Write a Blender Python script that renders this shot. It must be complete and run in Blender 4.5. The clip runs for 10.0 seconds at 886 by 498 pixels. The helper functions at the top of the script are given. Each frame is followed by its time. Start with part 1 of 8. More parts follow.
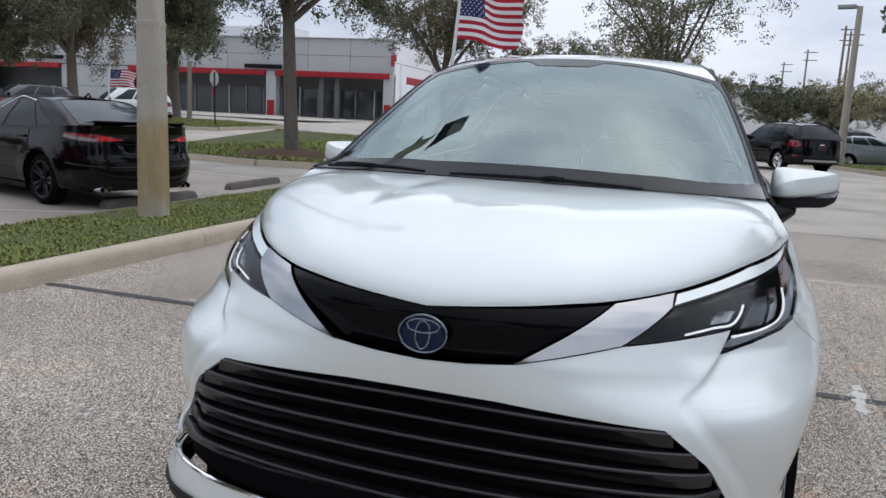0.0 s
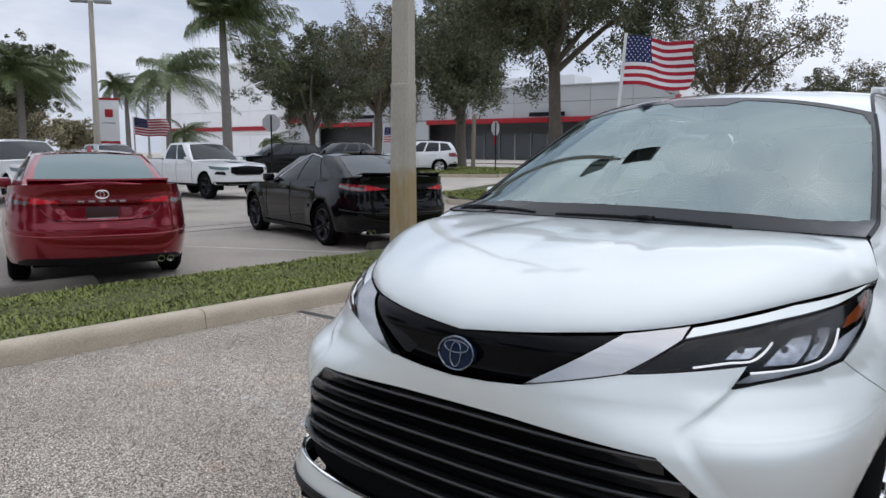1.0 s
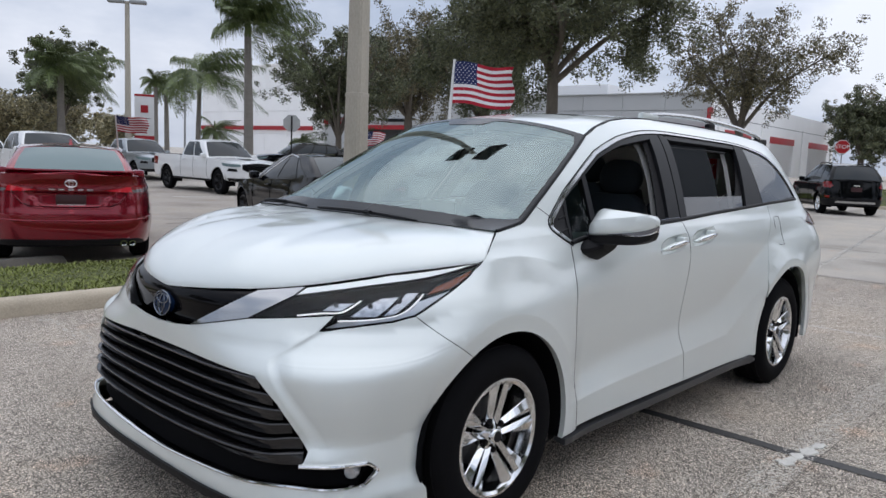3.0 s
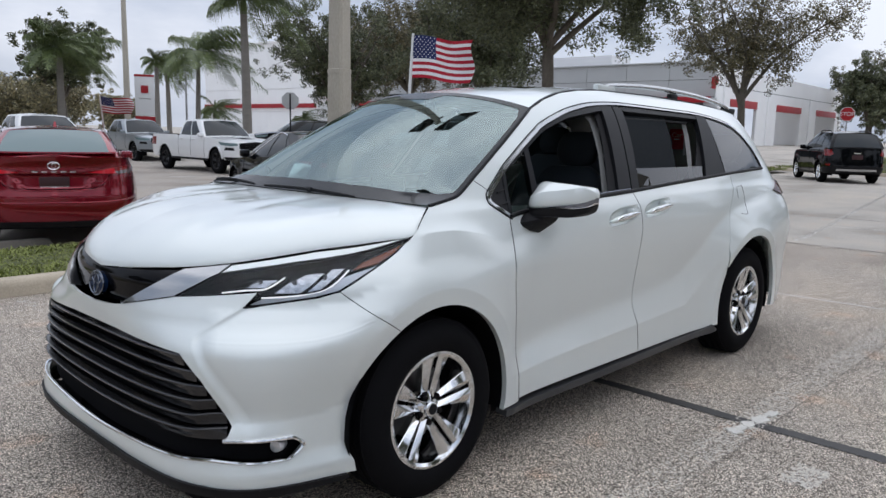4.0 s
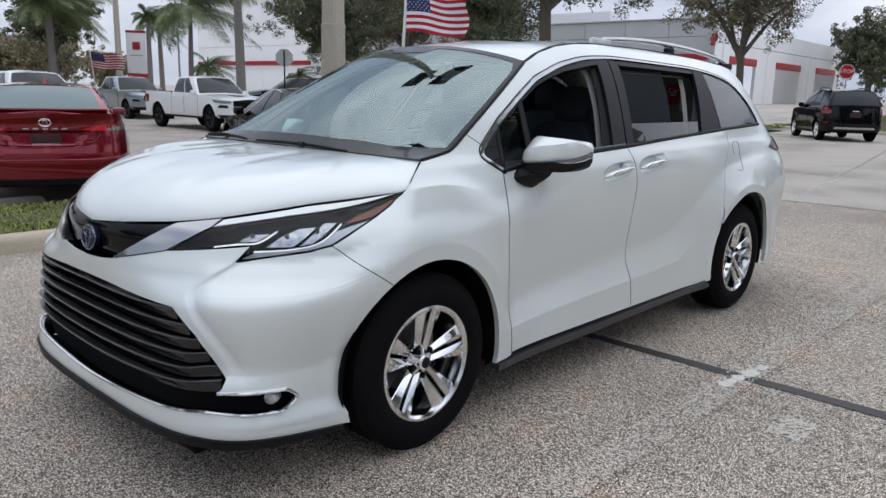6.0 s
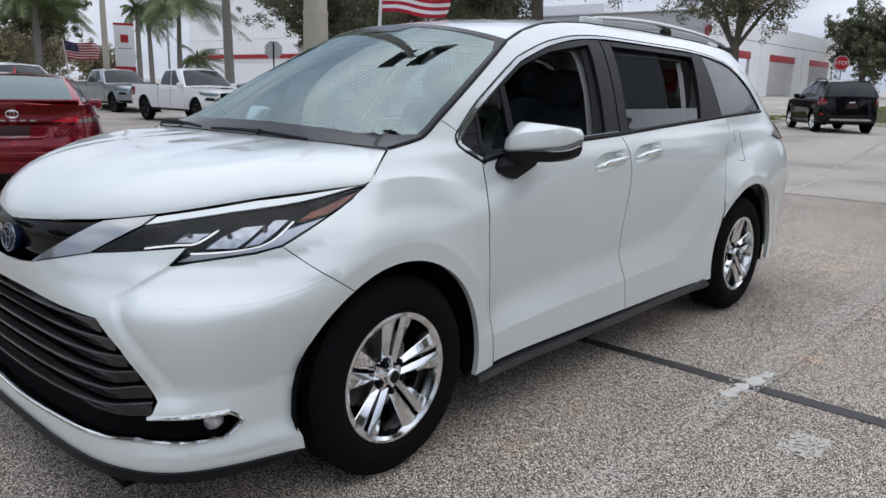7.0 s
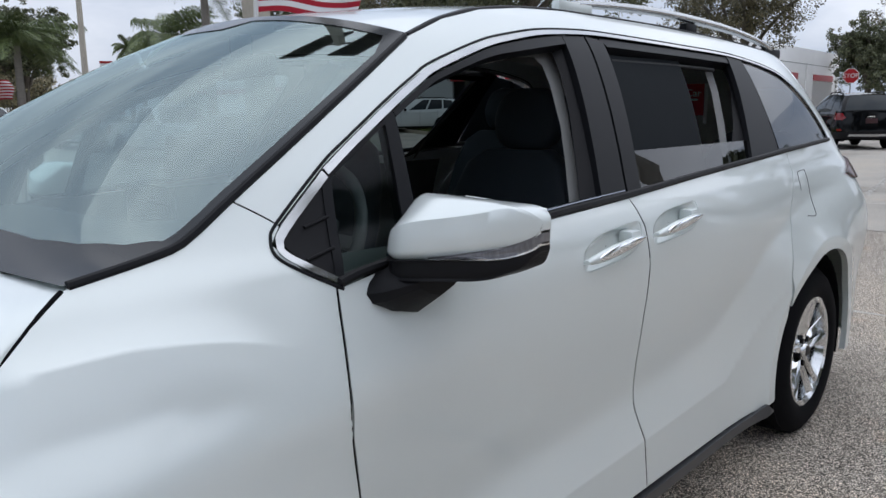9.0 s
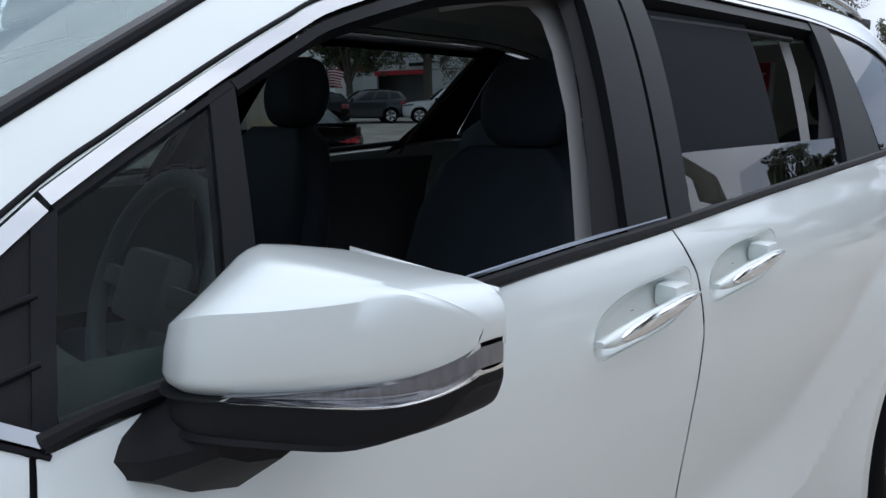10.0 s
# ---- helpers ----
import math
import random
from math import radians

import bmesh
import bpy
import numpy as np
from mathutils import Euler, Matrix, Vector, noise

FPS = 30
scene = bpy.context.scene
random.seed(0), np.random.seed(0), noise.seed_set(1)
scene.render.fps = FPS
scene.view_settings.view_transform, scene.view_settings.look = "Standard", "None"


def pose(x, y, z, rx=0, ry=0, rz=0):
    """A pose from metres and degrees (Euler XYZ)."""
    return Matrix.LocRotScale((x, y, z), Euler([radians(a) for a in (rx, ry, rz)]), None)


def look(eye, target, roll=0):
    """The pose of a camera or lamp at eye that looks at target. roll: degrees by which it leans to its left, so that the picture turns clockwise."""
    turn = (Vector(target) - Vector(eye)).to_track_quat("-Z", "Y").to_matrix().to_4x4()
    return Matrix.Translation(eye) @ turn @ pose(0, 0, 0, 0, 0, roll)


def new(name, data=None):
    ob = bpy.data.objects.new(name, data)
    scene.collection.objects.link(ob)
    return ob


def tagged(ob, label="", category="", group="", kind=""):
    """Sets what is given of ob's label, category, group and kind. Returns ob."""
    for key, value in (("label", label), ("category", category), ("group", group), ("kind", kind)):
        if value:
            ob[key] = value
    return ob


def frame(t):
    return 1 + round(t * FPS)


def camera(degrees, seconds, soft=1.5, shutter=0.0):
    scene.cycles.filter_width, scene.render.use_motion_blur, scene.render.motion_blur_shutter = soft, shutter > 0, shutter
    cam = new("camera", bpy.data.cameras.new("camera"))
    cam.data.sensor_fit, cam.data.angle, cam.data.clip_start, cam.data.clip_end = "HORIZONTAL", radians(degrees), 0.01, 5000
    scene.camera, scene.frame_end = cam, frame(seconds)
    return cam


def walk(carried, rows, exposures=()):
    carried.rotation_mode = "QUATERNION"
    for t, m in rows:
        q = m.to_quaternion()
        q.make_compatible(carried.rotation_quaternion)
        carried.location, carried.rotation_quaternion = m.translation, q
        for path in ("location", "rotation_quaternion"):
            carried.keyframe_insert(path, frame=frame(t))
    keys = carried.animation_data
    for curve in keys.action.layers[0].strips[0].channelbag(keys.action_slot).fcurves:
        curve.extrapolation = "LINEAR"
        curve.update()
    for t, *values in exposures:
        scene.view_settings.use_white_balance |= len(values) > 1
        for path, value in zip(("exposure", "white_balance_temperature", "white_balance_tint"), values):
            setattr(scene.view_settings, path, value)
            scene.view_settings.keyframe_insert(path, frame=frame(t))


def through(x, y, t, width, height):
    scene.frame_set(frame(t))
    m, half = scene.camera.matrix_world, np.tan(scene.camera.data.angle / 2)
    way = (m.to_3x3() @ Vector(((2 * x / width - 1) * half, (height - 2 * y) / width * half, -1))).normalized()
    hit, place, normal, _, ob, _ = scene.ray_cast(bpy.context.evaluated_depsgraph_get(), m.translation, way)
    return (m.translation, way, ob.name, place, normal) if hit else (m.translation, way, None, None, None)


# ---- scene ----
from mathutils.geometry import delaunay_2d_cdt
cam = camera(60.7, 10.0)
PATH = [
    (0, (-2.634, -0.606, 1.389), (-0.762, 0.01, 1.049), 2.8),
    (0.5, (-2.534, -0.921, 1.396), (-0.843, 0.099, 1.085), -0.4),
    (1, (-2.557, -1.322, 1.421), (-1.036, -0.046, 1.173), 0.4),
    (1.5, (-2.457, -1.716, 1.397), (-1.05, -0.314, 1.167), 1.2),
    (2, (-2.362, -2.117, 1.431), (-0.955, -0.715, 1.198), 0.6),
    (2.5, (-2.368, -2.479, 1.426), (-0.922, -1.119, 1.188), 1.8),
    (2.7, (-2.353, -2.587, 1.437), (-0.898, -1.235, 1.204), 2.4),
    (3.8, (-2.097, -2.972, 1.48), (-0.66, -1.61, 1.197), 1.6),
    (4, (-2.091, -2.969, 1.467), (-0.658, -1.608, 1.164), 1.3),
    (4.5, (-2.088, -2.965, 1.445), (-0.661, -1.607, 1.099), 1.1),
    (5, (-2.091, -2.973, 1.45), (-0.666, -1.621, 1.074), 1.1),
    (5.5, (-2.093, -2.984, 1.454), (-0.669, -1.637, 1.056), 1.2),
    (5.7, (-2.091, -2.983, 1.454), (-0.666, -1.638, 1.05), 1.3),
    (6.8, (-1.885, -2.888, 1.405), (-0.449, -1.56, 0.985), 1.2),
    (7, (-1.771, -2.806, 1.399), (-0.336, -1.48, 0.975), 1.2),
    (7.5, (-1.437, -2.611, 1.411), (0.007, -1.29, 0.998), 0.9),
    (8, (-1.028, -2.456, 1.426), (0.421, -1.136, 1.032), 0.4),
    (8.5, (-0.673, -2.217, 1.389), (0.769, -0.882, 1.017), -0.2),
    (9, (-0.338, -1.969, 1.417), (1.094, -0.619, 1.061), -0.8),
    (9.5, (0.056, -1.768, 1.421), (1.467, -0.396, 1.065), -0.8),
    (10, (0.349, -1.565, 1.394), (1.716, -0.156, 1.014), -0.3),
]
walk(cam, [(t, look(eye, target, roll)) for t, eye, target, roll in PATH], [(0, 0.0, 6490, 12), (7.0, 0.0, 6480, 12), (9.0, -0.02, 6400, 11), (9.5, -0.04, 6300, 10.5), (10, 0.18, 6250, 10.5)])

# ---- light: a bright, thinly overcast sky ----
world = bpy.data.worlds.new("sky")
scene.world = world
world.use_nodes = True
wn = world.node_tree.nodes
wl = world.node_tree.links
wbg = wn["Background"]
sky = wn.new("ShaderNodeTexSky")
sky.sky_type = "NISHITA"
sky.sun_disc = False
sky.sun_elevation, sky.sun_rotation = radians(70), radians(106)
sky.air_density, sky.dust_density, sky.ozone_density = 1.0, 3.0, 1.0
# cloud cover: soft layered noise over the whole sky dome
wco = wn.new("ShaderNodeTexCoord")
wmap = wn.new("ShaderNodeMapping")
wmap.inputs["Scale"].default_value = (1.0, 1.0, 2.6)
wl.new(wco.outputs["Generated"], wmap.inputs["Vector"])
wnoise = wn.new("ShaderNodeTexNoise")
wnoise.inputs["Scale"].default_value, wnoise.inputs["Detail"].default_value, wnoise.inputs["Roughness"].default_value = 2.2, 7.0, 0.55
wl.new(wmap.outputs["Vector"], wnoise.inputs["Vector"])
wramp = wn.new("ShaderNodeValToRGB")
wramp.color_ramp.elements[0].position, wramp.color_ramp.elements[0].color = 0.38, (5.75, 6.7, 8.4, 1)
wramp.color_ramp.elements[1].position, wramp.color_ramp.elements[1].color = 0.62, (10.5, 11.15, 12.4, 1)
wl.new(wnoise.outputs["Fac"], wramp.inputs["Fac"])
wmix = wn.new("ShaderNodeMix")
wmix.data_type = "RGBA"
wmix.inputs["Factor"].default_value = 0.86
wl.new(sky.outputs["Color"], wmix.inputs["A"])
wl.new(wramp.outputs["Color"], wmix.inputs["B"])
# an overcast sky is brighter overhead than along the horizon
wsep = wn.new("ShaderNodeSeparateXYZ")
wl.new(wco.outputs["Generated"], wsep.inputs["Vector"])
wup = wn.new("ShaderNodeMapRange")
wl.new(wsep.outputs["Z"], wup.inputs["Value"])
wup.inputs["From Min"].default_value, wup.inputs["From Max"].default_value = 0.0, 0.9
wup.inputs["To Min"].default_value, wup.inputs["To Max"].default_value = 0.92, 1.17
wscale = wn.new("ShaderNodeVectorMath")
wscale.operation = "SCALE"
wl.new(wmix.outputs["Result"], wscale.inputs[0])
wl.new(wup.outputs[0], wscale.inputs["Scale"])
# the cloud cover glows softly round the hidden sun
wdot = wn.new("ShaderNodeVectorMath")
wdot.operation = "DOT_PRODUCT"
wl.new(wco.outputs["Generated"], wdot.inputs[0])
wdot.inputs[1].default_value = Vector((7, -2, 20)).normalized()
wglow = wn.new("ShaderNodeMapRange")
wglow.interpolation_type = "SMOOTHSTEP"
wl.new(wdot.outputs["Value"], wglow.inputs["Value"])
wglow.inputs["From Min"].default_value, wglow.inputs["From Max"].default_value = -0.3, 1.0
wglow.inputs["To Min"].default_value, wglow.inputs["To Max"].default_value = 0.90, 1.12
wlit = wn.new("ShaderNodeVectorMath")
wlit.operation = "SCALE"
wl.new(wscale.outputs[0], wlit.inputs[0])
wl.new(wglow.outputs[0], wlit.inputs["Scale"])
wl.new(wlit.outputs[0], wbg.inputs["Color"])
wbg.inputs["Strength"].default_value = 0.093

sun = new("sun", bpy.data.lights.new("sun", "SUN"))
sun.data.energy, sun.data.angle, sun.data.color = 0.8, radians(110), (1.0, 0.97, 0.92)
sun.matrix_world = look((7, -2, 20), (0, 0, 0))
scene.view_settings.exposure = 0.0
# ---- materials ----
def mat(name, color, rough=0.6, metal=0.0, coat=0.0, vary=0.0, scale=8.0, bump=0.0, bump_scale=60.0, grain=0.0, spec=0.5, emit=None, trans=0.0, ior=1.45, per_piece=0.0, stretch=(1, 1, 1)):
    m = bpy.data.materials.new(name)
    m.use_nodes = True
    nt = m.node_tree
    b = nt.nodes["Principled BSDF"]
    b.inputs["Base Color"].default_value = (*color, 1)
    b.inputs["Roughness"].default_value, b.inputs["Metallic"].default_value = rough, metal
    b.inputs["Coat Weight"].default_value, b.inputs["Coat Roughness"].default_value = coat, 0.03
    b.inputs["Specular IOR Level"].default_value = spec
    b.inputs["Transmission Weight"].default_value, b.inputs["IOR"].default_value = trans, ior
    if emit:
        b.inputs["Emission Color"].default_value, b.inputs["Emission Strength"].default_value = (*emit[0], 1), emit[1]
    co = nt.nodes.new("ShaderNodeTexCoord")
    mp = nt.nodes.new("ShaderNodeMapping")
    mp.inputs["Scale"].default_value = stretch
    nt.links.new(co.outputs["Object"], mp.inputs["Vector"])
    if vary or grain or per_piece:
        big, fine = nt.nodes.new("ShaderNodeTexNoise"), nt.nodes.new("ShaderNodeTexNoise")
        big.inputs["Scale"].default_value, big.inputs["Detail"].default_value = scale, 5.0
        fine.inputs["Scale"].default_value, fine.inputs["Detail"].default_value = bump_scale, 3.0
        for n in (big, fine):
            nt.links.new(mp.outputs["Vector"], n.inputs["Vector"])
        a, c = nt.nodes.new("ShaderNodeMath"), nt.nodes.new("ShaderNodeMath")
        a.operation, c.operation = "MULTIPLY_ADD", "MULTIPLY_ADD"
        nt.links.new(big.outputs["Fac"], a.inputs[0])
        a.inputs[1].default_value, a.inputs[2].default_value = 2 * vary, 1 - vary
        nt.links.new(fine.outputs["Fac"], c.inputs[0])
        c.inputs[1].default_value, c.inputs[2].default_value = 2 * grain, -grain
        s = nt.nodes.new("ShaderNodeMath")
        nt.links.new(a.outputs[0], s.inputs[0])
        nt.links.new(c.outputs[0], s.inputs[1])
        if per_piece:
            info, d, e = nt.nodes.new("ShaderNodeObjectInfo"), nt.nodes.new("ShaderNodeMath"), nt.nodes.new("ShaderNodeMath")
            d.operation = "MULTIPLY_ADD"
            nt.links.new(info.outputs["Random"], d.inputs[0])
            d.inputs[1].default_value, d.inputs[2].default_value = 2 * per_piece, -per_piece
            nt.links.new(s.outputs[0], e.inputs[0])
            nt.links.new(d.outputs[0], e.inputs[1])
            s = e
        mix = nt.nodes.new("ShaderNodeVectorMath")
        mix.operation = "SCALE"
        mix.inputs[0].default_value = color
        nt.links.new(s.outputs[0], mix.inputs["Scale"])
        nt.links.new(mix.outputs[0], b.inputs["Base Color"])
    if bump:
        t, bp = nt.nodes.new("ShaderNodeTexNoise"), nt.nodes.new("ShaderNodeBump")
        t.inputs["Scale"].default_value, t.inputs["Detail"].default_value = bump_scale, 4.0
        nt.links.new(mp.outputs["Vector"], t.inputs["Vector"])
        nt.links.new(t.outputs["Fac"], bp.inputs["Height"])
        bp.inputs["Strength"].default_value, bp.inputs["Distance"].default_value = 1.0, bump
        nt.links.new(bp.outputs[0], b.inputs["Normal"])
    return m


def glass(name, tint, through=0.6, rough=0.0, ior=1.6, sheen=(0.95, 0.97, 1)):
    """Car glass: part clear, tinted; the rest a glossy coat by the angle of view."""
    m = bpy.data.materials.new(name)
    m.use_nodes = True
    nt = m.node_tree
    out = nt.nodes["Material Output"]
    nt.nodes.remove(nt.nodes["Principled BSDF"])
    clear, gloss, mix, fr = (nt.nodes.new(k) for k in ("ShaderNodeBsdfTransparent", "ShaderNodeBsdfGlossy", "ShaderNodeMixShader", "ShaderNodeFresnel"))
    clear.inputs["Color"].default_value = (*(c * through for c in tint), 1)
    gloss.inputs["Roughness"].default_value = rough
    gloss.inputs["Color"].default_value = (*sheen, 1)
    fr.inputs["IOR"].default_value = ior
    nt.links.new(fr.outputs[0], mix.inputs["Fac"])
    nt.links.new(clear.outputs[0], mix.inputs[1])
    nt.links.new(gloss.outputs[0], mix.inputs[2])
    nt.links.new(mix.outputs[0], out.inputs["Surface"])
    return m


PEARL = mat("white pearl paint", (0.732, 0.782, 0.768), rough=0.38, metal=0.28, coat=1.0, vary=0.012, scale=3.0)
SLAT = mat("gloss dark grille plastic", (0.010, 0.010, 0.0115), rough=0.16, spec=0.70)
GLOSS_BLACK = mat("gloss black plastic", (0.003, 0.003, 0.004), rough=0.04, coat=0.0, spec=0.13)
MATT_BLACK = mat("black grained plastic", (0.009, 0.009, 0.0105), rough=0.5, spec=0.2, bump=0.0004, bump_scale=700, vary=0.1, scale=5)
SATIN_BLACK = mat("satin black trim", (0.010, 0.0105, 0.0125), rough=0.42, spec=0.15, vary=0.08, scale=4)
CHROME = mat("chrome", (0.86, 0.87, 0.88), rough=0.07, metal=1.0)
SATIN_METAL = mat("satin silver trim", (0.50, 0.51, 0.52), rough=0.27, metal=1.0, vary=0.05, scale=5)
RIM = mat("polished alloy rim", (0.76, 0.77, 0.78), rough=0.11, metal=1.0, vary=0.05, scale=9)
RIM_DARK = mat("dark alloy rim", (0.02, 0.02, 0.022), rough=0.3, metal=0.6)
RUBBER = mat("tyre rubber", (0.007, 0.007, 0.008), rough=0.75, spec=0.06, vary=0.15, scale=9, bump=0.0006, bump_scale=160)
DARK = mat("dark underbody", (0.004, 0.004, 0.005), rough=0.8, spec=0.1)
SEAT = mat("dark grey seat leather", (0.048, 0.060, 0.074), rough=0.5, spec=0.25, vary=0.12, scale=7, bump=0.0005, bump_scale=320)
CLOTH = mat("black shade cloth", (0.013, 0.0155, 0.018), rough=0.8, spec=0.1, bump=0.0004, bump_scale=900, vary=0.1, scale=4)
LINER = mat("light grey headliner", (0.60, 0.60, 0.58), rough=0.9, bump=0.0003, bump_scale=800, vary=0.05, scale=5)
DASH = mat("dark dashboard plastic", (0.15, 0.16, 0.16), rough=0.7, vary=0.1, scale=5, bump=0.0004, bump_scale=500)
LENS = glass("clear lamp lens", (0.95, 0.97, 1.0), 0.97, ior=1.38)
WINDSHIELD = glass("windshield glass", (0.80, 0.97, 1.0), 0.80, ior=3.0, sheen=(0.80, 0.96, 0.955))
PRIVACY = glass("dark privacy glass", (0.75, 0.85, 0.85), 0.16, ior=1.55)
KERB_GLASS = glass("grey tinted kerb side glass", (0.85, 1.0, 1.0), 0.22, ior=1.03)
TINTED = glass("tinted side glass", (0.85, 1.0, 0.95), 0.62, ior=1.22)
AMBER = mat("amber reflector", (0.30, 0.06, 0.012), rough=0.2, coat=0.5)
RED_LENS = mat("red lamp lens", (0.20, 0.005, 0.008), rough=0.10, coat=1.0)
FRIT = mat("dark printed glass border", (0.022, 0.025, 0.028), rough=0.12, spec=0.3, vary=0.08, scale=5)
LAMP_SILVER = mat("pale silver lamp base", (0.62, 0.64, 0.66), rough=0.32, metal=0.4, vary=0.1, scale=30)
LAMP_GLOW = mat("running light strip", (0.9, 0.9, 0.9), rough=0.2, emit=((1, 1, 1), 0.7))
BADGE_METAL = mat("dark chrome badge metal", (0.19, 0.21, 0.25), rough=0.12, metal=1.0)
BLUE_BADGE = mat("blue badge fill", (0.006, 0.016, 0.045), rough=0.15, spec=0.25)
PILLAR = mat("grey pillar trim", (0.20, 0.20, 0.195), rough=0.8, bump=0.0003, bump_scale=800, vary=0.05, scale=5)
REFLECTOR = mat("silver lamp reflector", (0.46, 0.47, 0.48), rough=0.24, metal=1.0, vary=0.5, scale=55)
BOWL = mat("dark lamp bowl", (0.13, 0.13, 0.14), rough=0.15, metal=0.8)
TRIM = mat("polished window trim", (0.50, 0.51, 0.52), rough=0.12, metal=1.0, vary=0.15, scale=6, stretch=(1, 1, 4))
SILL = mat("dark grey sill metal", (0.060, 0.062, 0.066), rough=0.35, metal=0.3, vary=0.1, scale=5)
WHEEL_RIM = mat("grey steering wheel leather", (0.11, 0.12, 0.125), rough=0.5, vary=0.1, scale=9)
SMOKED = mat("smoked red lens", (0.050, 0.004, 0.006), rough=0.10, spec=0.4)
WING_METAL = mat("brushed grey wing metal", (0.42, 0.425, 0.43), rough=0.15, metal=1.0, vary=0.06, scale=8, stretch=(1, 1, 6))
SIGNAL = mat("smoked clear signal lens", (0.16, 0.16, 0.175), rough=0.10, metal=0.3, coat=1.0, vary=0.5, scale=90, stretch=(1, 3, 0.3))
LENS_SOLID = mat("clear lamp plastic", (0.55, 0.56, 0.58), rough=0.12, metal=0.6, coat=1.0, vary=0.3, scale=60)
DISC = mat("brake disc steel", (0.30, 0.29, 0.28), rough=0.35, metal=1.0)


# ---- mesh kit: a geo is [verts, faces] ----
def geo():
    return [[], []]


def add(g, verts, faces, m=None):
    o = len(g[0])
    g[0].extend((m @ Vector(v) if m else Vector(v)) for v in verts)
    g[1].extend([tuple(i + o for i in f) for f in faces])
    return g


def box(g, c, s, m=None, bevel=0.0):
    """A box about c of size s, its edges cut by bevel."""
    c, h = Vector(c), Vector(s) / 2
    if bevel <= 0:
        vs = [c + Vector((h.x * i, h.y * j, h.z * k)) for i in (-1, 1) for j in (-1, 1) for k in (-1, 1)]
        return add(g, vs, [(0, 1, 3, 2), (4, 6, 7, 5), (0, 4, 5, 1), (2, 3, 7, 6), (0, 2, 6, 4), (1, 5, 7, 3)], m)
    b = min(bevel, h.x * 0.9, h.y * 0.9, h.z * 0.9)
    bm = bmesh.new()
    bmesh.ops.create_cube(bm, size=1.0)
    bmesh.ops.scale(bm, vec=Vector(s), verts=bm.verts)
    bmesh.ops.bevel(bm, geom=bm.edges[:], offset=b, segments=2, profile=0.6, affect="EDGES")
    bm.verts.index_update()
    vs, fs = [v.co + c for v in bm.verts], [tuple(v.index for v in f.verts) for f in bm.faces]
    bm.free()
    return add(g, vs, fs, m)


def sheet(g, rows, close_a=False, close_b=False, m=None):
    """A skin over a grid of points: rows of equal length."""
    na, nb = len(rows), len(rows[0])
    fs = []
    for i in range(na if close_a else na - 1):
        for j in range(nb if close_b else nb - 1):
            k, l = (i + 1) % na, (j + 1) % nb
            fs.append((i * nb + j, k * nb + j, k * nb + l, i * nb + l))
    return add(g, [p for r in rows for p in r], fs, m)


def turned(g, profile, n=32, m=None):
    """A body turned about its own y axis from (radius, y) pairs."""
    rows = [[Vector((r * math.cos(2 * math.pi * i / n), y, r * math.sin(2 * math.pi * i / n))) for i in range(n)] for r, y in profile]
    return sheet(g, rows, close_b=True, m=m)


def rod(g, points, radius, n=8, m=None, flat=1.0, ends=True):
    """A bar along points; radius is one number or one a point; flat squeezes it upright."""
    pts = [Vector(p) for p in points]
    rows = []
    for i, p in enumerate(pts):
        d = (pts[min(i + 1, len(pts) - 1)] - pts[max(i - 1, 0)]).normalized()
        side = d.cross(Vector((0, 0, 1)))
        side = Vector((1, 0, 0)) if side.length < 1e-4 else side.normalized()
        up = side.cross(d).normalized()
        r = radius[i] if isinstance(radius, (list, tuple)) else radius
        rows.append([p + side * (r * math.cos(2 * math.pi * k / n)) + up * (r * flat * math.sin(2 * math.pi * k / n)) for k in range(n)])
    sheet(g, rows, close_b=True, m=m)
    if ends:
        o = len(g[0]) - len(rows) * n
        g[1].append(tuple(o + k for k in range(n))[::-1])
        g[1].append(tuple(o + (len(rows) - 1) * n + k for k in range(n)))
    return g


def mesh_of(name, g, material, sharp=40):
    me = bpy.data.meshes.new(name)
    me.from_pydata([tuple(v) for v in g[0]], [], g[1])
    bm = bmesh.new()
    bm.from_mesh(me)
    bmesh.ops.recalc_face_normals(bm, faces=bm.faces[:])
    bm.to_mesh(me)
    bm.free()
    if sharp:
        me.polygons.foreach_set("use_smooth", [True] * len(me.polygons))
        me.set_sharp_from_angle(angle=radians(sharp))
    me.materials.append(material)
    return me


def part(name, g, material, parent=None, label="", sharp=40):
    """Links a geo (or a mesh) as one object under a thing or a part."""
    ob = new(name, g if isinstance(g, bpy.types.Mesh) else mesh_of(name, g, material, sharp))
    ob.parent = parent
    if label:
        ob["label"] = label
    return ob


def thing(name, label, category, m=None, group="", kind=""):
    ob = tagged(new(name), label, category, group, kind)
    ob.empty_display_size = 0.2
    if m is not None:
        ob.matrix_world = m
    return ob


def bezier(points, per=6, closed=False):
    """A smooth line (Catmull-Rom) through 2D or 3D points."""
    p = [Vector(q) for q in points]
    n = len(p)
    out = []
    for i in range(n if closed else n - 1):
        a, b, c, d = (p[(i + k) % n] if closed else p[min(max(i + k, 0), n - 1)] for k in (-1, 0, 1, 2))
        for s in range(per):
            t = s / per
            out.append(0.5 * ((2 * b) + (c - a) * t + (2 * a - 5 * b + 4 * c - d) * t * t + (3 * b - a - 3 * c + d) * t ** 3))
    if not closed:
        out.append(p[-1])
    return out


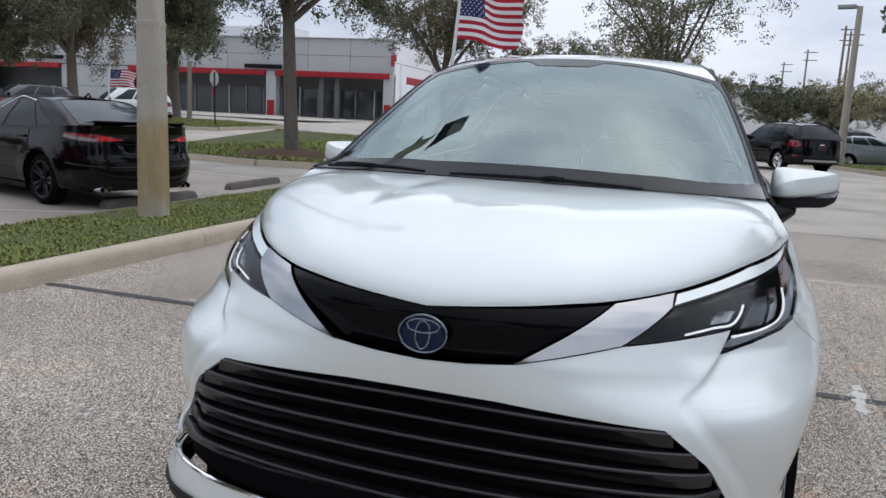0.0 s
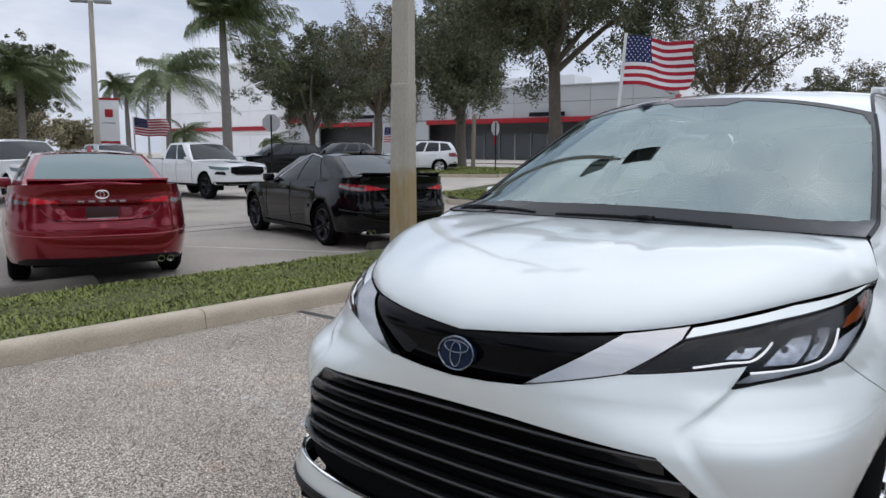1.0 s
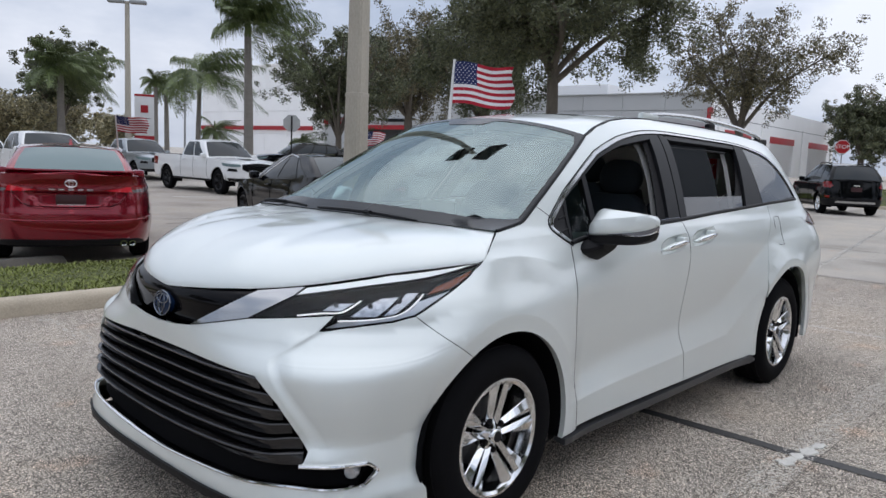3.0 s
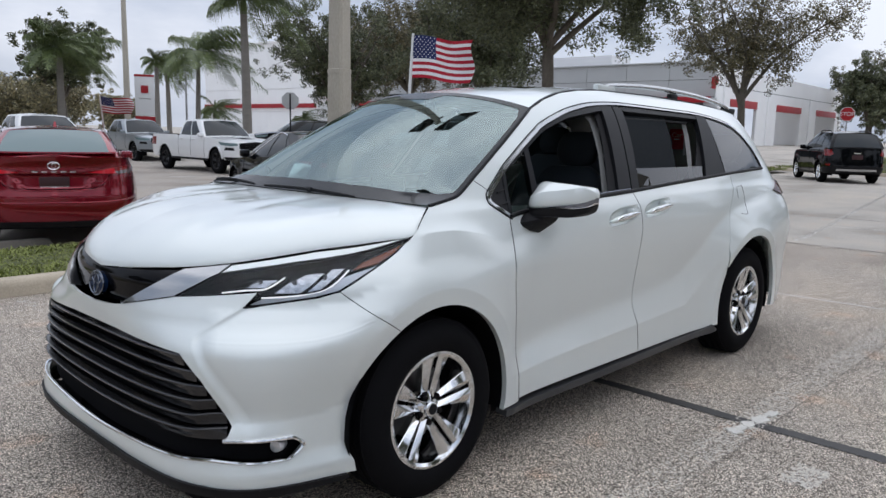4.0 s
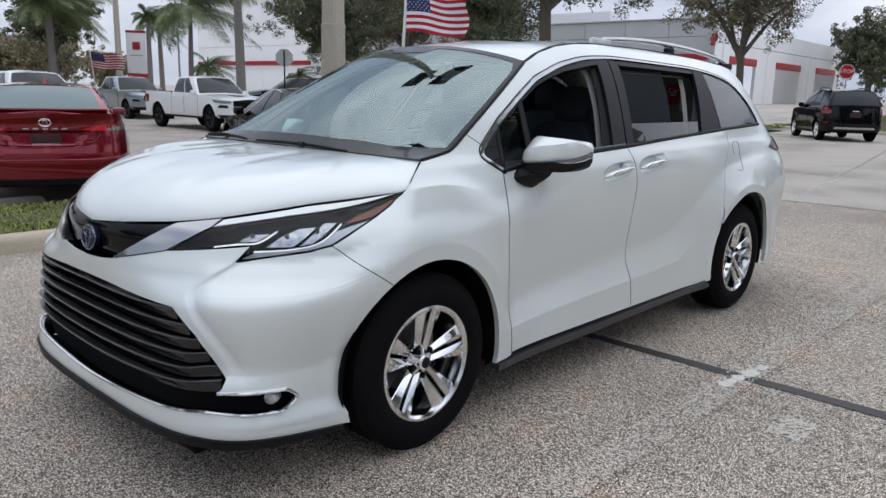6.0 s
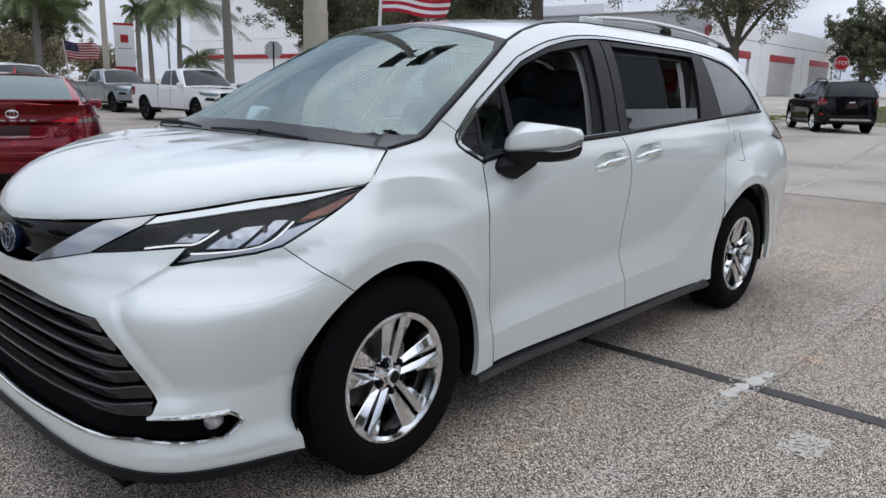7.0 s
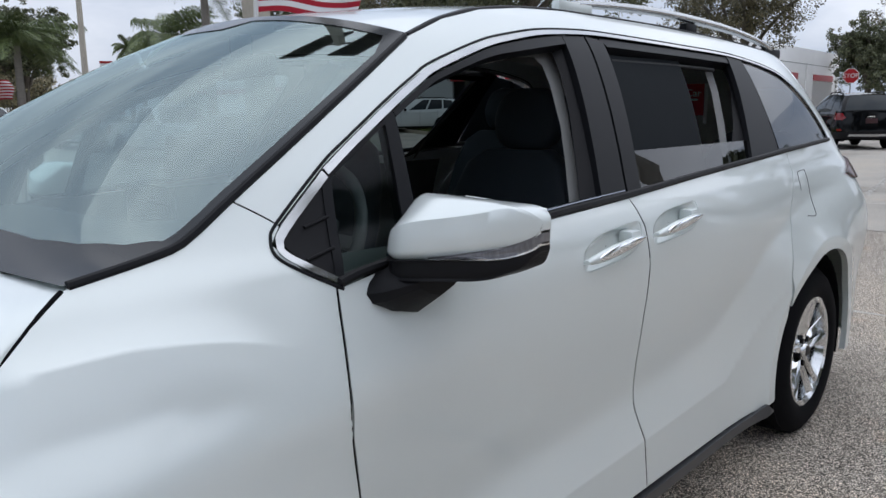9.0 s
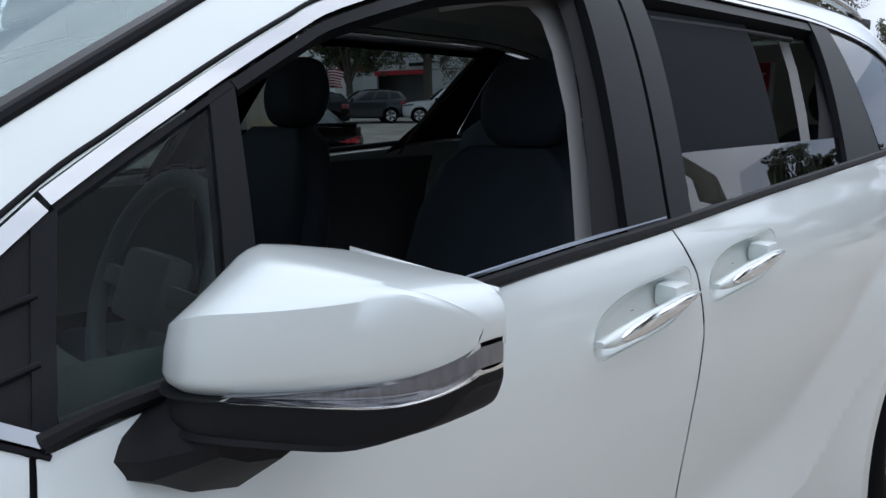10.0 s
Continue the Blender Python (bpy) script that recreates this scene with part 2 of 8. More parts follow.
def inside(loop, pts):
    """Which of the 2D points lie in the loop."""
    x, y = pts[:, 0], pts[:, 1]
    hit = np.zeros(len(pts), bool)
    for (x1, y1), (x2, y2) in zip(loop, loop[1:] + loop[:1]):
        if y1 != y2:
            hit ^= ((y1 > y) != (y2 > y)) & (x < (x2 - x1) * (y - y1) / (y2 - y1) + x1)
    return hit


def even(loop, step):
    """The loop with its long sides cut into pieces of about step."""
    out = []
    for a, b in zip(loop, loop[1:] + loop[:1]):
        n = max(1, int(math.ceil(math.hypot(b[0] - a[0], b[1] - a[1]) / step)))
        out += [(a[0] + (b[0] - a[0]) * i / n, a[1] + (b[1] - a[1]) * i / n) for i in range(n)]
    return out


def shrunk(loop, d):
    """The loop drawn in by d all round."""
    area = sum(a[0] * b[1] - b[0] * a[1] for a, b in zip(loop, loop[1:] + loop[:1]))
    s = 1 if area > 0 else -1
    out = []
    for i, p in enumerate(loop):
        a, b = loop[i - 1], loop[(i + 1) % len(loop)]
        t = Vector((b[0] - a[0], b[1] - a[1]))
        if t.length < 1e-9:
            out.append(p)
            continue
        t.normalize()
        out.append((p[0] - t.y * d * s, p[1] + t.x * d * s))
    return out


def skin(name, surface, outline, material, parent=None, holes=(), step=0.03, lift=0.0, depth=0.012, gap=0.0, label="", lines=(), core=Vector((1.5, 0, 0.7))):
    """A curved panel: the part of a surface (u, v) -> place inside an outline, with a rim turned inwards, as one part."""
    outline = [tuple(p)[:2] for p in outline]
    clean = [p for i, p in enumerate(outline) if math.hypot(p[0] - outline[i - 1][0], p[1] - outline[i - 1][1]) > 1e-4]
    loops = [shrunk(even(clean, step), gap)] + [shrunk(even([tuple(p)[:2] for p in h], step), -gap) for h in holes]
    us, vs = [p[0] for p in loops[0]], [p[1] for p in loops[0]]
    gx, gy = np.meshgrid(np.arange(min(us) + step / 2, max(us), step), np.arange(min(vs) + step / 2, max(vs), step))
    pts = np.stack([gx.ravel(), gy.ravel()], 1)
    keep = inside(loops[0], pts)
    for h in loops[1:]:
        keep &= ~inside(h, pts)
    rim = np.array([p for l in loops for p in l])
    pts = pts[keep]
    # creases: rows of points on and beside each line, so that the form's folds stay crisp
    folds = []
    for line in lines:
        q = [Vector(p) for p in line]
        for a, b in zip(q, q[1:]):
            n = max(1, int((b - a).length / (step * 0.5)))
            side = Vector((a.y - b.y, b.x - a.x)).normalized() * step * 0.30
            folds += [tuple(a.lerp(b, i / n) + side * k) for i in range(n) for k in (-3.2, -1.7, -0.6, 0.6, 1.7, 3.2)]
    if folds:
        fold = np.array(folds)
        ok = inside(loops[0], fold)
        for h in loops[1:]:
            ok &= ~inside(h, fold)
        fold = fold[ok]
        if len(fold) and len(pts):
            far = np.array([np.min(np.sum((fold - p) ** 2, 1)) for p in pts])
            pts = np.concatenate([pts[far > (0.6 * step) ** 2], fold])
    if len(pts):
        near = np.array([np.min(np.sum((rim - p) ** 2, 1)) for p in pts])
        pts = pts[near > ((0.30 if folds else 0.45) * step) ** 2]
    flat = [Vector(p) for p in rim] + [Vector((float(a), float(b))) for a, b in pts]
    edges, o = [], 0
    for l in loops:
        edges += [(o + i, o + (i + 1) % len(l)) for i in range(len(l))]
        o += len(l)
    co, _, faces, _, _, _ = delaunay_2d_cdt(flat, edges, [], 0, 1e-6)
    mids = np.array([[sum(co[i].x for i in f) / 3, sum(co[i].y for i in f) / 3] for f in faces])
    keep = inside(loops[0], mids)
    for h in loops[1:]:
        keep &= ~inside(h, mids)
    faces = [f for f, k in zip(faces, keep) if k]
    e = 1e-3
    place, normal = [], []
    for c in co:
        p = surface(c.x, c.y)
        n = (surface(c.x + e, c.y) - surface(c.x - e, c.y)).cross(surface(c.x, c.y + e) - surface(c.x, c.y - e))
        n = n.normalized() if n.length > 1e-12 else Vector((0, 0, 1))
        if n.dot(p - core) < 0:
            n = -n
        place.append(p + n * lift)
        normal.append(n)
    tris, count = [], {}
    for f in faces:
        a, b, c = f[:3]
        if (place[b] - place[a]).cross(place[c] - place[a]).dot(normal[a]) < 0:
            a, b, c = a, c, b
        tris.append((a, b, c))
        for k in ((a, b), (b, c), (c, a)):
            count[tuple(sorted(k))] = (count.get(tuple(sorted(k)), (0, k))[0] + 1, k)
    verts, norms = list(place), list(normal)
    quads = []
    if depth > 0:
        for n, (a, b) in count.values():
            if n == 1:
                k = len(verts)
                low = [place[b] - normal[b] * depth, place[a] - normal[a] * depth]
                f = (place[b] - place[a]).cross(normal[a]).normalized()
                verts += [place[a], place[b]] + low
                norms += [f] * 4
                quads.append((k + 1, k, k + 3, k + 2))
    me = bpy.data.meshes.new(name)
    me.from_pydata([tuple(v) for v in verts], [], tris + quads)
    me.polygons.foreach_set("use_smooth", [True] * len(me.polygons))
    me.normals_split_custom_set_from_vertices([tuple(n) for n in norms])
    me.materials.append(material)
    return part(name, me, material, parent, label)


def mirrored(ob, parent=None, label=""):
    """The same part on the other side."""
    tw = new(ob.name.split(".")[0], ob.data)
    tw.parent = parent or ob.parent
    tw.matrix_basis = Matrix.Diagonal((1, -1, 1, 1)) @ ob.matrix_basis
    if label or "label" in ob:
        tw["label"] = label or ob["label"]
    return tw


def arc(cx, cz, r, a0, a1, n=16):
    return [(cx + r * math.cos(radians(a0 + (a1 - a0) * i / n)), cz + r * math.sin(radians(a0 + (a1 - a0) * i / n))) for i in range(n + 1)]
# ---- the minivan's form: smooth curves through a few stations ----
def curve(*keys):
    """A smooth, never overshooting curve through (place, value) pairs."""
    xs, ys = [k[0] for k in keys], [k[1] for k in keys]
    d = [(ys[i + 1] - ys[i]) / (xs[i + 1] - xs[i]) for i in range(len(xs) - 1)]
    m = [d[0]] + [0.0 if a * b <= 0 else 2 * a * b / (a + b) for a, b in zip(d, d[1:])] + [d[-1]]

    def value(x):
        if x <= xs[0]:
            return ys[0]
        if x >= xs[-1]:
            return ys[-1]
        i = 0
        while x > xs[i + 1]:
            i += 1
        h = xs[i + 1] - xs[i]
        t = (x - xs[i]) / h
        return (ys[i] * (1 + 2 * t) * (1 - t) ** 2 + m[i] * h * t * (1 - t) ** 2
                + ys[i + 1] * t * t * (3 - 2 * t) + m[i + 1] * h * t * t * (t - 1))
    return value


def smooth(a, b, x):
    t = min(1.0, max(0.0, (x - a) / (b - a)))
    return t * t * (3 - 2 * t)


WHEELBASE, TYRE_R = 3.06, 0.368
# half width of the doors by height: rocker, hollow lower door, shoulder, belt, leaning glass
SIDE = curve((0.15, 0.90), (0.22, 0.945), (0.30, 0.952), (0.42, 0.952), (0.55, 0.955), (0.72, 0.966), (0.88, 0.972),
             (1.00, 0.966), (1.08, 0.952), (1.14, 0.930), (1.19, 0.900), (1.31, 0.842), (1.45, 0.768), (1.58, 0.686), (1.65, 0.628), (1.70, 0.575), (1.74, 0.515))
NARROW = curve((-1.0, 0.10), (0.0, 0.082), (0.52, 0.045), (1.2, 0.0), (2.6, 0.0), (3.47, 0.012), (4.3, 0.06))
NOSE = curve((0.14, -0.86), (0.20, -0.93), (0.27, -0.945), (0.40, -0.925), (0.60, -0.92), (0.72, -0.94), (0.80, -0.945), (0.88, -0.925),
             (0.94, -0.885), (0.98, -0.82), (1.02, -0.74), (1.07, -0.65), (1.20, -0.45))
SQUARE = curve((0.14, 5.0), (0.45, 5.6), (0.58, 5.0), (0.70, 3.7), (0.80, 2.5), (0.90, 2.25), (1.07, 2.3))
TAIL = curve((0.2, 4.10), (0.45, 4.20), (0.70, 4.20), (0.95, 4.14), (1.2, 4.05), (1.6, 3.86), (1.75, 3.75))


# the crease over the sill that climbs round the rear wheel to the tail lamp; the fold on the front fender
LIPS = ((0.0, 0.024, 0.500), (3.03, 0.034, 0.515))
CREASE = curve((0.5, 0.405), (1.06, 0.430), (1.6, 0.447), (2.1, 0.470), (2.6, 0.500), (3.4, 0.550))
SWEEP = curve((0.5, 0.490), (0.85, 0.545), (1.3, 0.580), (1.56, 0.600), (2.03, 0.655), (2.3, 0.790), (2.5, 0.920), (2.8, 1.020), (3.39, 1.085))
FOLD = curve((-0.15, 1.065), (0.0, 1.078), (0.11, 1.080), (0.19, 1.073), (0.31, 1.050), (0.42, 1.015))
# the bumper: the height of its break, and the ridge from the lamp's notch along the grille
BREAK = curve((0.36, 0.748), (0.55, 0.750), (0.63, 0.753), (0.71, 0.769), (0.78, 0.798), (1.0, 0.86))
RIDGE = curve((0.43, 0.505), (0.47, 0.500), (0.53, 0.482), (0.62, 0.442), (0.70, 0.410), (0.745, 0.398), (0.80, 0.440), (0.85, 0.487), (0.90, 0.52))


def half_width(x, z):
    y = SIDE(z) - NARROW(x) * smooth(0.88, 1.12, z)
    # flares over the wheels, the rear haunch
    for cx, lift, edge in LIPS:
        r = math.hypot(x - cx, z - TYRE_R)
        y += lift * math.exp(-max(r - edge, 0.0) / 0.11) * smooth(1.10, 0.85, z)
    y += 0.022 * smooth(1.75, 2.75, x) * smooth(0.62, 0.86, z) * smooth(1.16, 0.95, z)
    # the hollow under the shoulder: a sharp crease, a band that leans inwards, a soft sweep that rises to the rear shoulder
    c, w = CREASE(x), SWEEP(x)
    if z > c:
        rise = (z - max(c, w - 0.24)) / min(w - c, 0.24)
        fall = 1 - max(z - w, -0.10) / max(1.20 - w, 0.20)
        k = 0.14 - 0.08 * smooth(1.7, 2.4, x)
        fold = -k * math.log(math.exp(-max(rise, -0.5) / k) + math.exp(-fall / k))
        y -= 0.034 * max(0.0, fold) * smooth(0.42, 0.62, x) * smooth(3.8, 2.9, x)
    # the fold that runs back from the lamp under the hood
    s = FOLD(x) - z
    crest = math.exp(s / 0.07) if s < 0 else 1 - smooth(0.0, 0.13, s) * 0.5 - 0.5 * min(1.0, s / 0.10)
    y += 0.028 * crest * smooth(-0.16, -0.02, x) * smooth(0.46, 0.14, x)
    # the rear corner
    e = (x - (TAIL(z) - 0.80)) / 0.80
    if e > 0:
        y *= max(0.0, 1 - min(e, 1.0) ** 4.0) ** (1 / 2.4)
    return y


def shell(u, z):
    """The body under the belt: u 0 at the nose's middle, 1 over the front axle, then metres along the side."""
    if u >= 1.0:
        x = u - 1.0
        return Vector((x, -half_width(x, z), z))
    a, n, xf = math.radians(90 * max(u, 0.0)), SQUARE(z), NOSE(z)
    r = (math.sin(a) ** n + math.cos(a) ** n) ** (-1 / n)
    x = xf - xf * (1 - r * math.cos(a))
    y = r * math.sin(a) * half_width(x, z)
    if 0.30 < z < 0.93:
        s, q = z - BREAK(u), u - RIDGE(z)
        # over the break a ledge, under it a long undercut that flares out again below the fog lamp
        d = max(0.0, 1 - s / 0.10) if s > 0 else max(-1.7, 1 + 2.0 * s / 0.20) * (1.0 if s > -0.12 else 0.45 + 0.55 * smooth(0.270, 0.365, z))
        low = smooth(0.42, 0.52, z)
        onset = low * smooth(0.395, 0.45, u) + (1 - low) * smooth(0.34, 0.68, u)
        d = 0.031 * (d - 0.12 * math.exp(-(s / 0.012) ** 2)) * onset * smooth(1.0, 0.72, u)
        d -= 0.014 * math.exp(-max(q, 0.0) / 0.060) * smooth(-0.010, 0.020, q) * smooth(0.40, 0.50, z) * smooth(0.89, 0.84, z)
        n = math.hypot(x, y)
        x, y = x + d * x / n, y + d * y / n
    return Vector((x, -y, z))


def along(x, z):
    """The u at which the shell at height z reaches x."""
    if x >= 0:
        return 1 + x
    lo, hi = 0.0, 1.0
    for _ in range(30):
        mid = (lo + hi) / 2
        lo, hi = (mid, hi) if shell(mid, z).x < x else (lo, mid)
    return lo


CREASE_LINE = [(1 + x, CREASE(x)) for x in (0.5 + 2.2 * i / 50 for i in range(51))]
FOLD_LINE = [(1 + x, FOLD(x)) for x in (0.0 + 0.40 * i / 20 for i in range(21))]
LIP_LINES = [[(along(cx + r * math.cos(radians(a)), TYRE_R + r * math.sin(radians(a))), TYRE_R + r * math.sin(radians(a))) for a in range(-8, 190, 4)] for cx, _, r in LIPS]
RIDGE_LINE = [(RIDGE(z) + 0.004, z) for z in (0.44 + 0.44 * i / 44 for i in range(45))]
BREAK_LINE = [(u, BREAK(u)) for u in (0.42 + 0.48 * i / 30 for i in range(31))]
# ---- the white minivan ----
def wrap(u, z):
    """The shell on both sides of the nose: u below 0 is the kerb side."""
    p = shell(abs(u), z)
    return p if u >= 0 else Vector((p.x, -p.y, p.z))


def both(half):
    """A loop across the nose from its half with u from 0 up and back to 0."""
    return half + [(-u, z) for u, z in reversed(half) if u > 1e-6]


def to_u(points):
    """Points (x, z) as (u, z)."""
    return [(along(x, z), z) for x, z in points]


def band(points, w0, w1):
    """A loop round a ribbon on the right of a line, its width going from w0 to w1."""
    p = bezier([(*q, 0) for q in points], 4)
    low = []
    for i, q in enumerate(p):
        d = (p[min(i + 1, len(p) - 1)] - p[max(i - 1, 0)]).normalized()
        w = w0 + (w1 - w0) * smooth(0.25, 0.75, i / len(p))
        low.append((q.x + d.y * w, q.y - d.x * w))
    return [(q.x, q.y) for q in p] + low[::-1]


van = thing("minivan", "white pearl minivan with black grille and open driver's window", "minivan")

HOOD_EDGE = [(0.0, 0.920), (0.135, 0.937), (0.224, 0.950), (0.30, 0.9605), (0.413, 0.983), (0.605, 1.030), (0.78, 1.052), (0.916, 1.066), (0.971, 1.111), (1.06, 1.171)]
LAMP = [(0.315, 0.873), (0.405, 0.955), (0.477, 0.973), (0.568, 0.994), (0.72, 1.020), (0.914, 1.062), (0.858, 1.018), (0.784, 0.967), (0.698, 0.900), (0.646, 0.882),
        (0.56, 0.866), (0.487, 0.850), (0.512, 0.903)]
ARCH_F, ARCH_R = (0.0, 0.368, 0.432), (3.03, 0.375, 0.455)
front_arch = to_u(arc(*ARCH_F, 196, -14, 34))
SEAM_FOOT = (along(-0.222, 0.738), 0.738)
arch_bumper = [p for p in front_arch if p[0] < SEAM_FOOT[0] - 0.01]
arch_fender = [p for p in front_arch if p[0] > SEAM_FOOT[0] + 0.01]

# bumper cover with the mouth cut through it
GRILLE = [(0.0, 0.722), (0.13, 0.721), (0.24, 0.712), (0.365, 0.700), (0.416, 0.622), (0.455, 0.530), (0.480, 0.472), (0.474, 0.441), (0.467, 0.427)]
MOUTH = GRILLE + [(0.590, 0.420), (0.615, 0.383), (0.590, 0.343), (0.447, 0.357), (0.334, 0.337), (0.097, 0.310), (0.0, 0.306)]
bumper = [(0.0, 0.238), (0.2, 0.242), (0.44, 0.266), (0.58, 0.264), (0.70, 0.258)] + arch_bumper + [SEAM_FOOT, (0.698, 0.900), (0.646, 0.882), (0.56, 0.866), (0.487, 0.850),
          (0.512, 0.903), (0.315, 0.873), (0.152, 0.818), (0.076, 0.805), (0.0, 0.799)]
skin("front_bumper", wrap, both(bumper), PEARL, van, holes=[both(MOUTH)], lines=[RIDGE_LINE, BREAK_LINE, [(-u, z) for u, z in RIDGE_LINE], [(-u, z) for u, z in BREAK_LINE]], step=0.016, gap=0.0014, depth=0.012, label="white pearl painted front bumper cover")
def nose(u, z):
    """The black panel: it leaves the bumper's edge a little set back and stands nearly upright."""
    return wrap(u, z) + Vector((0.050 * smooth(0.950, 0.795, z), 0, 0))


skin("nose_panel", nose, both([(0.0, 0.799), (0.076, 0.805), (0.152, 0.818), (0.30, 0.9595)] + [(u, z + 0.005) for u, z in HOOD_EDGE[2::-1]]), GLOSS_BLACK, van, step=0.02, lift=-0.002, gap=0.001, label="gloss black nose panel")
wing = skin("chrome_wing", wrap, [(0.152, 0.818), (0.305, 0.960), (0.411, 0.982), (0.402, 0.954), (0.315, 0.873)], WING_METAL, van, step=0.012, lift=0.005, depth=0.05, gap=0.001, label="satin silver wing trim")
mirrored(wing)
skin("grille_backing", wrap, both(MOUTH), DARK, van, step=0.03, lift=-0.045, depth=0)


def grille_edge(z):
    """How far out the grille reaches at a height."""
    return curve(*sorted((q, p) for p, q in GRILLE[3:8]))(z)


def slat(z0, z1, name, sag):
    """One curved grille blade: a proud upper lip and a face that leans back under it."""
    g = geo()
    zc = (z0 + z1) / 2
    end = grille_edge(zc) - 0.004
    rows = []
    for i in range(61):
        u = -end + 2 * end * i / 60
        k = abs(u) / end
        a, b = z1 - sag * (1 - k ** 2), z0 - (sag + 0.010) * (1 - k ** 2)
        lip = 0.012 * (1 - k ** 3)
        row = []
        for z, d in ((a, -0.030), (a, lip - 0.003), (a - 0.004, lip), (a - 0.008, lip - 0.001), (b + 0.014, -0.026 + 0.022 * k ** 2), (b, -0.034 + 0.028 * k ** 2), (b, -0.042)):
            p = wrap(u, min(z, 0.716))
            n = Vector((p.x + 0.15, p.y * 0.35, 0)).normalized()
            row.append(p + n * d)
        rows.append(row)
    sheet(g, rows)
    return part(name, g, SLAT, van, sharp=28)


for i in range(6):
    slat(0.660 - 0.0455 * i, 0.697 - 0.0455 * i, "grille_slat", 0.0115 * i - 0.010)


def strip(name, points, radius, material, parent, lift=0.0, n=8, flat=1.0, label="", surface=None, smoothed=True, loose=False):
    """A bar laid along the shell."""
    f = surface or wrap
    pts = bezier([(*p, 0) for p in points], 5) if smoothed else [Vector((*p, 0)) for p in points]
    places = []
    for q in pts:
        p = f(q.x, q.y)
        e = 1e-3
        nn = (f(q.x + e, q.y) - f(q.x - e, q.y)).cross(f(q.x, q.y + e) - f(q.x, q.y - e)).normalized()
        nn = nn if nn.dot(p - Vector((1.5, 0, 0.7))) > 0 else -nn
        places.append(p + nn * lift)
    if isinstance(radius, (list, tuple)):
        radius = [radius[0] + (radius[1] - radius[0]) * i / (len(places) - 1) for i in range(len(places))]
    if loose:
        places = bezier([places[5 * i] for i in range(len(points))], 5)
    return part(name, rod(geo(), places, radius, n, flat=flat), material, parent, label)


frame_line = [(0.447, 0.3575), (0.52, 0.3475), (0.578, 0.3435), (0.594, 0.3470), (0.612, 0.3740), (0.6165, 0.3835), (0.612, 0.3950), (0.596, 0.4170), (0.582, 0.4200), (0.53, 0.4235), (0.467, 0.4270)]
for s in (1, -1):
    strip("fog_lamp_frame", frame_line, 0.0075, CHROME, van, lift=0.002, surface=lambda u, z, s=s: wrap(s * u, z), label="chrome fog lamp surround", loose=True)
    fog = part("fog_lamp", turned(geo(), [(0.0, -0.012), (0.020, -0.010), (0.026, 0.0), (0.026, 0.03)], 20, Matrix.Translation(wrap(s * 0.558, 0.386) + Vector((0.028, -0.02 * -s, 0))) @ pose(0, 0, 0, 0, 0, 62 if s < 0 else 118) @ pose(0, 0, 0, 0, 0, 180)), LENS_SOLID, van, "round clear fog lamp")
half_line = [(0.0, 0.307), (0.097, 0.311), (0.2, 0.321), (0.334, 0.338), (0.447, 0.3575)]
strip("lip_moulding", [(-u, z) for u, z in half_line[:0:-1]] + half_line, 0.0060, CHROME, van, lift=0.002, label="thin chrome moulding along the bumper lip")
skin("front_lip", wrap, both([(0.0, 0.212), (0.2, 0.214), (0.44, 0.236), (0.58, 0.234), (0.716, 0.240), (0.708, 0.258), (0.58, 0.266), (0.44, 0.270), (0.2, 0.250), (0.0, 0.246)]), MATT_BLACK, van, step=0.02, lift=0.010, depth=0.05, label="black plastic chin spoiler")
# badge: a chrome ring with a blue field
bm_ = pose(-0.917, 0, 0.860, 0, 0, 90) @ pose(0, 0, 0, 8, 0, 0)
badge = part("badge", turned(geo(), [(0.0, -0.004), (0.05, -0.004), (0.057, -0.001), (0.057, 0.014)], 36, bm_ @ Matrix.Diagonal((1.08, 1, 0.78, 1)) @ pose(0, 0, 0, 0, 0, 180)), BLUE_BADGE, van, "blue oval badge with chrome rings")
for rx, rz, cz, w in ((0.063, 0.046, 0.0, 0.0032), (0.019, 0.035, -0.003, 0.0030), (0.043, 0.017, 0.019, 0.0030)):
    ring = [bm_ @ Vector((rx * math.cos(a), 0.005, cz + rz * math.sin(a))) for a in (2 * math.pi * i / 40 for i in range(41))]
    part("badge_ring", rod(geo(), ring, w, 8, ends=False), BADGE_METAL, badge, "dark chrome badge ring")


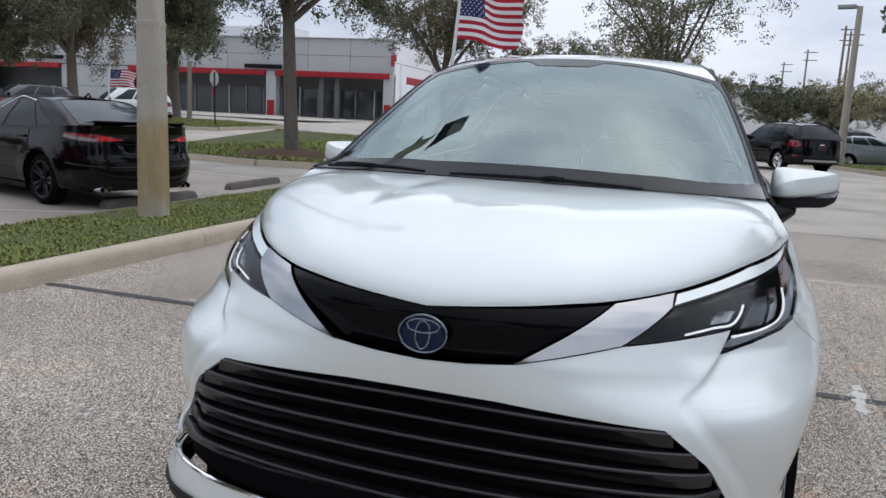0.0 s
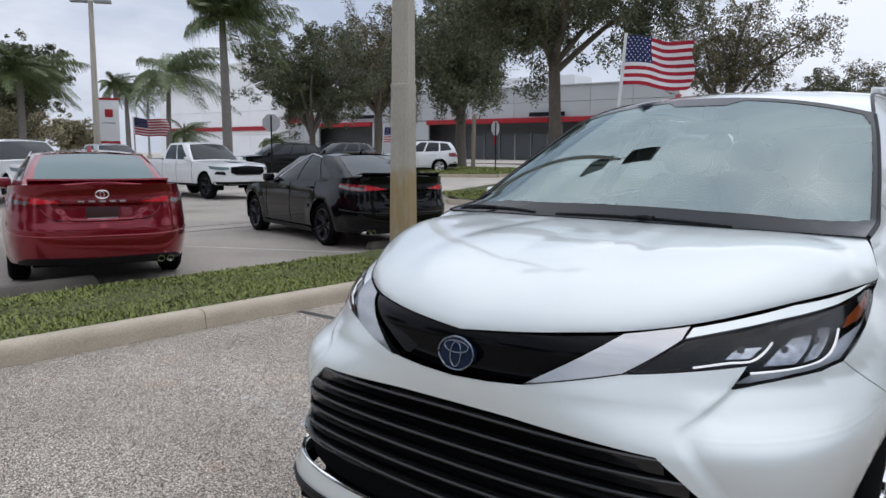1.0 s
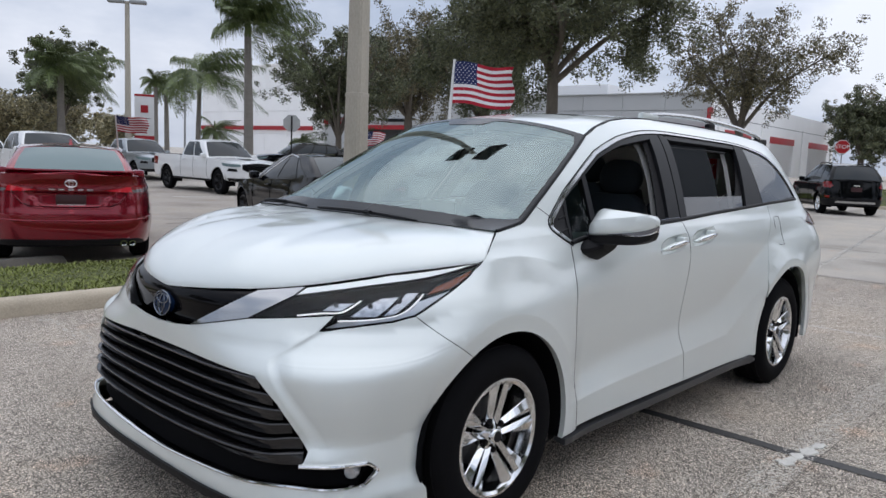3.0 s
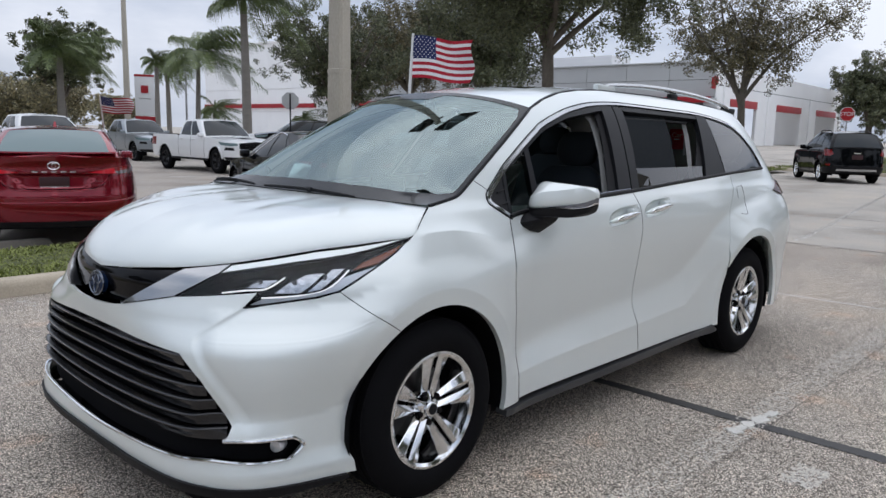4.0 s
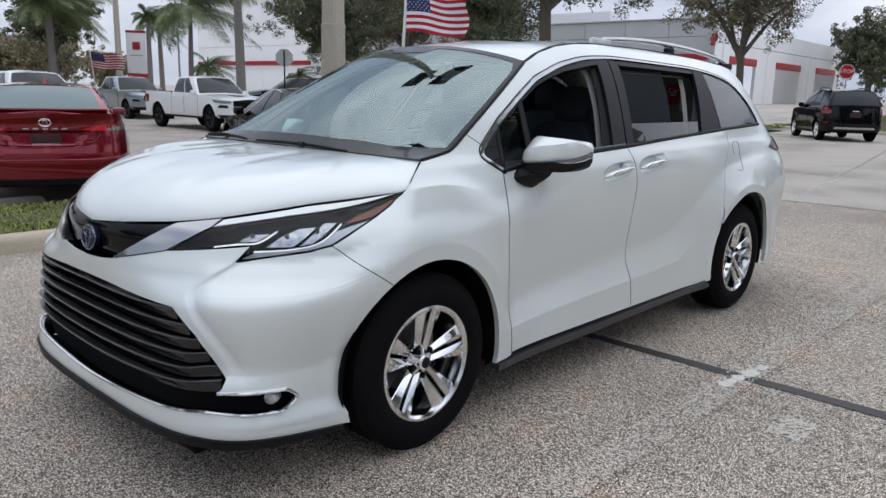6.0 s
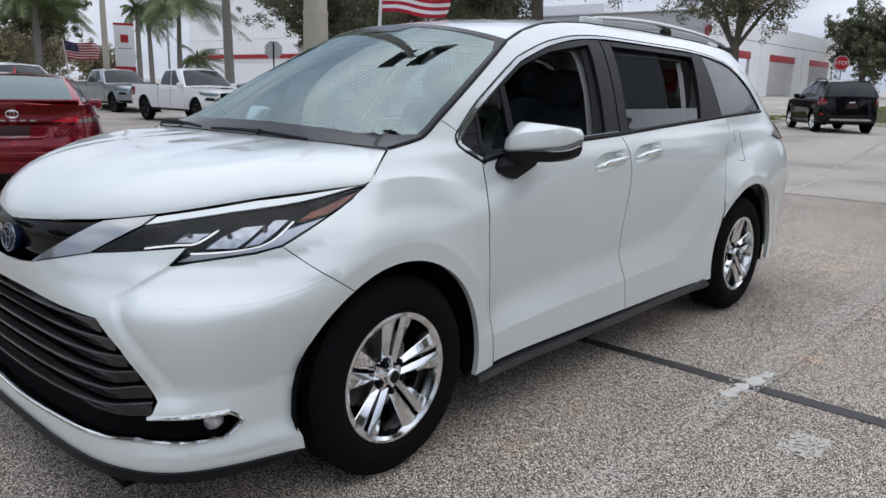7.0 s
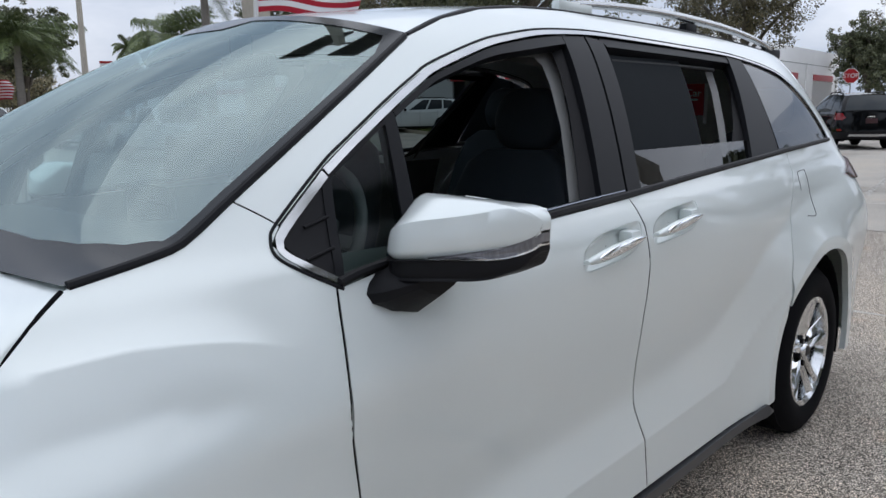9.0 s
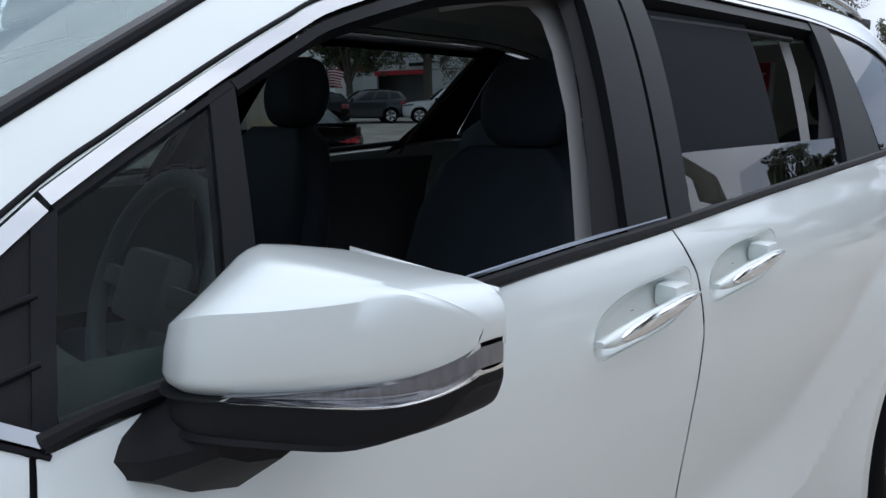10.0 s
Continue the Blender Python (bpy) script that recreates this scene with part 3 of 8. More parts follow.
# headlamps
def headlamp(s):
    f = (lambda u, z: wrap(s * u, z))
    lamp = skin("headlamp", f, LAMP, DARK, van, step=0.02, lift=-0.042, depth=0, label="slim dark headlamp with a white light strip under a clear lens")
    skin("lens", f, LAMP, LENS, lamp, step=0.014, lift=0.001, depth=0.003, gap=0.002)
    strip("bezel", LAMP + LAMP[:1], 0.006, GLOSS_BLACK, lamp, lift=-0.005, surface=f, smoothed=False)
    # two slanted reflector bowls with a dark lens each, and a smaller one towards the nose
    for loop, (cu, cz) in (([(0.545, 0.903), (0.606, 0.903), (0.634, 0.938), (0.650, 0.972), (0.606, 0.968), (0.572, 0.938)], (0.592, 0.935)),
                           ([(0.622, 0.906), (0.652, 0.914), (0.676, 0.942), (0.702, 0.984), (0.668, 0.984), (0.648, 0.944)], (0.664, 0.950)),
                           ([(0.478, 0.922), (0.522, 0.924), (0.545, 0.952), (0.498, 0.950)], (0.510, 0.937))):
        cell = skin("reflector", f, loop, REFLECTOR, lamp, step=0.010, lift=-0.020, depth=0.014)
        c = f(cu, cz)
        n = Vector((c.x + 0.3, c.y * 0.8, 0.1)).normalized()
        part("bowl_lens", turned(geo(), [(0.0, -0.006), (0.008, -0.005), (0.012, 0.0), (0.012, 0.012)], 16, Matrix.Translation(c - n * 0.016) @ n.to_track_quat("-Y", "Z").to_matrix().to_4x4() @ Matrix.Scale(0.7, 4)), BOWL, cell)
    drl = [(0.425, 0.899), (0.480, 0.911), (0.520, 0.915), (0.545, 0.935), (0.560, 0.957)]
    low = [(0.520, 0.885), (0.600, 0.892), (0.655, 0.905), (0.690, 0.935), (0.715, 0.975)]
    for k in (drl, low):
        strip("light_strip", k, 0.0029, LAMP_GLOW, lamp, lift=-0.012, surface=f, label="white light strip")
    for i in range(4):
        strip("rib", [(0.385 + 0.02 * i, 0.885 + 0.012 * i), (0.46 + 0.012 * i, 0.905 + 0.014 * i)], 0.003, SATIN_BLACK, lamp, lift=-0.014, surface=f)
    skin("side_marker", f, [(0.728, 0.975), (0.752, 0.998), (0.81, 1.020), (0.882, 1.046), (0.862, 1.026), (0.80, 0.992)], AMBER, lamp, step=0.012, lift=-0.012, depth=0.006, label="amber side marker")
    skin("chrome_base", f, [(0.500, 0.858), (0.57, 0.872), (0.645, 0.888), (0.70, 0.907), (0.782, 0.966), (0.815, 0.992), (0.785, 0.978), (0.735, 0.962), (0.706, 0.950), (0.686, 0.924), (0.652, 0.902), (0.60, 0.890), (0.526, 0.882)], LAMP_SILVER, lamp, step=0.010, lift=-0.009, depth=0.008)
    skin("lamp_garnish", f, [(0.415, 0.981), (0.605, 1.028), (0.78, 1.050), (0.912, 1.0645), (0.72, 1.023), (0.568, 0.997), (0.477, 0.976), (0.406, 0.958)], PEARL, lamp, step=0.014, lift=0.002, depth=0.012, gap=0.0012, label="white strip over the lamp")


headlamp(1)
headlamp(-1)

# hood: from its leading edge to the foot of the windshield
hood_line = bezier([(*p, 0) for p in HOOD_EDGE], 5)


def cowl(k):
    """The foot of the windshield: k -1..1 across."""
    return Vector((0.0 + 0.062 * k * k + 0.02 * k ** 6, -0.828 * k, 1.181 - 0.006 * k * k))


def hood(a, b):
    """a -1..1 across along the leading edge, b 0 there and 1 at the windshield."""
    k = abs(a) * (len(hood_line) - 1)
    i = min(int(k), len(hood_line) - 2)
    q = hood_line[i] + (hood_line[i + 1] - hood_line[i]) * (k - i)
    e = shell(q.x, q.y)
    w = cowl(abs(a) ** 0.9)
    p = e + (w - e) * b
    rise = (0.115 * (1 - abs(a) ** 1.6) + 0.012) * (1 - abs(a) ** 8)
    p.z += rise * (math.sin(math.pi * b ** 0.62) ** 0.9) * (1 - b * 0.25)
    # the crease lines that run to the badge
    p.z -= 0.006 * math.exp(-((abs(a) - 0.26) / 0.06) ** 2) * math.sin(math.pi * b)
    if a < 0:
        p.y = -p.y
    return p


skin("hood", hood, [(-0.995, 0.03), (-0.97, 0.009), (-0.9, 0.0035), (-0.8, 0.0015), (0, 0.001), (0.8, 0.0015), (0.9, 0.0035), (0.97, 0.009), (0.995, 0.03), (0.995, 0.97), (0.8, 0.994), (0, 0.994), (-0.8, 0.994), (-0.995, 0.97)], PEARL, van, step=0.022, depth=0.008, label="white pearl hood", core=Vector((0, 0, 0.2)))

# fenders, doors, body sides
WS_EDGE = [(1.06, 1.172), (1.14, 1.184), (1.215, 1.197), (1.264, 1.212), (1.363, 1.270), (1.49, 1.343), (1.67, 1.446), (1.80, 1.520), (1.935, 1.594)]
DITCH = [(1.935, 1.594), (2.09, 1.648), (2.28, 1.690), (2.50, 1.716), (2.75, 1.730), (3.3, 1.728), (3.9, 1.704), (4.3, 1.672), (4.62, 1.63)]
DLO_TOP = [(1.415, 1.192), (1.440, 1.222), (1.572, 1.317), (1.647, 1.361), (1.70, 1.391), (1.794, 1.443), (1.890, 1.492), (1.973, 1.529), (2.18, 1.590), (2.33, 1.619), (2.50, 1.643), (2.72, 1.656), (2.92, 1.656), (3.36, 1.645), (3.78, 1.630), (4.10, 1.592),
           (4.26, 1.545), (4.39, 1.440), (4.45, 1.330), (4.452, 1.262)]
BELT = [(1.520, 1.104), (1.65, 1.124), (2.146, 1.160), (2.544, 1.176), (3.0, 1.200), (3.53, 1.225), (3.85, 1.240), (4.452, 1.262)]
DOOR_F = [(1.513, 1.102), (1.483, 0.94), (1.477, 0.84), (1.495, 0.70), (1.518, 0.50), (1.537, 0.287)]
GAP_M = [(2.544, 1.176), (2.579, 1.096), (2.594, 0.983), (2.574, 0.84), (2.565, 0.70), (2.572, 0.551), (2.605, 0.45), (2.63, 0.287)]
GAP_R = [(3.85, 1.240), (3.845, 1.158), (3.72, 1.02), (3.675, 0.92), (3.64, 0.78)]
rear_arch = to_u(arc(*ARCH_R, 190, -12, 34))
HANDLES = [(2.258, 2.548, 1.040, 1.070), (2.628, 2.908, 1.064, 1.091)]
CUPS = [[((a + b) / 2 + 0.150 * math.copysign(abs(math.cos(t)) ** 0.62, math.cos(t)) + 0.02 * math.sin(t), (c + d) / 2 + 0.008 + 0.043 * math.copysign(abs(math.sin(t)) ** 0.62, math.sin(t)) + 0.018 * math.cos(t)) for t in (2 * math.pi * i / 32 for i in range(32))] for a, b, c, d in HANDLES]
for s in (1, -1):
    f = (lambda u, z, s=s: wrap(s * u, z))
    skin("front_fender", f, [SEAM_FOOT, (0.698, 0.900), (0.784, 0.967), (0.858, 1.018), (0.916, 1.066), (0.971, 1.111)] + WS_EDGE[:5] + [(1.44, 1.220), (1.412, 1.19), (1.45, 1.148)] + DOOR_F[:-1]
         + [(1.535, 0.275), (1.425, 0.268)] + arch_fender[::-1], PEARL, van, lines=[FOLD_LINE, LIP_LINES[0]], step=0.018, gap=0.0014, depth=0.025)
    door = skin("front_door", f, DOOR_F[::-1] + BELT[1:4] + GAP_M[1:], PEARL, van, holes=[CUPS[0]], lines=[CREASE_LINE], step=0.020, gap=0.003, depth=0.022, label="white front door with its window fully lowered" if s > 0 else "white front door")
    slider = skin("sliding_door", f, GAP_M[::-1] + BELT[4:7] + GAP_R[1:] + [p for p in rear_arch if p[0] < 3.66][::-1] + [(3.575, 0.287)], PEARL, van, holes=[CUPS[1]], lines=[CREASE_LINE, LIP_LINES[1]], step=0.020, gap=0.0028, depth=0.022, label="white sliding door with its window half lowered" if s > 0 else "white sliding door with its window closed")
    tail_edge = [(4.70, 1.58), (4.80, 1.40), (4.86, 1.25), (4.96, 1.10), (5.06, 0.95), (5.10, 0.70), (5.10, 0.42), (5.0, 0.27)]
    skin("body_side", f, WS_EDGE[4:] + DITCH[1:] + tail_edge + [p for p in rear_arch if p[0] > 3.66][::-1] + GAP_R[::-1] + [(4.452, 1.262)] + DLO_TOP[-2::-1], PEARL, van, lines=[LIP_LINES[1]], step=0.020, gap=0.0018, depth=0.025, label="white body side with the roof pillars")
    skin("sill", f, [(1.43, 0.232), (2.2, 0.228), (3.50, 0.246), (3.55, 0.262), (3.50, 0.300), (3.40, 0.284), (2.2, 0.268), (1.43, 0.262)], SILL, van, step=0.025, lift=0.012, depth=0.06, label="dark grey sill garnish")
    # dark shut lines
    strip("shut_line", [(u - 0.001, z) for u, z in DOOR_F], 0.0042, DARK, van, lift=-0.0035, surface=f)
    strip("shut_line", [(1.366, 1.268), (1.405, 1.244), (1.440, 1.220)], 0.0030, DARK, van, lift=-0.0022, surface=f)
    strip("shut_line", [(0.914, 1.0655), (0.971, 1.111), (1.02, 1.146), (1.058, 1.1705)], 0.0046, DARK, van, lift=-0.003, surface=f)
    strip("shut_line", [(u, z) for u, z in GAP_M], 0.0034, DARK, van, lift=-0.0036, surface=f)
    # window surround
    skin("window_moulding", f, band([(1.526, 1.103), (1.46, 1.142), (1.424, 1.168), (1.419, 1.190), (1.440, 1.219), (1.562, 1.3085)], 0.012, 0.016), TRIM, van, step=0.010, lift=0.004, depth=0.012, label="bright moulding round the sail panel")
    skin("window_moulding", f, band([(1.567, 1.3133)] + DLO_TOP[3:] + [(4.40, 1.2595)], 0.015, 0.009), TRIM, van, step=0.010, lift=0.004, depth=0.012, label="bright window moulding")
    strip("moulding_joint", [(1.526, 1.098), (1.455, 1.138), (1.414, 1.168)] + [(u - 0.003, z + 0.005) for u, z in DLO_TOP], 0.0032, SATIN_BLACK, van, lift=0.001, surface=f)
    strip("belt_moulding", [(u, z + 0.006) for u, z in BELT], 0.010, MATT_BLACK, van, lift=0.002, surface=f, label="black belt moulding")
    strip("belt_strip", [(u, z + 0.019) for u, z in BELT[1:4]], 0.0045, BADGE_METAL, van, lift=-0.004, surface=f, label="thin grey metal strip along the belt")
    skin("sail_panel", f, [(1.435, 1.190), (1.455, 1.222), (1.565, 1.292), (1.522, 1.118), (1.46, 1.155)], MATT_BLACK, van, step=0.02, lift=-0.002, depth=0.01, label="black sail panel behind the windshield pillar")
    for k in (0.0, 0.055):
        strip("sail_rib", [(1.487 - k * 0.35, 1.212 - k), (1.545 - k * 0.2, 1.226 - k)], 0.0035, MATT_BLACK, van, lift=0.001, surface=f)
    skin("quarter_light", f, [(1.580, 1.302), (1.765, 1.407), (1.715, 1.150), (1.530, 1.126)], TINTED, van, step=0.03, lift=-0.008, depth=0.0, label="small fixed front side glass")
    skin("door_bar", f, [(1.555, 1.288), (1.580, 1.298), (1.535, 1.118), (1.514, 1.112)], SATIN_BLACK, van, step=0.03, lift=0.001, depth=0.02)
    skin("door_bar", f, [(1.762, 1.408), (1.797, 1.425), (1.745, 1.145), (1.705, 1.140)], SATIN_BLACK, van, step=0.03, lift=-0.002, depth=0.03)
    skin("window_frame", f, band([(1.574, 1.3045), (1.647, 1.345), (1.70, 1.371), (1.790, 1.420)], 0.010, 0.007), SATIN_BLACK, van, step=0.012, lift=-0.001, depth=0.03, label="black fixed glass frame")
    skin("window_frame", f, band([(1.792, 1.421), (1.890, 1.471), (1.973, 1.508), (2.18, 1.571), (2.33, 1.601), (2.50, 1.626), (2.62, 1.640)], 0.012, 0.026), SATIN_BLACK, van, step=0.014, lift=-0.001, depth=0.03, label="black front window frame")
    skin("pillar_trim", f, [(2.415, 1.185), (2.540, 1.183), (2.718, 1.640), (2.596, 1.634)], SATIN_BLACK, van, step=0.03, lift=0.0, depth=0.02, label="black pillar trim")
    skin("pillar_trim", f, [(2.552, 1.183), (2.628, 1.186), (2.815, 1.632), (2.730, 1.641)], SATIN_BLACK, van, step=0.03, lift=0.0, depth=0.02, label="black pillar trim")
    skin("pillar_trim", f, [(3.490, 1.232), (3.775, 1.247), (3.872, 1.616), (3.745, 1.622)], SATIN_BLACK, van, step=0.03, lift=0.0, depth=0.02, label="black pillar trim")
    skin("window_frame", f, [(2.81, 1.642), (3.36, 1.631), (3.75, 1.620), (3.735, 1.596), (3.36, 1.606), (2.83, 1.616)], SATIN_BLACK, van, step=0.02, lift=-0.003, depth=0.04, label="black sliding door window frame")
    top = 1.302 if s > 0 else 1.60
    skin("sliding_window", f, [(2.62, 1.192), (3.50, 1.232), (3.50 + 0.6 * (top - 1.232), top), (2.62 + 0.42 * (top - 1.192), top)], PRIVACY if s > 0 else KERB_GLASS, van, step=0.04, lift=-0.012, depth=0.004, label="half lowered dark sliding door glass" if s > 0 else "closed tinted sliding door glass")
    if s < 0:
        skin("front_window", f, [(1.75, 1.15), (2.42, 1.185), (2.60, 1.61), (2.31, 1.590), (2.033, 1.52), (1.80, 1.42)], KERB_GLASS, van, step=0.04, lift=-0.010, depth=0.004)
    skin("rear_quarter_window", f, [(3.80, 1.254), (4.425, 1.276), (4.432, 1.330), (4.375, 1.430), (4.25, 1.528), (4.09, 1.572), (3.885, 1.606)], PRIVACY, van, step=0.04, lift=-0.004, depth=0.004, label="dark rear quarter glass")
    # fuel flap, tail lamp
    skin("tail_lamp", f, [(4.50, 1.115), (4.66, 1.165), (4.93, 1.175), (4.98, 1.06), (4.86, 1.075), (4.62, 1.08)], SMOKED, van, step=0.02, lift=0.012, depth=0.03, label="dark red wraparound tail lamp")
    flap = [(3.90, 1.150), (3.985, 1.158), (4.00, 1.140), (3.975, 0.995), (3.955, 0.975), (3.875, 0.985)]
    if s > 0:
        strip("fuel_flap_joint", [(3.885, 1.085), (3.895, 1.145), (3.915, 1.158), (3.975, 1.160), (3.995, 1.145), (3.975, 1.00), (3.955, 0.978), (3.88, 0.985)], 0.0016, SATIN_BLACK, van, lift=-0.0002, surface=f)
    # door handles over their cups
    for (u0, u1, z0, z1), parent, cup in zip(HANDLES, (door, slider), CUPS):
        mid = Vector((sum(p[0] for p in cup) / len(cup), sum(p[1] for p in cup) / len(cup)))
        n = Vector((0, -s, 0.15)).normalized()
        rows = []
        for k, dip in ((1.07, 0.0035), (1.0, 0.0016), (0.96, 0.0030), (0.86, 0.010), (0.68, 0.020), (0.40, 0.025), (0.02, 0.026)):
            rows.append([f(mid.x + (p[0] - mid.x) * k, mid.y + (p[1] - mid.y) * k) - n * dip for p in cup])
        part("handle_cup", sheet(geo(), rows, close_b=True), PEARL, parent, "recessed white handle cup", sharp=60)
        for nm, mt, thick, high, off, t0, t1 in (("door_handle", PEARL, 0.012, 0.0185, 0.0, 0.0, 1.0), ("handle_strip", CHROME, 0.0065, 0.0165, 0.0085, 0.10, 0.985)):
            g = geo()
            rows = []
            for i in range(19):
                t = t0 + (t1 - t0) * i / 18
                u, z = u0 + (u1 - u0) * t, z0 + (z1 - z0) * t + 0.004 * math.sin(math.pi * t)
                q = 0.004 + 0.022 * math.sin(math.pi * t) ** 0.6 + off
                h = high * (1.12 - 0.55 * t) * min(1.0, math.sin(math.pi * (i + 0.15) / 18.3) ** 0.45 + 0.05)
                rows.append([f(u, z) + n * (q + thick * math.cos(a)) + Vector((0, 0, h * math.sin(a))) for a in (2 * math.pi * k / 14 for k in range(14))])
            sheet(g, rows, close_b=True)
            g[1] += [tuple(range(14)), tuple(len(g[0]) - 14 + k for k in range(14))]
            bar = part(nm, g, mt, parent if nm == "door_handle" else bar, "white pull handle" if nm == "door_handle" else "chrome strip on the handle", sharp=50)
        u, z = u0 + (u1 - u0) * 0.80, z0 + (z1 - z0) * 0.80
        part("handle_post", box(geo(), f(u, z) + n * -0.002 + Vector((0, 0, 0.012)), (0.055, 0.045, 0.040), bevel=0.012), PEARL, bar)

# roof skin, sunroof, rails, windshield, rear
DITCH_Z = curve(*[(u - 1, z) for u, z in DITCH])
CROWN = curve((0.88, 1.662), (1.1, 1.712), (1.5, 1.752), (2.1, 1.768), (3.0, 1.752), (3.6, 1.705), (3.85, 1.665))


def roof(x, k):
    z = DITCH_Z(x)
    front = 0.06 * (1 - k * k) * smooth(1.15, 0.92, x)
    y = half_width(x, z) * k
    return Vector((x - front, -y, z + (CROWN(x) - z) * (1 - abs(k) ** 2.1)))


skin("roof", roof, [(0.938, -0.985), (1.3, -0.985), (2.5, -0.985), (3.66, -0.985), (3.80, -0.8), (3.82, 0), (3.80, 0.8), (3.66, 0.985), (2.5, 0.985), (1.3, 0.985), (0.938, 0.985), (0.938, 0)], PEARL, van,
     holes=[[(1.28, -0.62), (1.28, 0.62), (1.95, 0.62), (1.95, -0.62)]], step=0.05, depth=0.01, label="white roof", core=Vector((2, 0, 0)))
skin("sunroof", roof, [(1.285, -0.615), (1.285, 0.615), (1.945, 0.615), (1.945, -0.615)], GLOSS_BLACK, van, step=0.06, depth=0.006, lift=-0.002, label="black glass sunroof", core=Vector((2, 0, 0)))
for s in (1, -1):
    strip("roof_ditch", [(x, 0.99 * s) for x in (0.94, 1.05, 1.2, 1.5, 2.0, 2.7, 3.3, 3.66)], 0.009, SATIN_BLACK, van, surface=roof, lift=-0.004, label="dark roof joint")
    rail = geo()
    pts = []
    for i in range(21):
        t = i / 20
        x = 1.82 + 1.72 * t
        p = roof(x, 0.93 * s)
        pts.append(p + Vector((0, 0, 0.012 + 0.042 * math.sin(math.pi * t) ** 0.42)))
    rod(rail, pts, [0.016 + 0.004 * math.sin(math.pi * i / 20) for i in range(21)], 10, flat=0.8)
    rail_ob = part("roof_rail", rail, SATIN_METAL, van, "silver roof rail on white feet")
    for t in (0.03, 0.5, 0.97):
        p = roof(1.82 + 1.72 * t, 0.93 * s)
        part("rail_foot", box(geo(), p + Vector((0, 0, 0.014)), (0.20 if t != 0.5 else 0.10, 0.035, 0.045), bevel=0.012), PEARL if t < 0.4 else SATIN_BLACK, rail_ob)


WS_LINE = bezier([shell(u, z) for u, z in WS_EDGE], 8)


def screen(a, b):
    """The windshield: a -1..1 across, b 0 at its foot, 1 at the roof."""
    k = abs(a)
    foot = cowl(k)
    t = b
    line = WS_LINE
    i = min(int(t * (len(line) - 1)), len(line) - 2)
    edge = line[i] + (line[i + 1] - line[i]) * (t * (len(line) - 1) - i)
    head = roof(0.938, 0)
    mid = foot * 0 + cowl(0) + (head - cowl(0)) * t + Vector((-0.035, 0, 0.035)) * math.sin(math.pi * t)
    w = k ** 2.3
    p = Vector((mid.x + (edge.x - mid.x) * w, edge.y * k, mid.z + (edge.z - mid.z) * w))
    return p if a >= 0 else Vector((p.x, -p.y, p.z))


ws = [(-1, 0), (1, 0), (1, 1), (-1, 1)]
part("windshield", sheet(geo(), [[screen(-0.993 + 1.986 * i / 44, 0.012 + 0.978 * j / 30) + Vector((-0.002, 0, 0.003)) for j in range(31)] for i in range(45)]), WINDSHIELD, van, "large curved windshield reflecting the sky", sharp=0)
van.children[-1].data.polygons.foreach_set("use_smooth", [True] * len(van.children[-1].data.polygons))
frit_in = [(-0.90, 0.20), (-0.80, 0.125), (-0.4, 0.085), (0.4, 0.085), (0.74, 0.105), (0.85, 0.140), (0.93, 0.205), (0.968, 0.30), (0.966, 0.90), (0.93, 0.960), (0.25, 0.965), (0.16, 0.90), (-0.16, 0.90), (-0.25, 0.965), (-0.90, 0.955), (-0.935, 0.90), (-0.945, 0.24)]
skin("glass_border", screen, ws, FRIT, van, holes=[frit_in], step=0.035, lift=0.0055, depth=0.0, label="black printed border of the windshield", core=Vector((1, 0, 0.5)))
for s in (1, -1):
    strip("pillar_seal", [(0.996 * s, 0.02), (0.996 * s, 0.3), (0.996 * s, 0.6), (0.996 * s, 0.985)], 0.008, SATIN_BLACK, van, surface=screen, lift=0.002)
part("cowl_panel", sheet(geo(), [[cowl(k / 10) + Vector((d, 0, h)) for k in range(-10, 11)] for d, h in ((-0.03, -0.03), (0.0, -0.012), (0.04, -0.002), (0.09, -0.02))]), MATT_BLACK, van, "black cowl panel")


def wiper(a0, b0, a1, b1, arm):
    g = geo()
    blade = [screen(a0 + (a1 - a0) * t, b0 + (b1 - b0) * t + 0.010 * math.sin(math.pi * t)) + Vector((-0.004, 0, 0.006)) for t in (i / 14 for i in range(15))]
    rod(g, blade, [0.004 + 0.003 * math.sin(math.pi * i / 14) ** 0.5 for i in range(15)], 8)
    w = part("wiper", g, MATT_BLACK, van, "black windshield wiper")
    pivot = screen(arm, 0.0) + Vector((-0.02, 0, 0.02))
    part("wiper_arm", rod(geo(), [pivot, pivot.lerp(blade[7], 0.4) + Vector((-0.004, 0, 0.007)), blade[7] + Vector((-0.003, 0, 0.004))], [0.010, 0.007, 0.005], 8), MATT_BLACK, w)


wiper(-0.93, 0.045, -0.42, 0.016, -0.86)
wiper(-0.30, 0.012, 0.52, 0.004, 0.20)
# rear: hatch, spoiler, bumper
hatch = geo()
rows = []
for i in range(13):
    z = 0.30 + (1.64 - 0.30) * i / 12
    w = half_width(TAIL(z) - 0.30, z) * 0.97
    rows.append([Vector((TAIL(z) + 0.02 - 0.28 * abs(k) ** 4.0 - 0.02, -w * k, z)) for k in (j / 8 for j in range(-8, 9))])
sheet(hatch, rows)
part("tailgate", hatch, PEARL, van, "white tailgate and rear bumper")
part("spoiler", sheet(geo(), [[roof(3.70 + d, k / 8 * 0.96) + Vector((0.05, 0, h)) for k in range(-8, 9)] for d, h in ((-0.1, 0.0), (0.02, 0.006), (0.11, -0.01), (0.10, -0.035))]), PEARL, van)

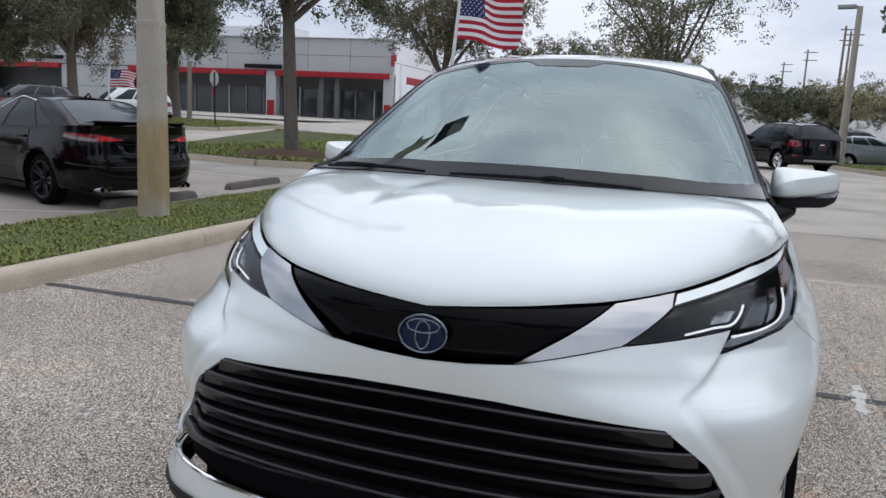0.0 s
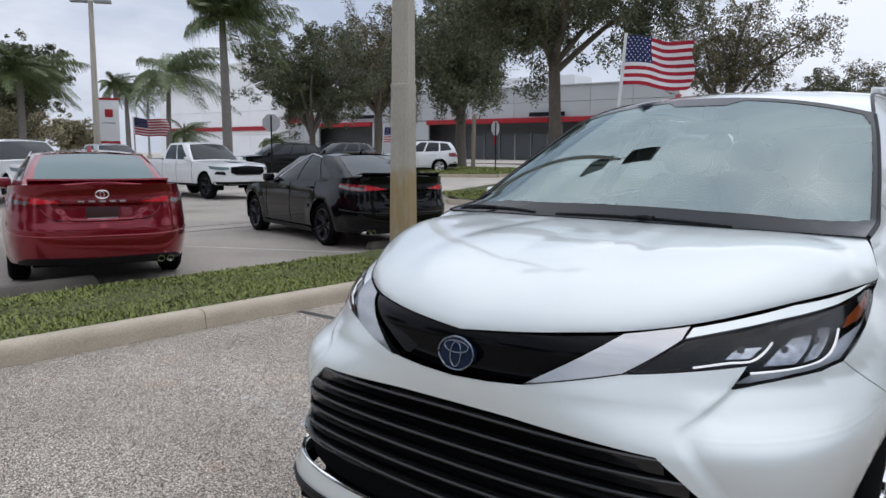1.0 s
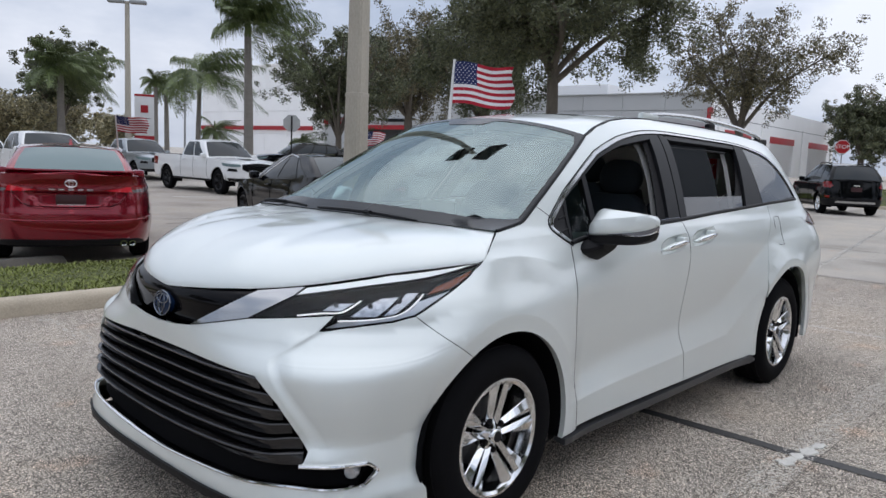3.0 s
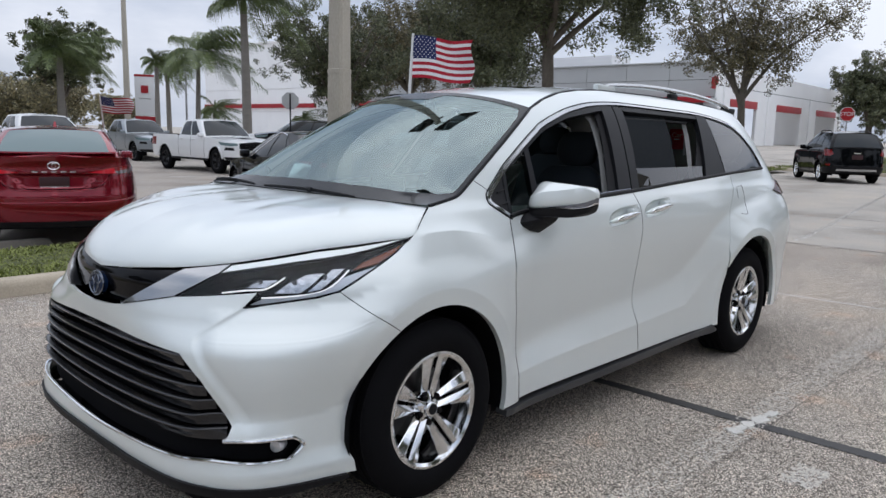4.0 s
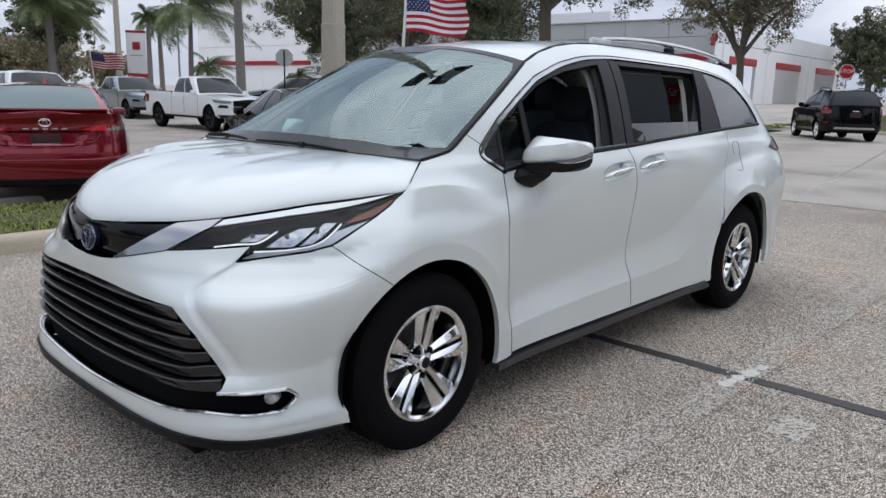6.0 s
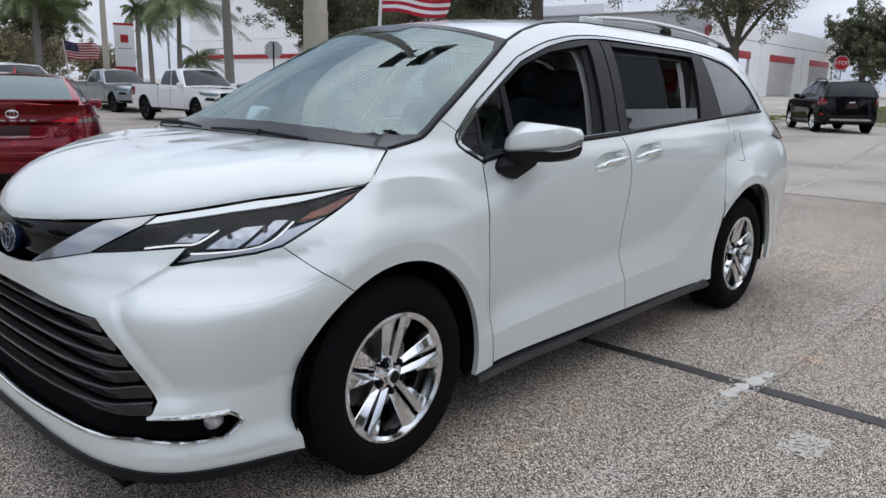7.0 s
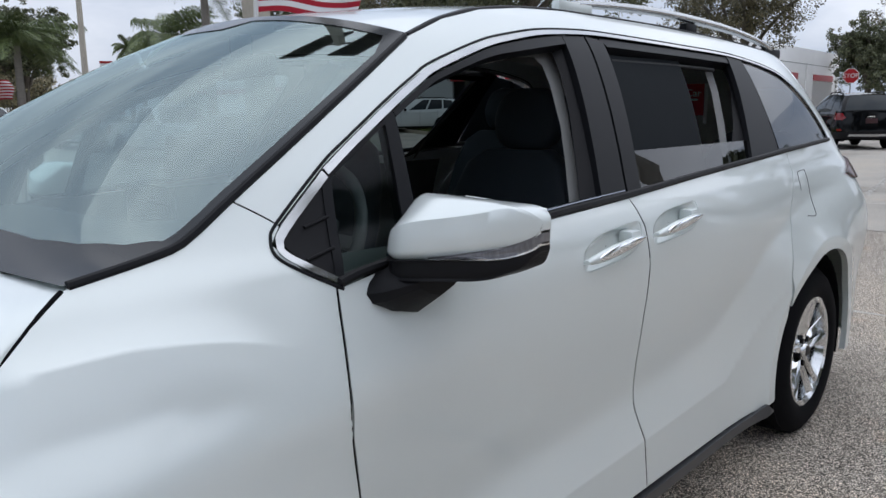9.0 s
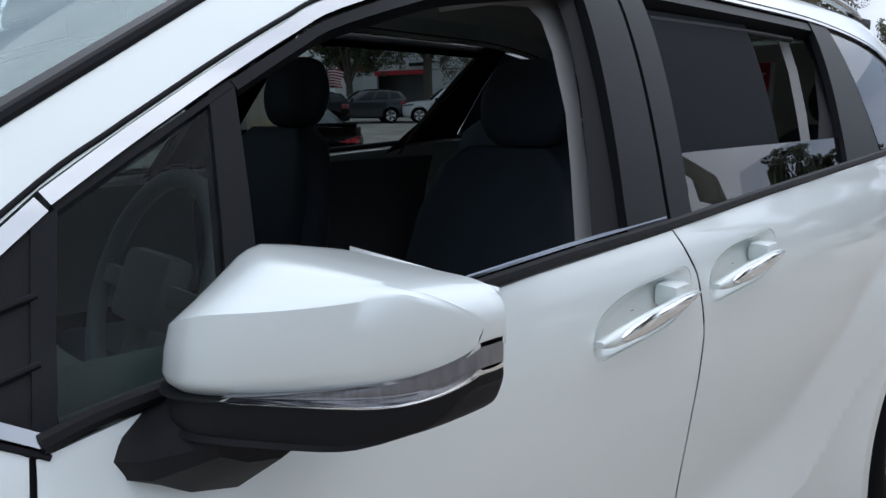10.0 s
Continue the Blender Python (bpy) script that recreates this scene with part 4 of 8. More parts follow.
# dark inner shell behind the joints, floor, wheel houses
for s in (1, -1):
    for u0, u1, z0, z1 in ((0.25, 0.66, 0.22, 0.80), (1.44, 3.50, 0.22, 1.08)):
        us = [u0 + (u1 - u0) * i / 24 for i in range(25)]
        inner = sheet(geo(), [[wrap(s * u, z0 + (z1 - z0) * j / 6) + Vector((0.05 if u < 0.7 else 0, s * 0.085, 0)) for j in range(7)] for u in us])
        part("inner_body", inner, DARK, van)
under = geo()
box(under, (1.55, 0, 0.235), (4.9, 1.45, 0.06))
box(under, (-0.15, 0, 0.58), (0.80, 1.05, 0.60))
part("underbody", under, DARK, van)
for cx in (0.0, 3.04):
    for s in (1, -1):
        g = geo()
        rows = []
        for i in range(19):
            a = radians(-14 + 208 * i / 18)
            rows.append([Vector((cx + 0.438 * math.cos(a), -s * y, 0.37 + 0.438 * math.sin(a))) for y in (0.60, 0.75, 0.90, 0.952)])
        sheet(g, rows)
        sheet(g, [[Vector((cx + r * math.cos(radians(-14 + 208 * i / 18)), -s * 0.60, 0.37 + r * math.sin(radians(-14 + 208 * i / 18)))) for i in range(19)] for r in (0.0, 0.438)])
        part("wheel_house", g, DARK, van)


# ---- wheels ----
def wheel(parent, x, y, s, spoke="double", radius=TYRE_R, width=0.235, rim_r=0.232, rim_mat=None, turn=0.0, seg=48):
    """A wheel at the foot of a car: s 1 where its face looks to -y."""
    m = Matrix.Translation((x, y, radius)) @ (pose(0, 0, 0) if s > 0 else pose(0, 0, 0, 0, 0, 180)) @ pose(0, 0, 0, 0, turn, 0)
    rim_mat = rim_mat or RIM
    w = thing("wheel", "", "")
    w.parent, w.matrix_local = parent, m
    h = width / 2
    tyre = [(rim_r - 0.006, -h + 0.022), (rim_r + 0.010, -h + 0.006), (rim_r + 0.035, -h - 0.004), (radius - 0.055, -h - 0.006), (radius - 0.022, -h + 0.012), (radius - 0.006, -h + 0.035)]
    for k in range(5):
        yy = -h + 0.035 + (width - 0.07) * k / 4
        tyre += [(radius, yy)] + ([(radius, yy + (width - 0.07) / 4 - 0.012), (radius - 0.008, yy + (width - 0.07) / 4 - 0.010), (radius - 0.008, yy + (width - 0.07) / 4 - 0.002)] if k < 4 else [])
    tyre += [(radius - 0.006, h - 0.035), (radius - 0.05, h), (rim_r, h - 0.02)]
    part("tyre", turned(geo(), tyre, seg), RUBBER, w, "black tyre")
    lip = [(rim_r - 0.030, h - 0.03), (rim_r - 0.032, -h + 0.075), (rim_r - 0.018, -h + 0.030), (rim_r - 0.014, -h + 0.012), (rim_r - 0.002, -h + 0.004), (rim_r + 0.008, -h + 0.006), (rim_r + 0.008, -h + 0.02)]
    rim = part("rim", turned(geo(), lip, seg), rim_mat, w, "polished double-spoke alloy rim" if rim_mat is RIM else "")
    # spokes: five pairs of faceted blades, a slot between the two of a pair
    for i in range(5):
        for d in (-1, 1):
            ang = radians(90 + 72 * i)
            er, et = Vector((math.cos(ang), 0, math.sin(ang))), Vector((-math.sin(ang), 0, math.cos(ang))) * d
            rows = []
            for t in (0.0, 0.15, 0.35, 0.6, 0.85, 1.0):
                r = 0.040 + (rim_r - 0.006 - 0.040) * t
                k = rim_r / 0.232
                inner, outer = (0.003 + 0.007 * t ** 0.7) * k, (0.029 + 0.050 * t ** 1.1) * k
                ridge = inner + (outer - inner) * (0.62 - 0.30 * t)
                face = -h + 0.040 - 0.030 * t ** 0.8
                rise_ = 0.010 * (1 - t) + 0.006
                drop = math.sqrt(max(0.0, r * r - (outer * 0.8) ** 2)) if t == 1.0 else r
                rows.append([er * drop + et * o + Vector((0, face + e, 0)) for o, e in ((inner, 0.055), (inner, rise_ * 1.1), (inner + 0.002, rise_ * 0.9), (ridge, 0.0), (outer - 0.002, rise_ * 1.3), (outer, rise_ * 1.6), (outer, 0.055))])
            part("spoke", sheet(geo(), rows), rim_mat, rim, sharp=20)
    hub = part("hub_cap", turned(geo(), [(0.0, -h + 0.018), (0.026, -h + 0.018), (0.031, -h + 0.022), (0.034, -h + 0.036), (0.058, -h + 0.046), (0.070, -h + 0.056), (0.075, -h + 0.09)], 28), rim_mat, rim)
    part("hub_disc", turned(geo(), [(0.0, -h + 0.0155), (0.022, -h + 0.0155), (0.023, -h + 0.019)], 24), SATIN_BLACK, hub, "dark centre disc")
    for i in range(5):
        a = radians(54 + 72 * i)
        part("wheel_nut", turned(geo(), [(0.0, -h + 0.026), (0.011, -h + 0.026), (0.0135, -h + 0.031), (0.0135, -h + 0.06)], 8, Matrix.Translation((0.057 * math.cos(a), 0, 0.057 * math.sin(a)))), GLOSS_BLACK if rim_mat is RIM else RIM_DARK, rim)
    part("brake_disc", turned(geo(), [(0.06, -h + 0.115), (0.155, -h + 0.115), (0.155, -h + 0.135), (0.06, -h + 0.135)], 32), DISC, w, "steel brake disc")
    part("wheel_back", turned(geo(), [(0.0, -h + 0.145), (rim_r - 0.03, -h + 0.145)], 32), DARK, w)
    return w


for x in (0.0, WHEELBASE):
    for s in (1, -1):
        wheel(van, x, -s * (0.965 - 0.1175 - (0.0 if x < 1 else 0.0)), s, turn=4)


# ---- door mirrors ----
def door_mirror(s):
    m = Matrix.Diagonal((1, s, 1, 1))

    def loft(name, stations, material, parent, label, per=3, sharp=32, ease=0):
        """Closed smooth rings, one a station; each ring is a list of (x, z) at a y."""
        rows = [[m @ Vector((q.x, y, q.y)) for q in bezier([(*p, 0) for p in ring], per, closed=True)] for y, ring in stations]
        for _ in range(ease):
            rows = rows[:1] + [[(a + b * 2 + c) / 4 for a, b, c in zip(*rows[i - 1:i + 2])] for i in range(1, len(rows) - 1)] + rows[-1:]
        g = sheet(geo(), rows, close_b=True)
        n = len(rows[0])
        g[1] += [tuple(range(n)), tuple(len(g[0]) - n + k for k in range(n))]
        return part(name, g, material, parent, label, sharp=sharp)

    # rings from the front foot, up the face to the crease, over the flat top to the rear edge
    def ring(xf, xb, z0, zc, z1):
        k = min(1.0, (xb - xf) / 0.17)
        top = xf + k * 0.014 + min(0.080, max(0.012 * k, (z1 - zc) / 0.62), 0.50 * (xb - xf))
        return [(xf + 0.010 * k, z0), (xf + 0.002 * k, z0 + 0.008), (xf, z0 + (zc - z0) * 0.25), (xf + 0.003 * k, z0 + (zc - z0) * 0.6), (xf + 0.009 * k, zc - 0.003), (xf + 0.014 * k, zc + 0.0005), *[(xf + 0.014 * k + (top - xf - 0.014 * k) * q, zc + (z1 - zc) * q) for q in (0.3, 0.6, 0.84)], (top - 0.002 * k, z1 - (z1 - zc) * 0.07), (top + 0.012 * k, z1 - 0.0008), (top * 0.5 + xb * 0.5 + 0.001 * k, z1 - 0.005 * k), (xb - 0.010 * k, z1 - 0.012 * k), (xb, z1 - 0.022 * k), (xb, z0 + 0.012 * k), (xb - 0.012 * k, z0)]
    stations = [(-0.897, 0.662, 0.752, 1.150, 1.188, 1.240), (-0.903, 0.640, 0.772, 1.147, 1.192, 1.252), (-0.918, 0.621, 0.788, 1.145, 1.198, 1.2605), (-0.945, 0.612, 0.802, 1.145, 1.211, 1.262), (-0.985, 0.620, 0.812, 1.149, 1.223, 1.2605),
                (-1.04, 0.652, 0.818, 1.155, 1.2305, 1.2575), (-1.09, 0.688, 0.822, 1.164, 1.2395, 1.2535), (-1.122, 0.716, 0.826, 1.171, 1.2462, 1.2495), (-1.142, 0.742, 0.827, 1.179, 1.2380, 1.241), (-1.153, 0.768, 0.824, 1.187, 1.225, 1.228), (-1.157, 0.785, 0.818, 1.195, 1.210, 1.215)]
    cols = list(zip(*[[v.x for v in bezier([(q[i], 0, 0) for q in stations], 4)] for i in range(6)]))
    cap = [(c[0], ring(*c[1:])) for c in cols]
    mir = loft("door_mirror", cap, PEARL, van, "white door mirror on a black foot", per=1, sharp=34, ease=2)
    drop = (lambda y: 0.0005 + 0.020 * smooth(-1.01, -1.16, y))

    def under(y, r, z0, z1, inset):
        xf, xb = r[2][0] + inset, r[14][0] - 0.003
        k, h = min(1.0, (xb - xf) / 0.10), min(0.006, (z1 - z0) * 0.3)
        return [(xf + 0.012 * k, z0), (xf + 0.003 * k, z0 + h), (xf, (z0 + z1) / 2), (xf + 0.001, z1 - h * 0.3), (xf + 0.006 * k, z1 + 0.002), (xb - 0.01 * k, z1 + 0.002), (xb, z1), (xb, z0 + h), (xb - 0.012 * k, z0)]
    loft("turn_signal", [(y, under(y, r, r[0][1] - drop(y), r[0][1] + 0.002, 0.002)) for y, r in cap[18:]], SIGNAL, mir, "clear turn signal strip", sharp=24, ease=2)
    loft("signal_trim", [(y, under(y, r, r[0][1] - drop(y) - 0.0025, r[0][1] - drop(y), -0.001)) for y, r in cap[18:]], CHROME, mir, "thin chrome edge", sharp=24, ease=2)
    loft("mirror_base", [(y, under(y, r, 1.106 + 0.003 * smooth(-0.95, -1.04, y) + 0.022 * smooth(-1.085, -1.15, y) + 0.030 * smooth(-1.140, -1.157, y), r[0][1] - drop(y) - 0.002, 0.003)) for y, r in cap[6:-1]], MATT_BLACK, mir, "black lower mirror shell", sharp=24, ease=2)
    foot = [(-0.872, [(0.592, 1.052), (0.585, 1.092), (0.640, 1.125), (0.735, 1.130), (0.748, 1.074), (0.690, 1.034)]), (-0.905, [(0.578, 1.060), (0.585, 1.098), (0.640, 1.128), (0.735, 1.135), (0.748, 1.078), (0.674, 1.024)]),
            (-0.945, [(0.592, 1.068), (0.606, 1.106), (0.655, 1.132), (0.735, 1.140), (0.748, 1.086), (0.674, 1.032)]), (-0.990, [(0.636, 1.092), (0.643, 1.116), (0.680, 1.136), (0.740, 1.142), (0.758, 1.104), (0.697, 1.070)])]
    loft("mirror_foot", foot, MATT_BLACK, mir, "black faceted mirror foot", per=2)
    face = add(geo(), [Vector((0.806, -0.95, 1.160)), Vector((0.829, -1.145, 1.176)), Vector((0.829, -1.14, 1.236)), Vector((0.812, -0.95, 1.250))], [(0, 1, 2, 3)], m)
    part("mirror_glass", face, CHROME, mir)


door_mirror(1)
door_mirror(-1)


# ---- cabin ----
cabin = geo()
box(cabin, (1.9, 0, 0.42), (3.6, 1.62, 0.05))
part("cabin_floor", cabin, DASH, van)
part("headliner", sheet(geo(), [[roof(0.98 + 2.6 * i / 16, k / 8 * 0.93) - Vector((0, 0, 0.045)) for k in range(-8, 9)] for i in range(17)]), LINER, van, "light grey headliner")
g = geo()
rows = []
for d, h in ((-0.02, 1.135), (0.25, 1.165), (0.50, 1.150), (0.60, 1.10), (0.62, 0.98), (0.56, 0.80), (0.50, 0.60)):
    rows.append([Vector((d + 0.06 * (k / 8) ** 2, 0.80 * k / 8, h - 0.02 * (k / 8) ** 2 + (0.035 * math.exp(-((k / 8 + 0.45) / 0.25) ** 2) if 0.2 < d < 0.61 and h > 1 else 0))) for k in range(-8, 9)])
sheet(g, rows)
part("dashboard", g, DASH, van, "dark grey dashboard")
g = geo()
box(g, (0.60, 0.0, 1.16), (0.02, 0.26, 0.15), bevel=0.008)
part("screen", g, GLOSS_BLACK, van)
for s in (1, -1):
    g = geo()
    f = (lambda u, z, s=s: wrap(s * u, z) + Vector((0, s * 0.07, 0)))
    # grey inner pillars and dark door cards
    for front, rear in (([(2.357, 1.150), (2.426, 1.280), (2.471, 1.375), (2.508, 1.487), (2.519, 1.545), (2.500, 1.570), (2.401, 1.566), (2.25, 1.540)],
                         [(2.389, 1.150), (2.458, 1.278), (2.510, 1.395), (2.562, 1.505), (2.594, 1.570), (2.58, 1.605), (2.44, 1.615), (2.25, 1.590)]),
                        ([(3.405, 1.184), (3.440, 1.270), (3.500, 1.362), (3.580, 1.476), (3.63, 1.56)], [(3.430, 1.184), (3.472, 1.270), (3.538, 1.362), (3.620, 1.480), (3.68, 1.575)])):
        part("inner_pillar", sheet(geo(), [[f(u + (v[0] - u) * k, z + (v[1] - z) * k) + Vector((0, s * 0.012 * (1 - k), 0)) for (u, z), v in zip(front, rear)] for k in (0.0, 0.15, 0.6, 1.0)]), PILLAR, van, "light grey inner pillar trim")
    for front, rear in (([(2.36, 1.161), (2.425, 1.281), (2.489, 1.414), (2.533, 1.519), (2.555, 1.590)], [(2.43, 1.165), (2.47, 1.29), (2.53, 1.42), (2.575, 1.52), (2.60, 1.60)]),
                        ([(3.36, 1.184), (3.45, 1.270), (3.56, 1.361), (3.70, 1.50), (3.75, 1.61)], [(3.52, 1.22), (3.58, 1.30), (3.64, 1.40), (3.74, 1.54), (3.77, 1.61)])):
        seal = sheet(geo(), [[wrap(s * (u + (v[0] - u) * k), z + (v[1] - z) * k) + Vector((0, s * (0.045 - 0.03 * k), 0)) for (u, z), v in zip(front, rear)] for k in (0.0, 0.3, 0.34, 0.4, 1.0)])
        part("door_seal", seal, MATT_BLACK, van, "black rubber door seal")
    for u0, u1 in ((1.56, 2.52), (2.64, 3.60)):
        part("door_card", sheet(geo(), [[f(u0 + (u1 - u0) * i / 10, z) + Vector((0, s * 0.02, 0)) for z in (0.40, 0.8, 1.05, 1.14 + 0.03 * (u0 - 1.5))] for i in range(11)]), DASH, van)


def seat(x, y, z):
    st = thing("seat", "", "")
    st.parent, st.matrix_local = van, Matrix.Translation((x, y, z))
    cushion = geo()
    rows = []
    for t, hw, z0, z1 in ((-0.28, 0.20, 0.20, 0.30), (-0.24, 0.25, 0.16, 0.36), (0.0, 0.26, 0.15, 0.345), (0.22, 0.26, 0.15, 0.33), (0.28, 0.22, 0.17, 0.30)):
        rows.append([Vector((t, hw * c, (z0 + z1) / 2 + (z1 - z0) / 2 * q)) for c, q in ((math.copysign(abs(math.cos(a)) ** 0.55, math.cos(a)), math.copysign(abs(math.sin(a)) ** 0.55, math.sin(a))) for a in (2 * math.pi * k / 20 for k in range(20)))])
    sheet(cushion, rows, close_b=True)
    part("seat_cushion", cushion, SEAT, st)
    back = geo()
    rows = []
    for z, hw, d, lean in ((0.24, 0.23, 0.07, 0.20), (0.36, 0.265, 0.085, 0.235), (0.55, 0.27, 0.085, 0.29), (0.72, 0.25, 0.075, 0.335), (0.84, 0.20, 0.065, 0.365), (0.885, 0.13, 0.045, 0.375)):
        rows.append([Vector((lean + d * c - 0.03 * abs(q) ** 3, hw * q, z)) for c, q in ((math.copysign(abs(math.cos(a)) ** 0.6, math.cos(a)), math.copysign(abs(math.sin(a)) ** 0.6, math.sin(a))) for a in (2 * math.pi * k / 20 for k in range(20)))])
    sheet(back, rows, close_b=True)
    back[1].append(tuple(len(back[0]) - 20 + k for k in range(20)))
    part("backrest", back, SEAT, st)
    seam = geo()
    for q in (-0.14, 0.14):
        rod(seam, [(0.235 - 0.068 - 0.0, q, 0.40), (0.29 - 0.070, q * 1.05, 0.58), (0.335 - 0.064, q * 0.95, 0.74)], 0.006, 6)
    rod(seam, [(0.195, -0.15, 0.475), (0.182, 0.0, 0.455), (0.195, 0.15, 0.475)], 0.005, 6)
    part("seam", seam, SATIN_BLACK, st)
    hr = geo()
    rows = []
    for v in (math.radians(-90 + 180 * i / 14) for i in range(15)):
        z, r = 0.985 + 0.103 * math.sin(v), max(0.12, math.cos(v)) ** 0.5
        hw, d = (0.140 - 0.10 * max(0, z - 0.985)) * r, 0.058 * r
        rows.append([Vector((0.395 + (z - 0.9) * 0.12 + d * c, hw * q, z)) for c, q in ((math.copysign(abs(math.cos(a)) ** 0.8, math.cos(a)), math.copysign(abs(math.sin(a)) ** 0.8, math.sin(a))) for a in (2 * math.pi * k / 20 for k in range(20)))])
    sheet(hr, rows, close_b=True)
    for o in (len(hr[0]) - 20, len(hr[0]) - 300):
        hr[1].append(tuple(o + k for k in range(20)))
    part("headrest", hr, SEAT, st)
    posts = geo()
    for q in (-0.055, 0.055):
        rod(posts, [(0.372, q, 0.86), (0.392, q, 0.92)], 0.006, 8)
    part("headrest_posts", posts, CHROME, st)


for x, y, z in ((1.36, -0.40, 0.405), (1.24, 0.40, 0.44), (2.26, -0.40, 0.44), (2.26, 0.40, 0.44)):
    seat(x, y, z)
for y in (-0.55, 0, 0.55):
    seat(3.05, y, 0.42)
# steering wheel, inner mirror, sun shade
tilt = pose(0.83, -0.40, 1.105, 0, -68 + 90, 0)
g = geo()
rod(g, [tilt @ Vector((0, 0.185 * math.cos(a), 0.185 * math.sin(a))) for a in (2 * math.pi * i / 40 for i in range(41))], 0.016, 10, ends=False)
box(g, (0, 0, 0), (0.05, 0.16, 0.12), m=tilt, bevel=0.02)
box(g, (0, 0.11, 0), (0.02, 0.12, 0.035), m=tilt, bevel=0.008)
box(g, (0, -0.11, 0), (0.02, 0.12, 0.035), m=tilt, bevel=0.008)
box(g, (0, 0, -0.11), (0.02, 0.04, 0.12), m=tilt, bevel=0.008)
part("steering_wheel", g, WHEEL_RIM, van, "dark leather steering wheel")
g = geo()
box(g, (0.93, 0, 1.555), (0.035, 0.25, 0.065), bevel=0.015)
box(g, (0.91, 0, 1.61), (0.05, 0.06, 0.07), bevel=0.015)
part("inner_mirror", g, MATT_BLACK, van, "black rear view mirror")
f = (lambda u, z: wrap(u, z) + Vector((0, 0.035, 0)))
shade = geo()
sheet(shade, [[f(2.60 + 0.42 * t * 0.4 + (0.555 + 0.02 * t) * k, 1.20 + 0.39 * t) for k in (i / 6 for i in range(7))] for t in (j / 6 for j in range(7))])
part("sun_shade", shade, CLOTH, van, "black roller sun shade")
strip("shade_bar", [(2.86, 1.592), (3.3, 1.592), (3.62, 1.585)], 0.008, MATT_BLACK, van, lift=-0.035)
# ---- parked vehicles ----
GLASS_DARK = mat("dark car glass", (0.020, 0.026, 0.030), rough=0.04, spec=0.4)
GLASS_SMOKE = mat("smoked rear glass", (0.045, 0.058, 0.062), rough=0.05, spec=0.4)
# rear glass: sky reflection is put into the pale base colour; headlamps share it
GLASS_PALE = mat("pale reflecting rear glass", (0.15, 0.21, 0.215), rough=0.06, spec=0.22, coat=0.0)
# dark red that carries the plate recess's shade in its colour
PLATE_SHADE = mat("dark plate frame", (0.045, 0.016, 0.018), rough=0.4)
BAR = mat("white lettering bars", (0.7, 0.7, 0.7), rough=0.5)


def paint(name, color, metal=0.3, rough=0.25, coat=1.0):
    return mat(name, color, rough=rough, metal=metal, coat=coat, vary=0.04, scale=3)


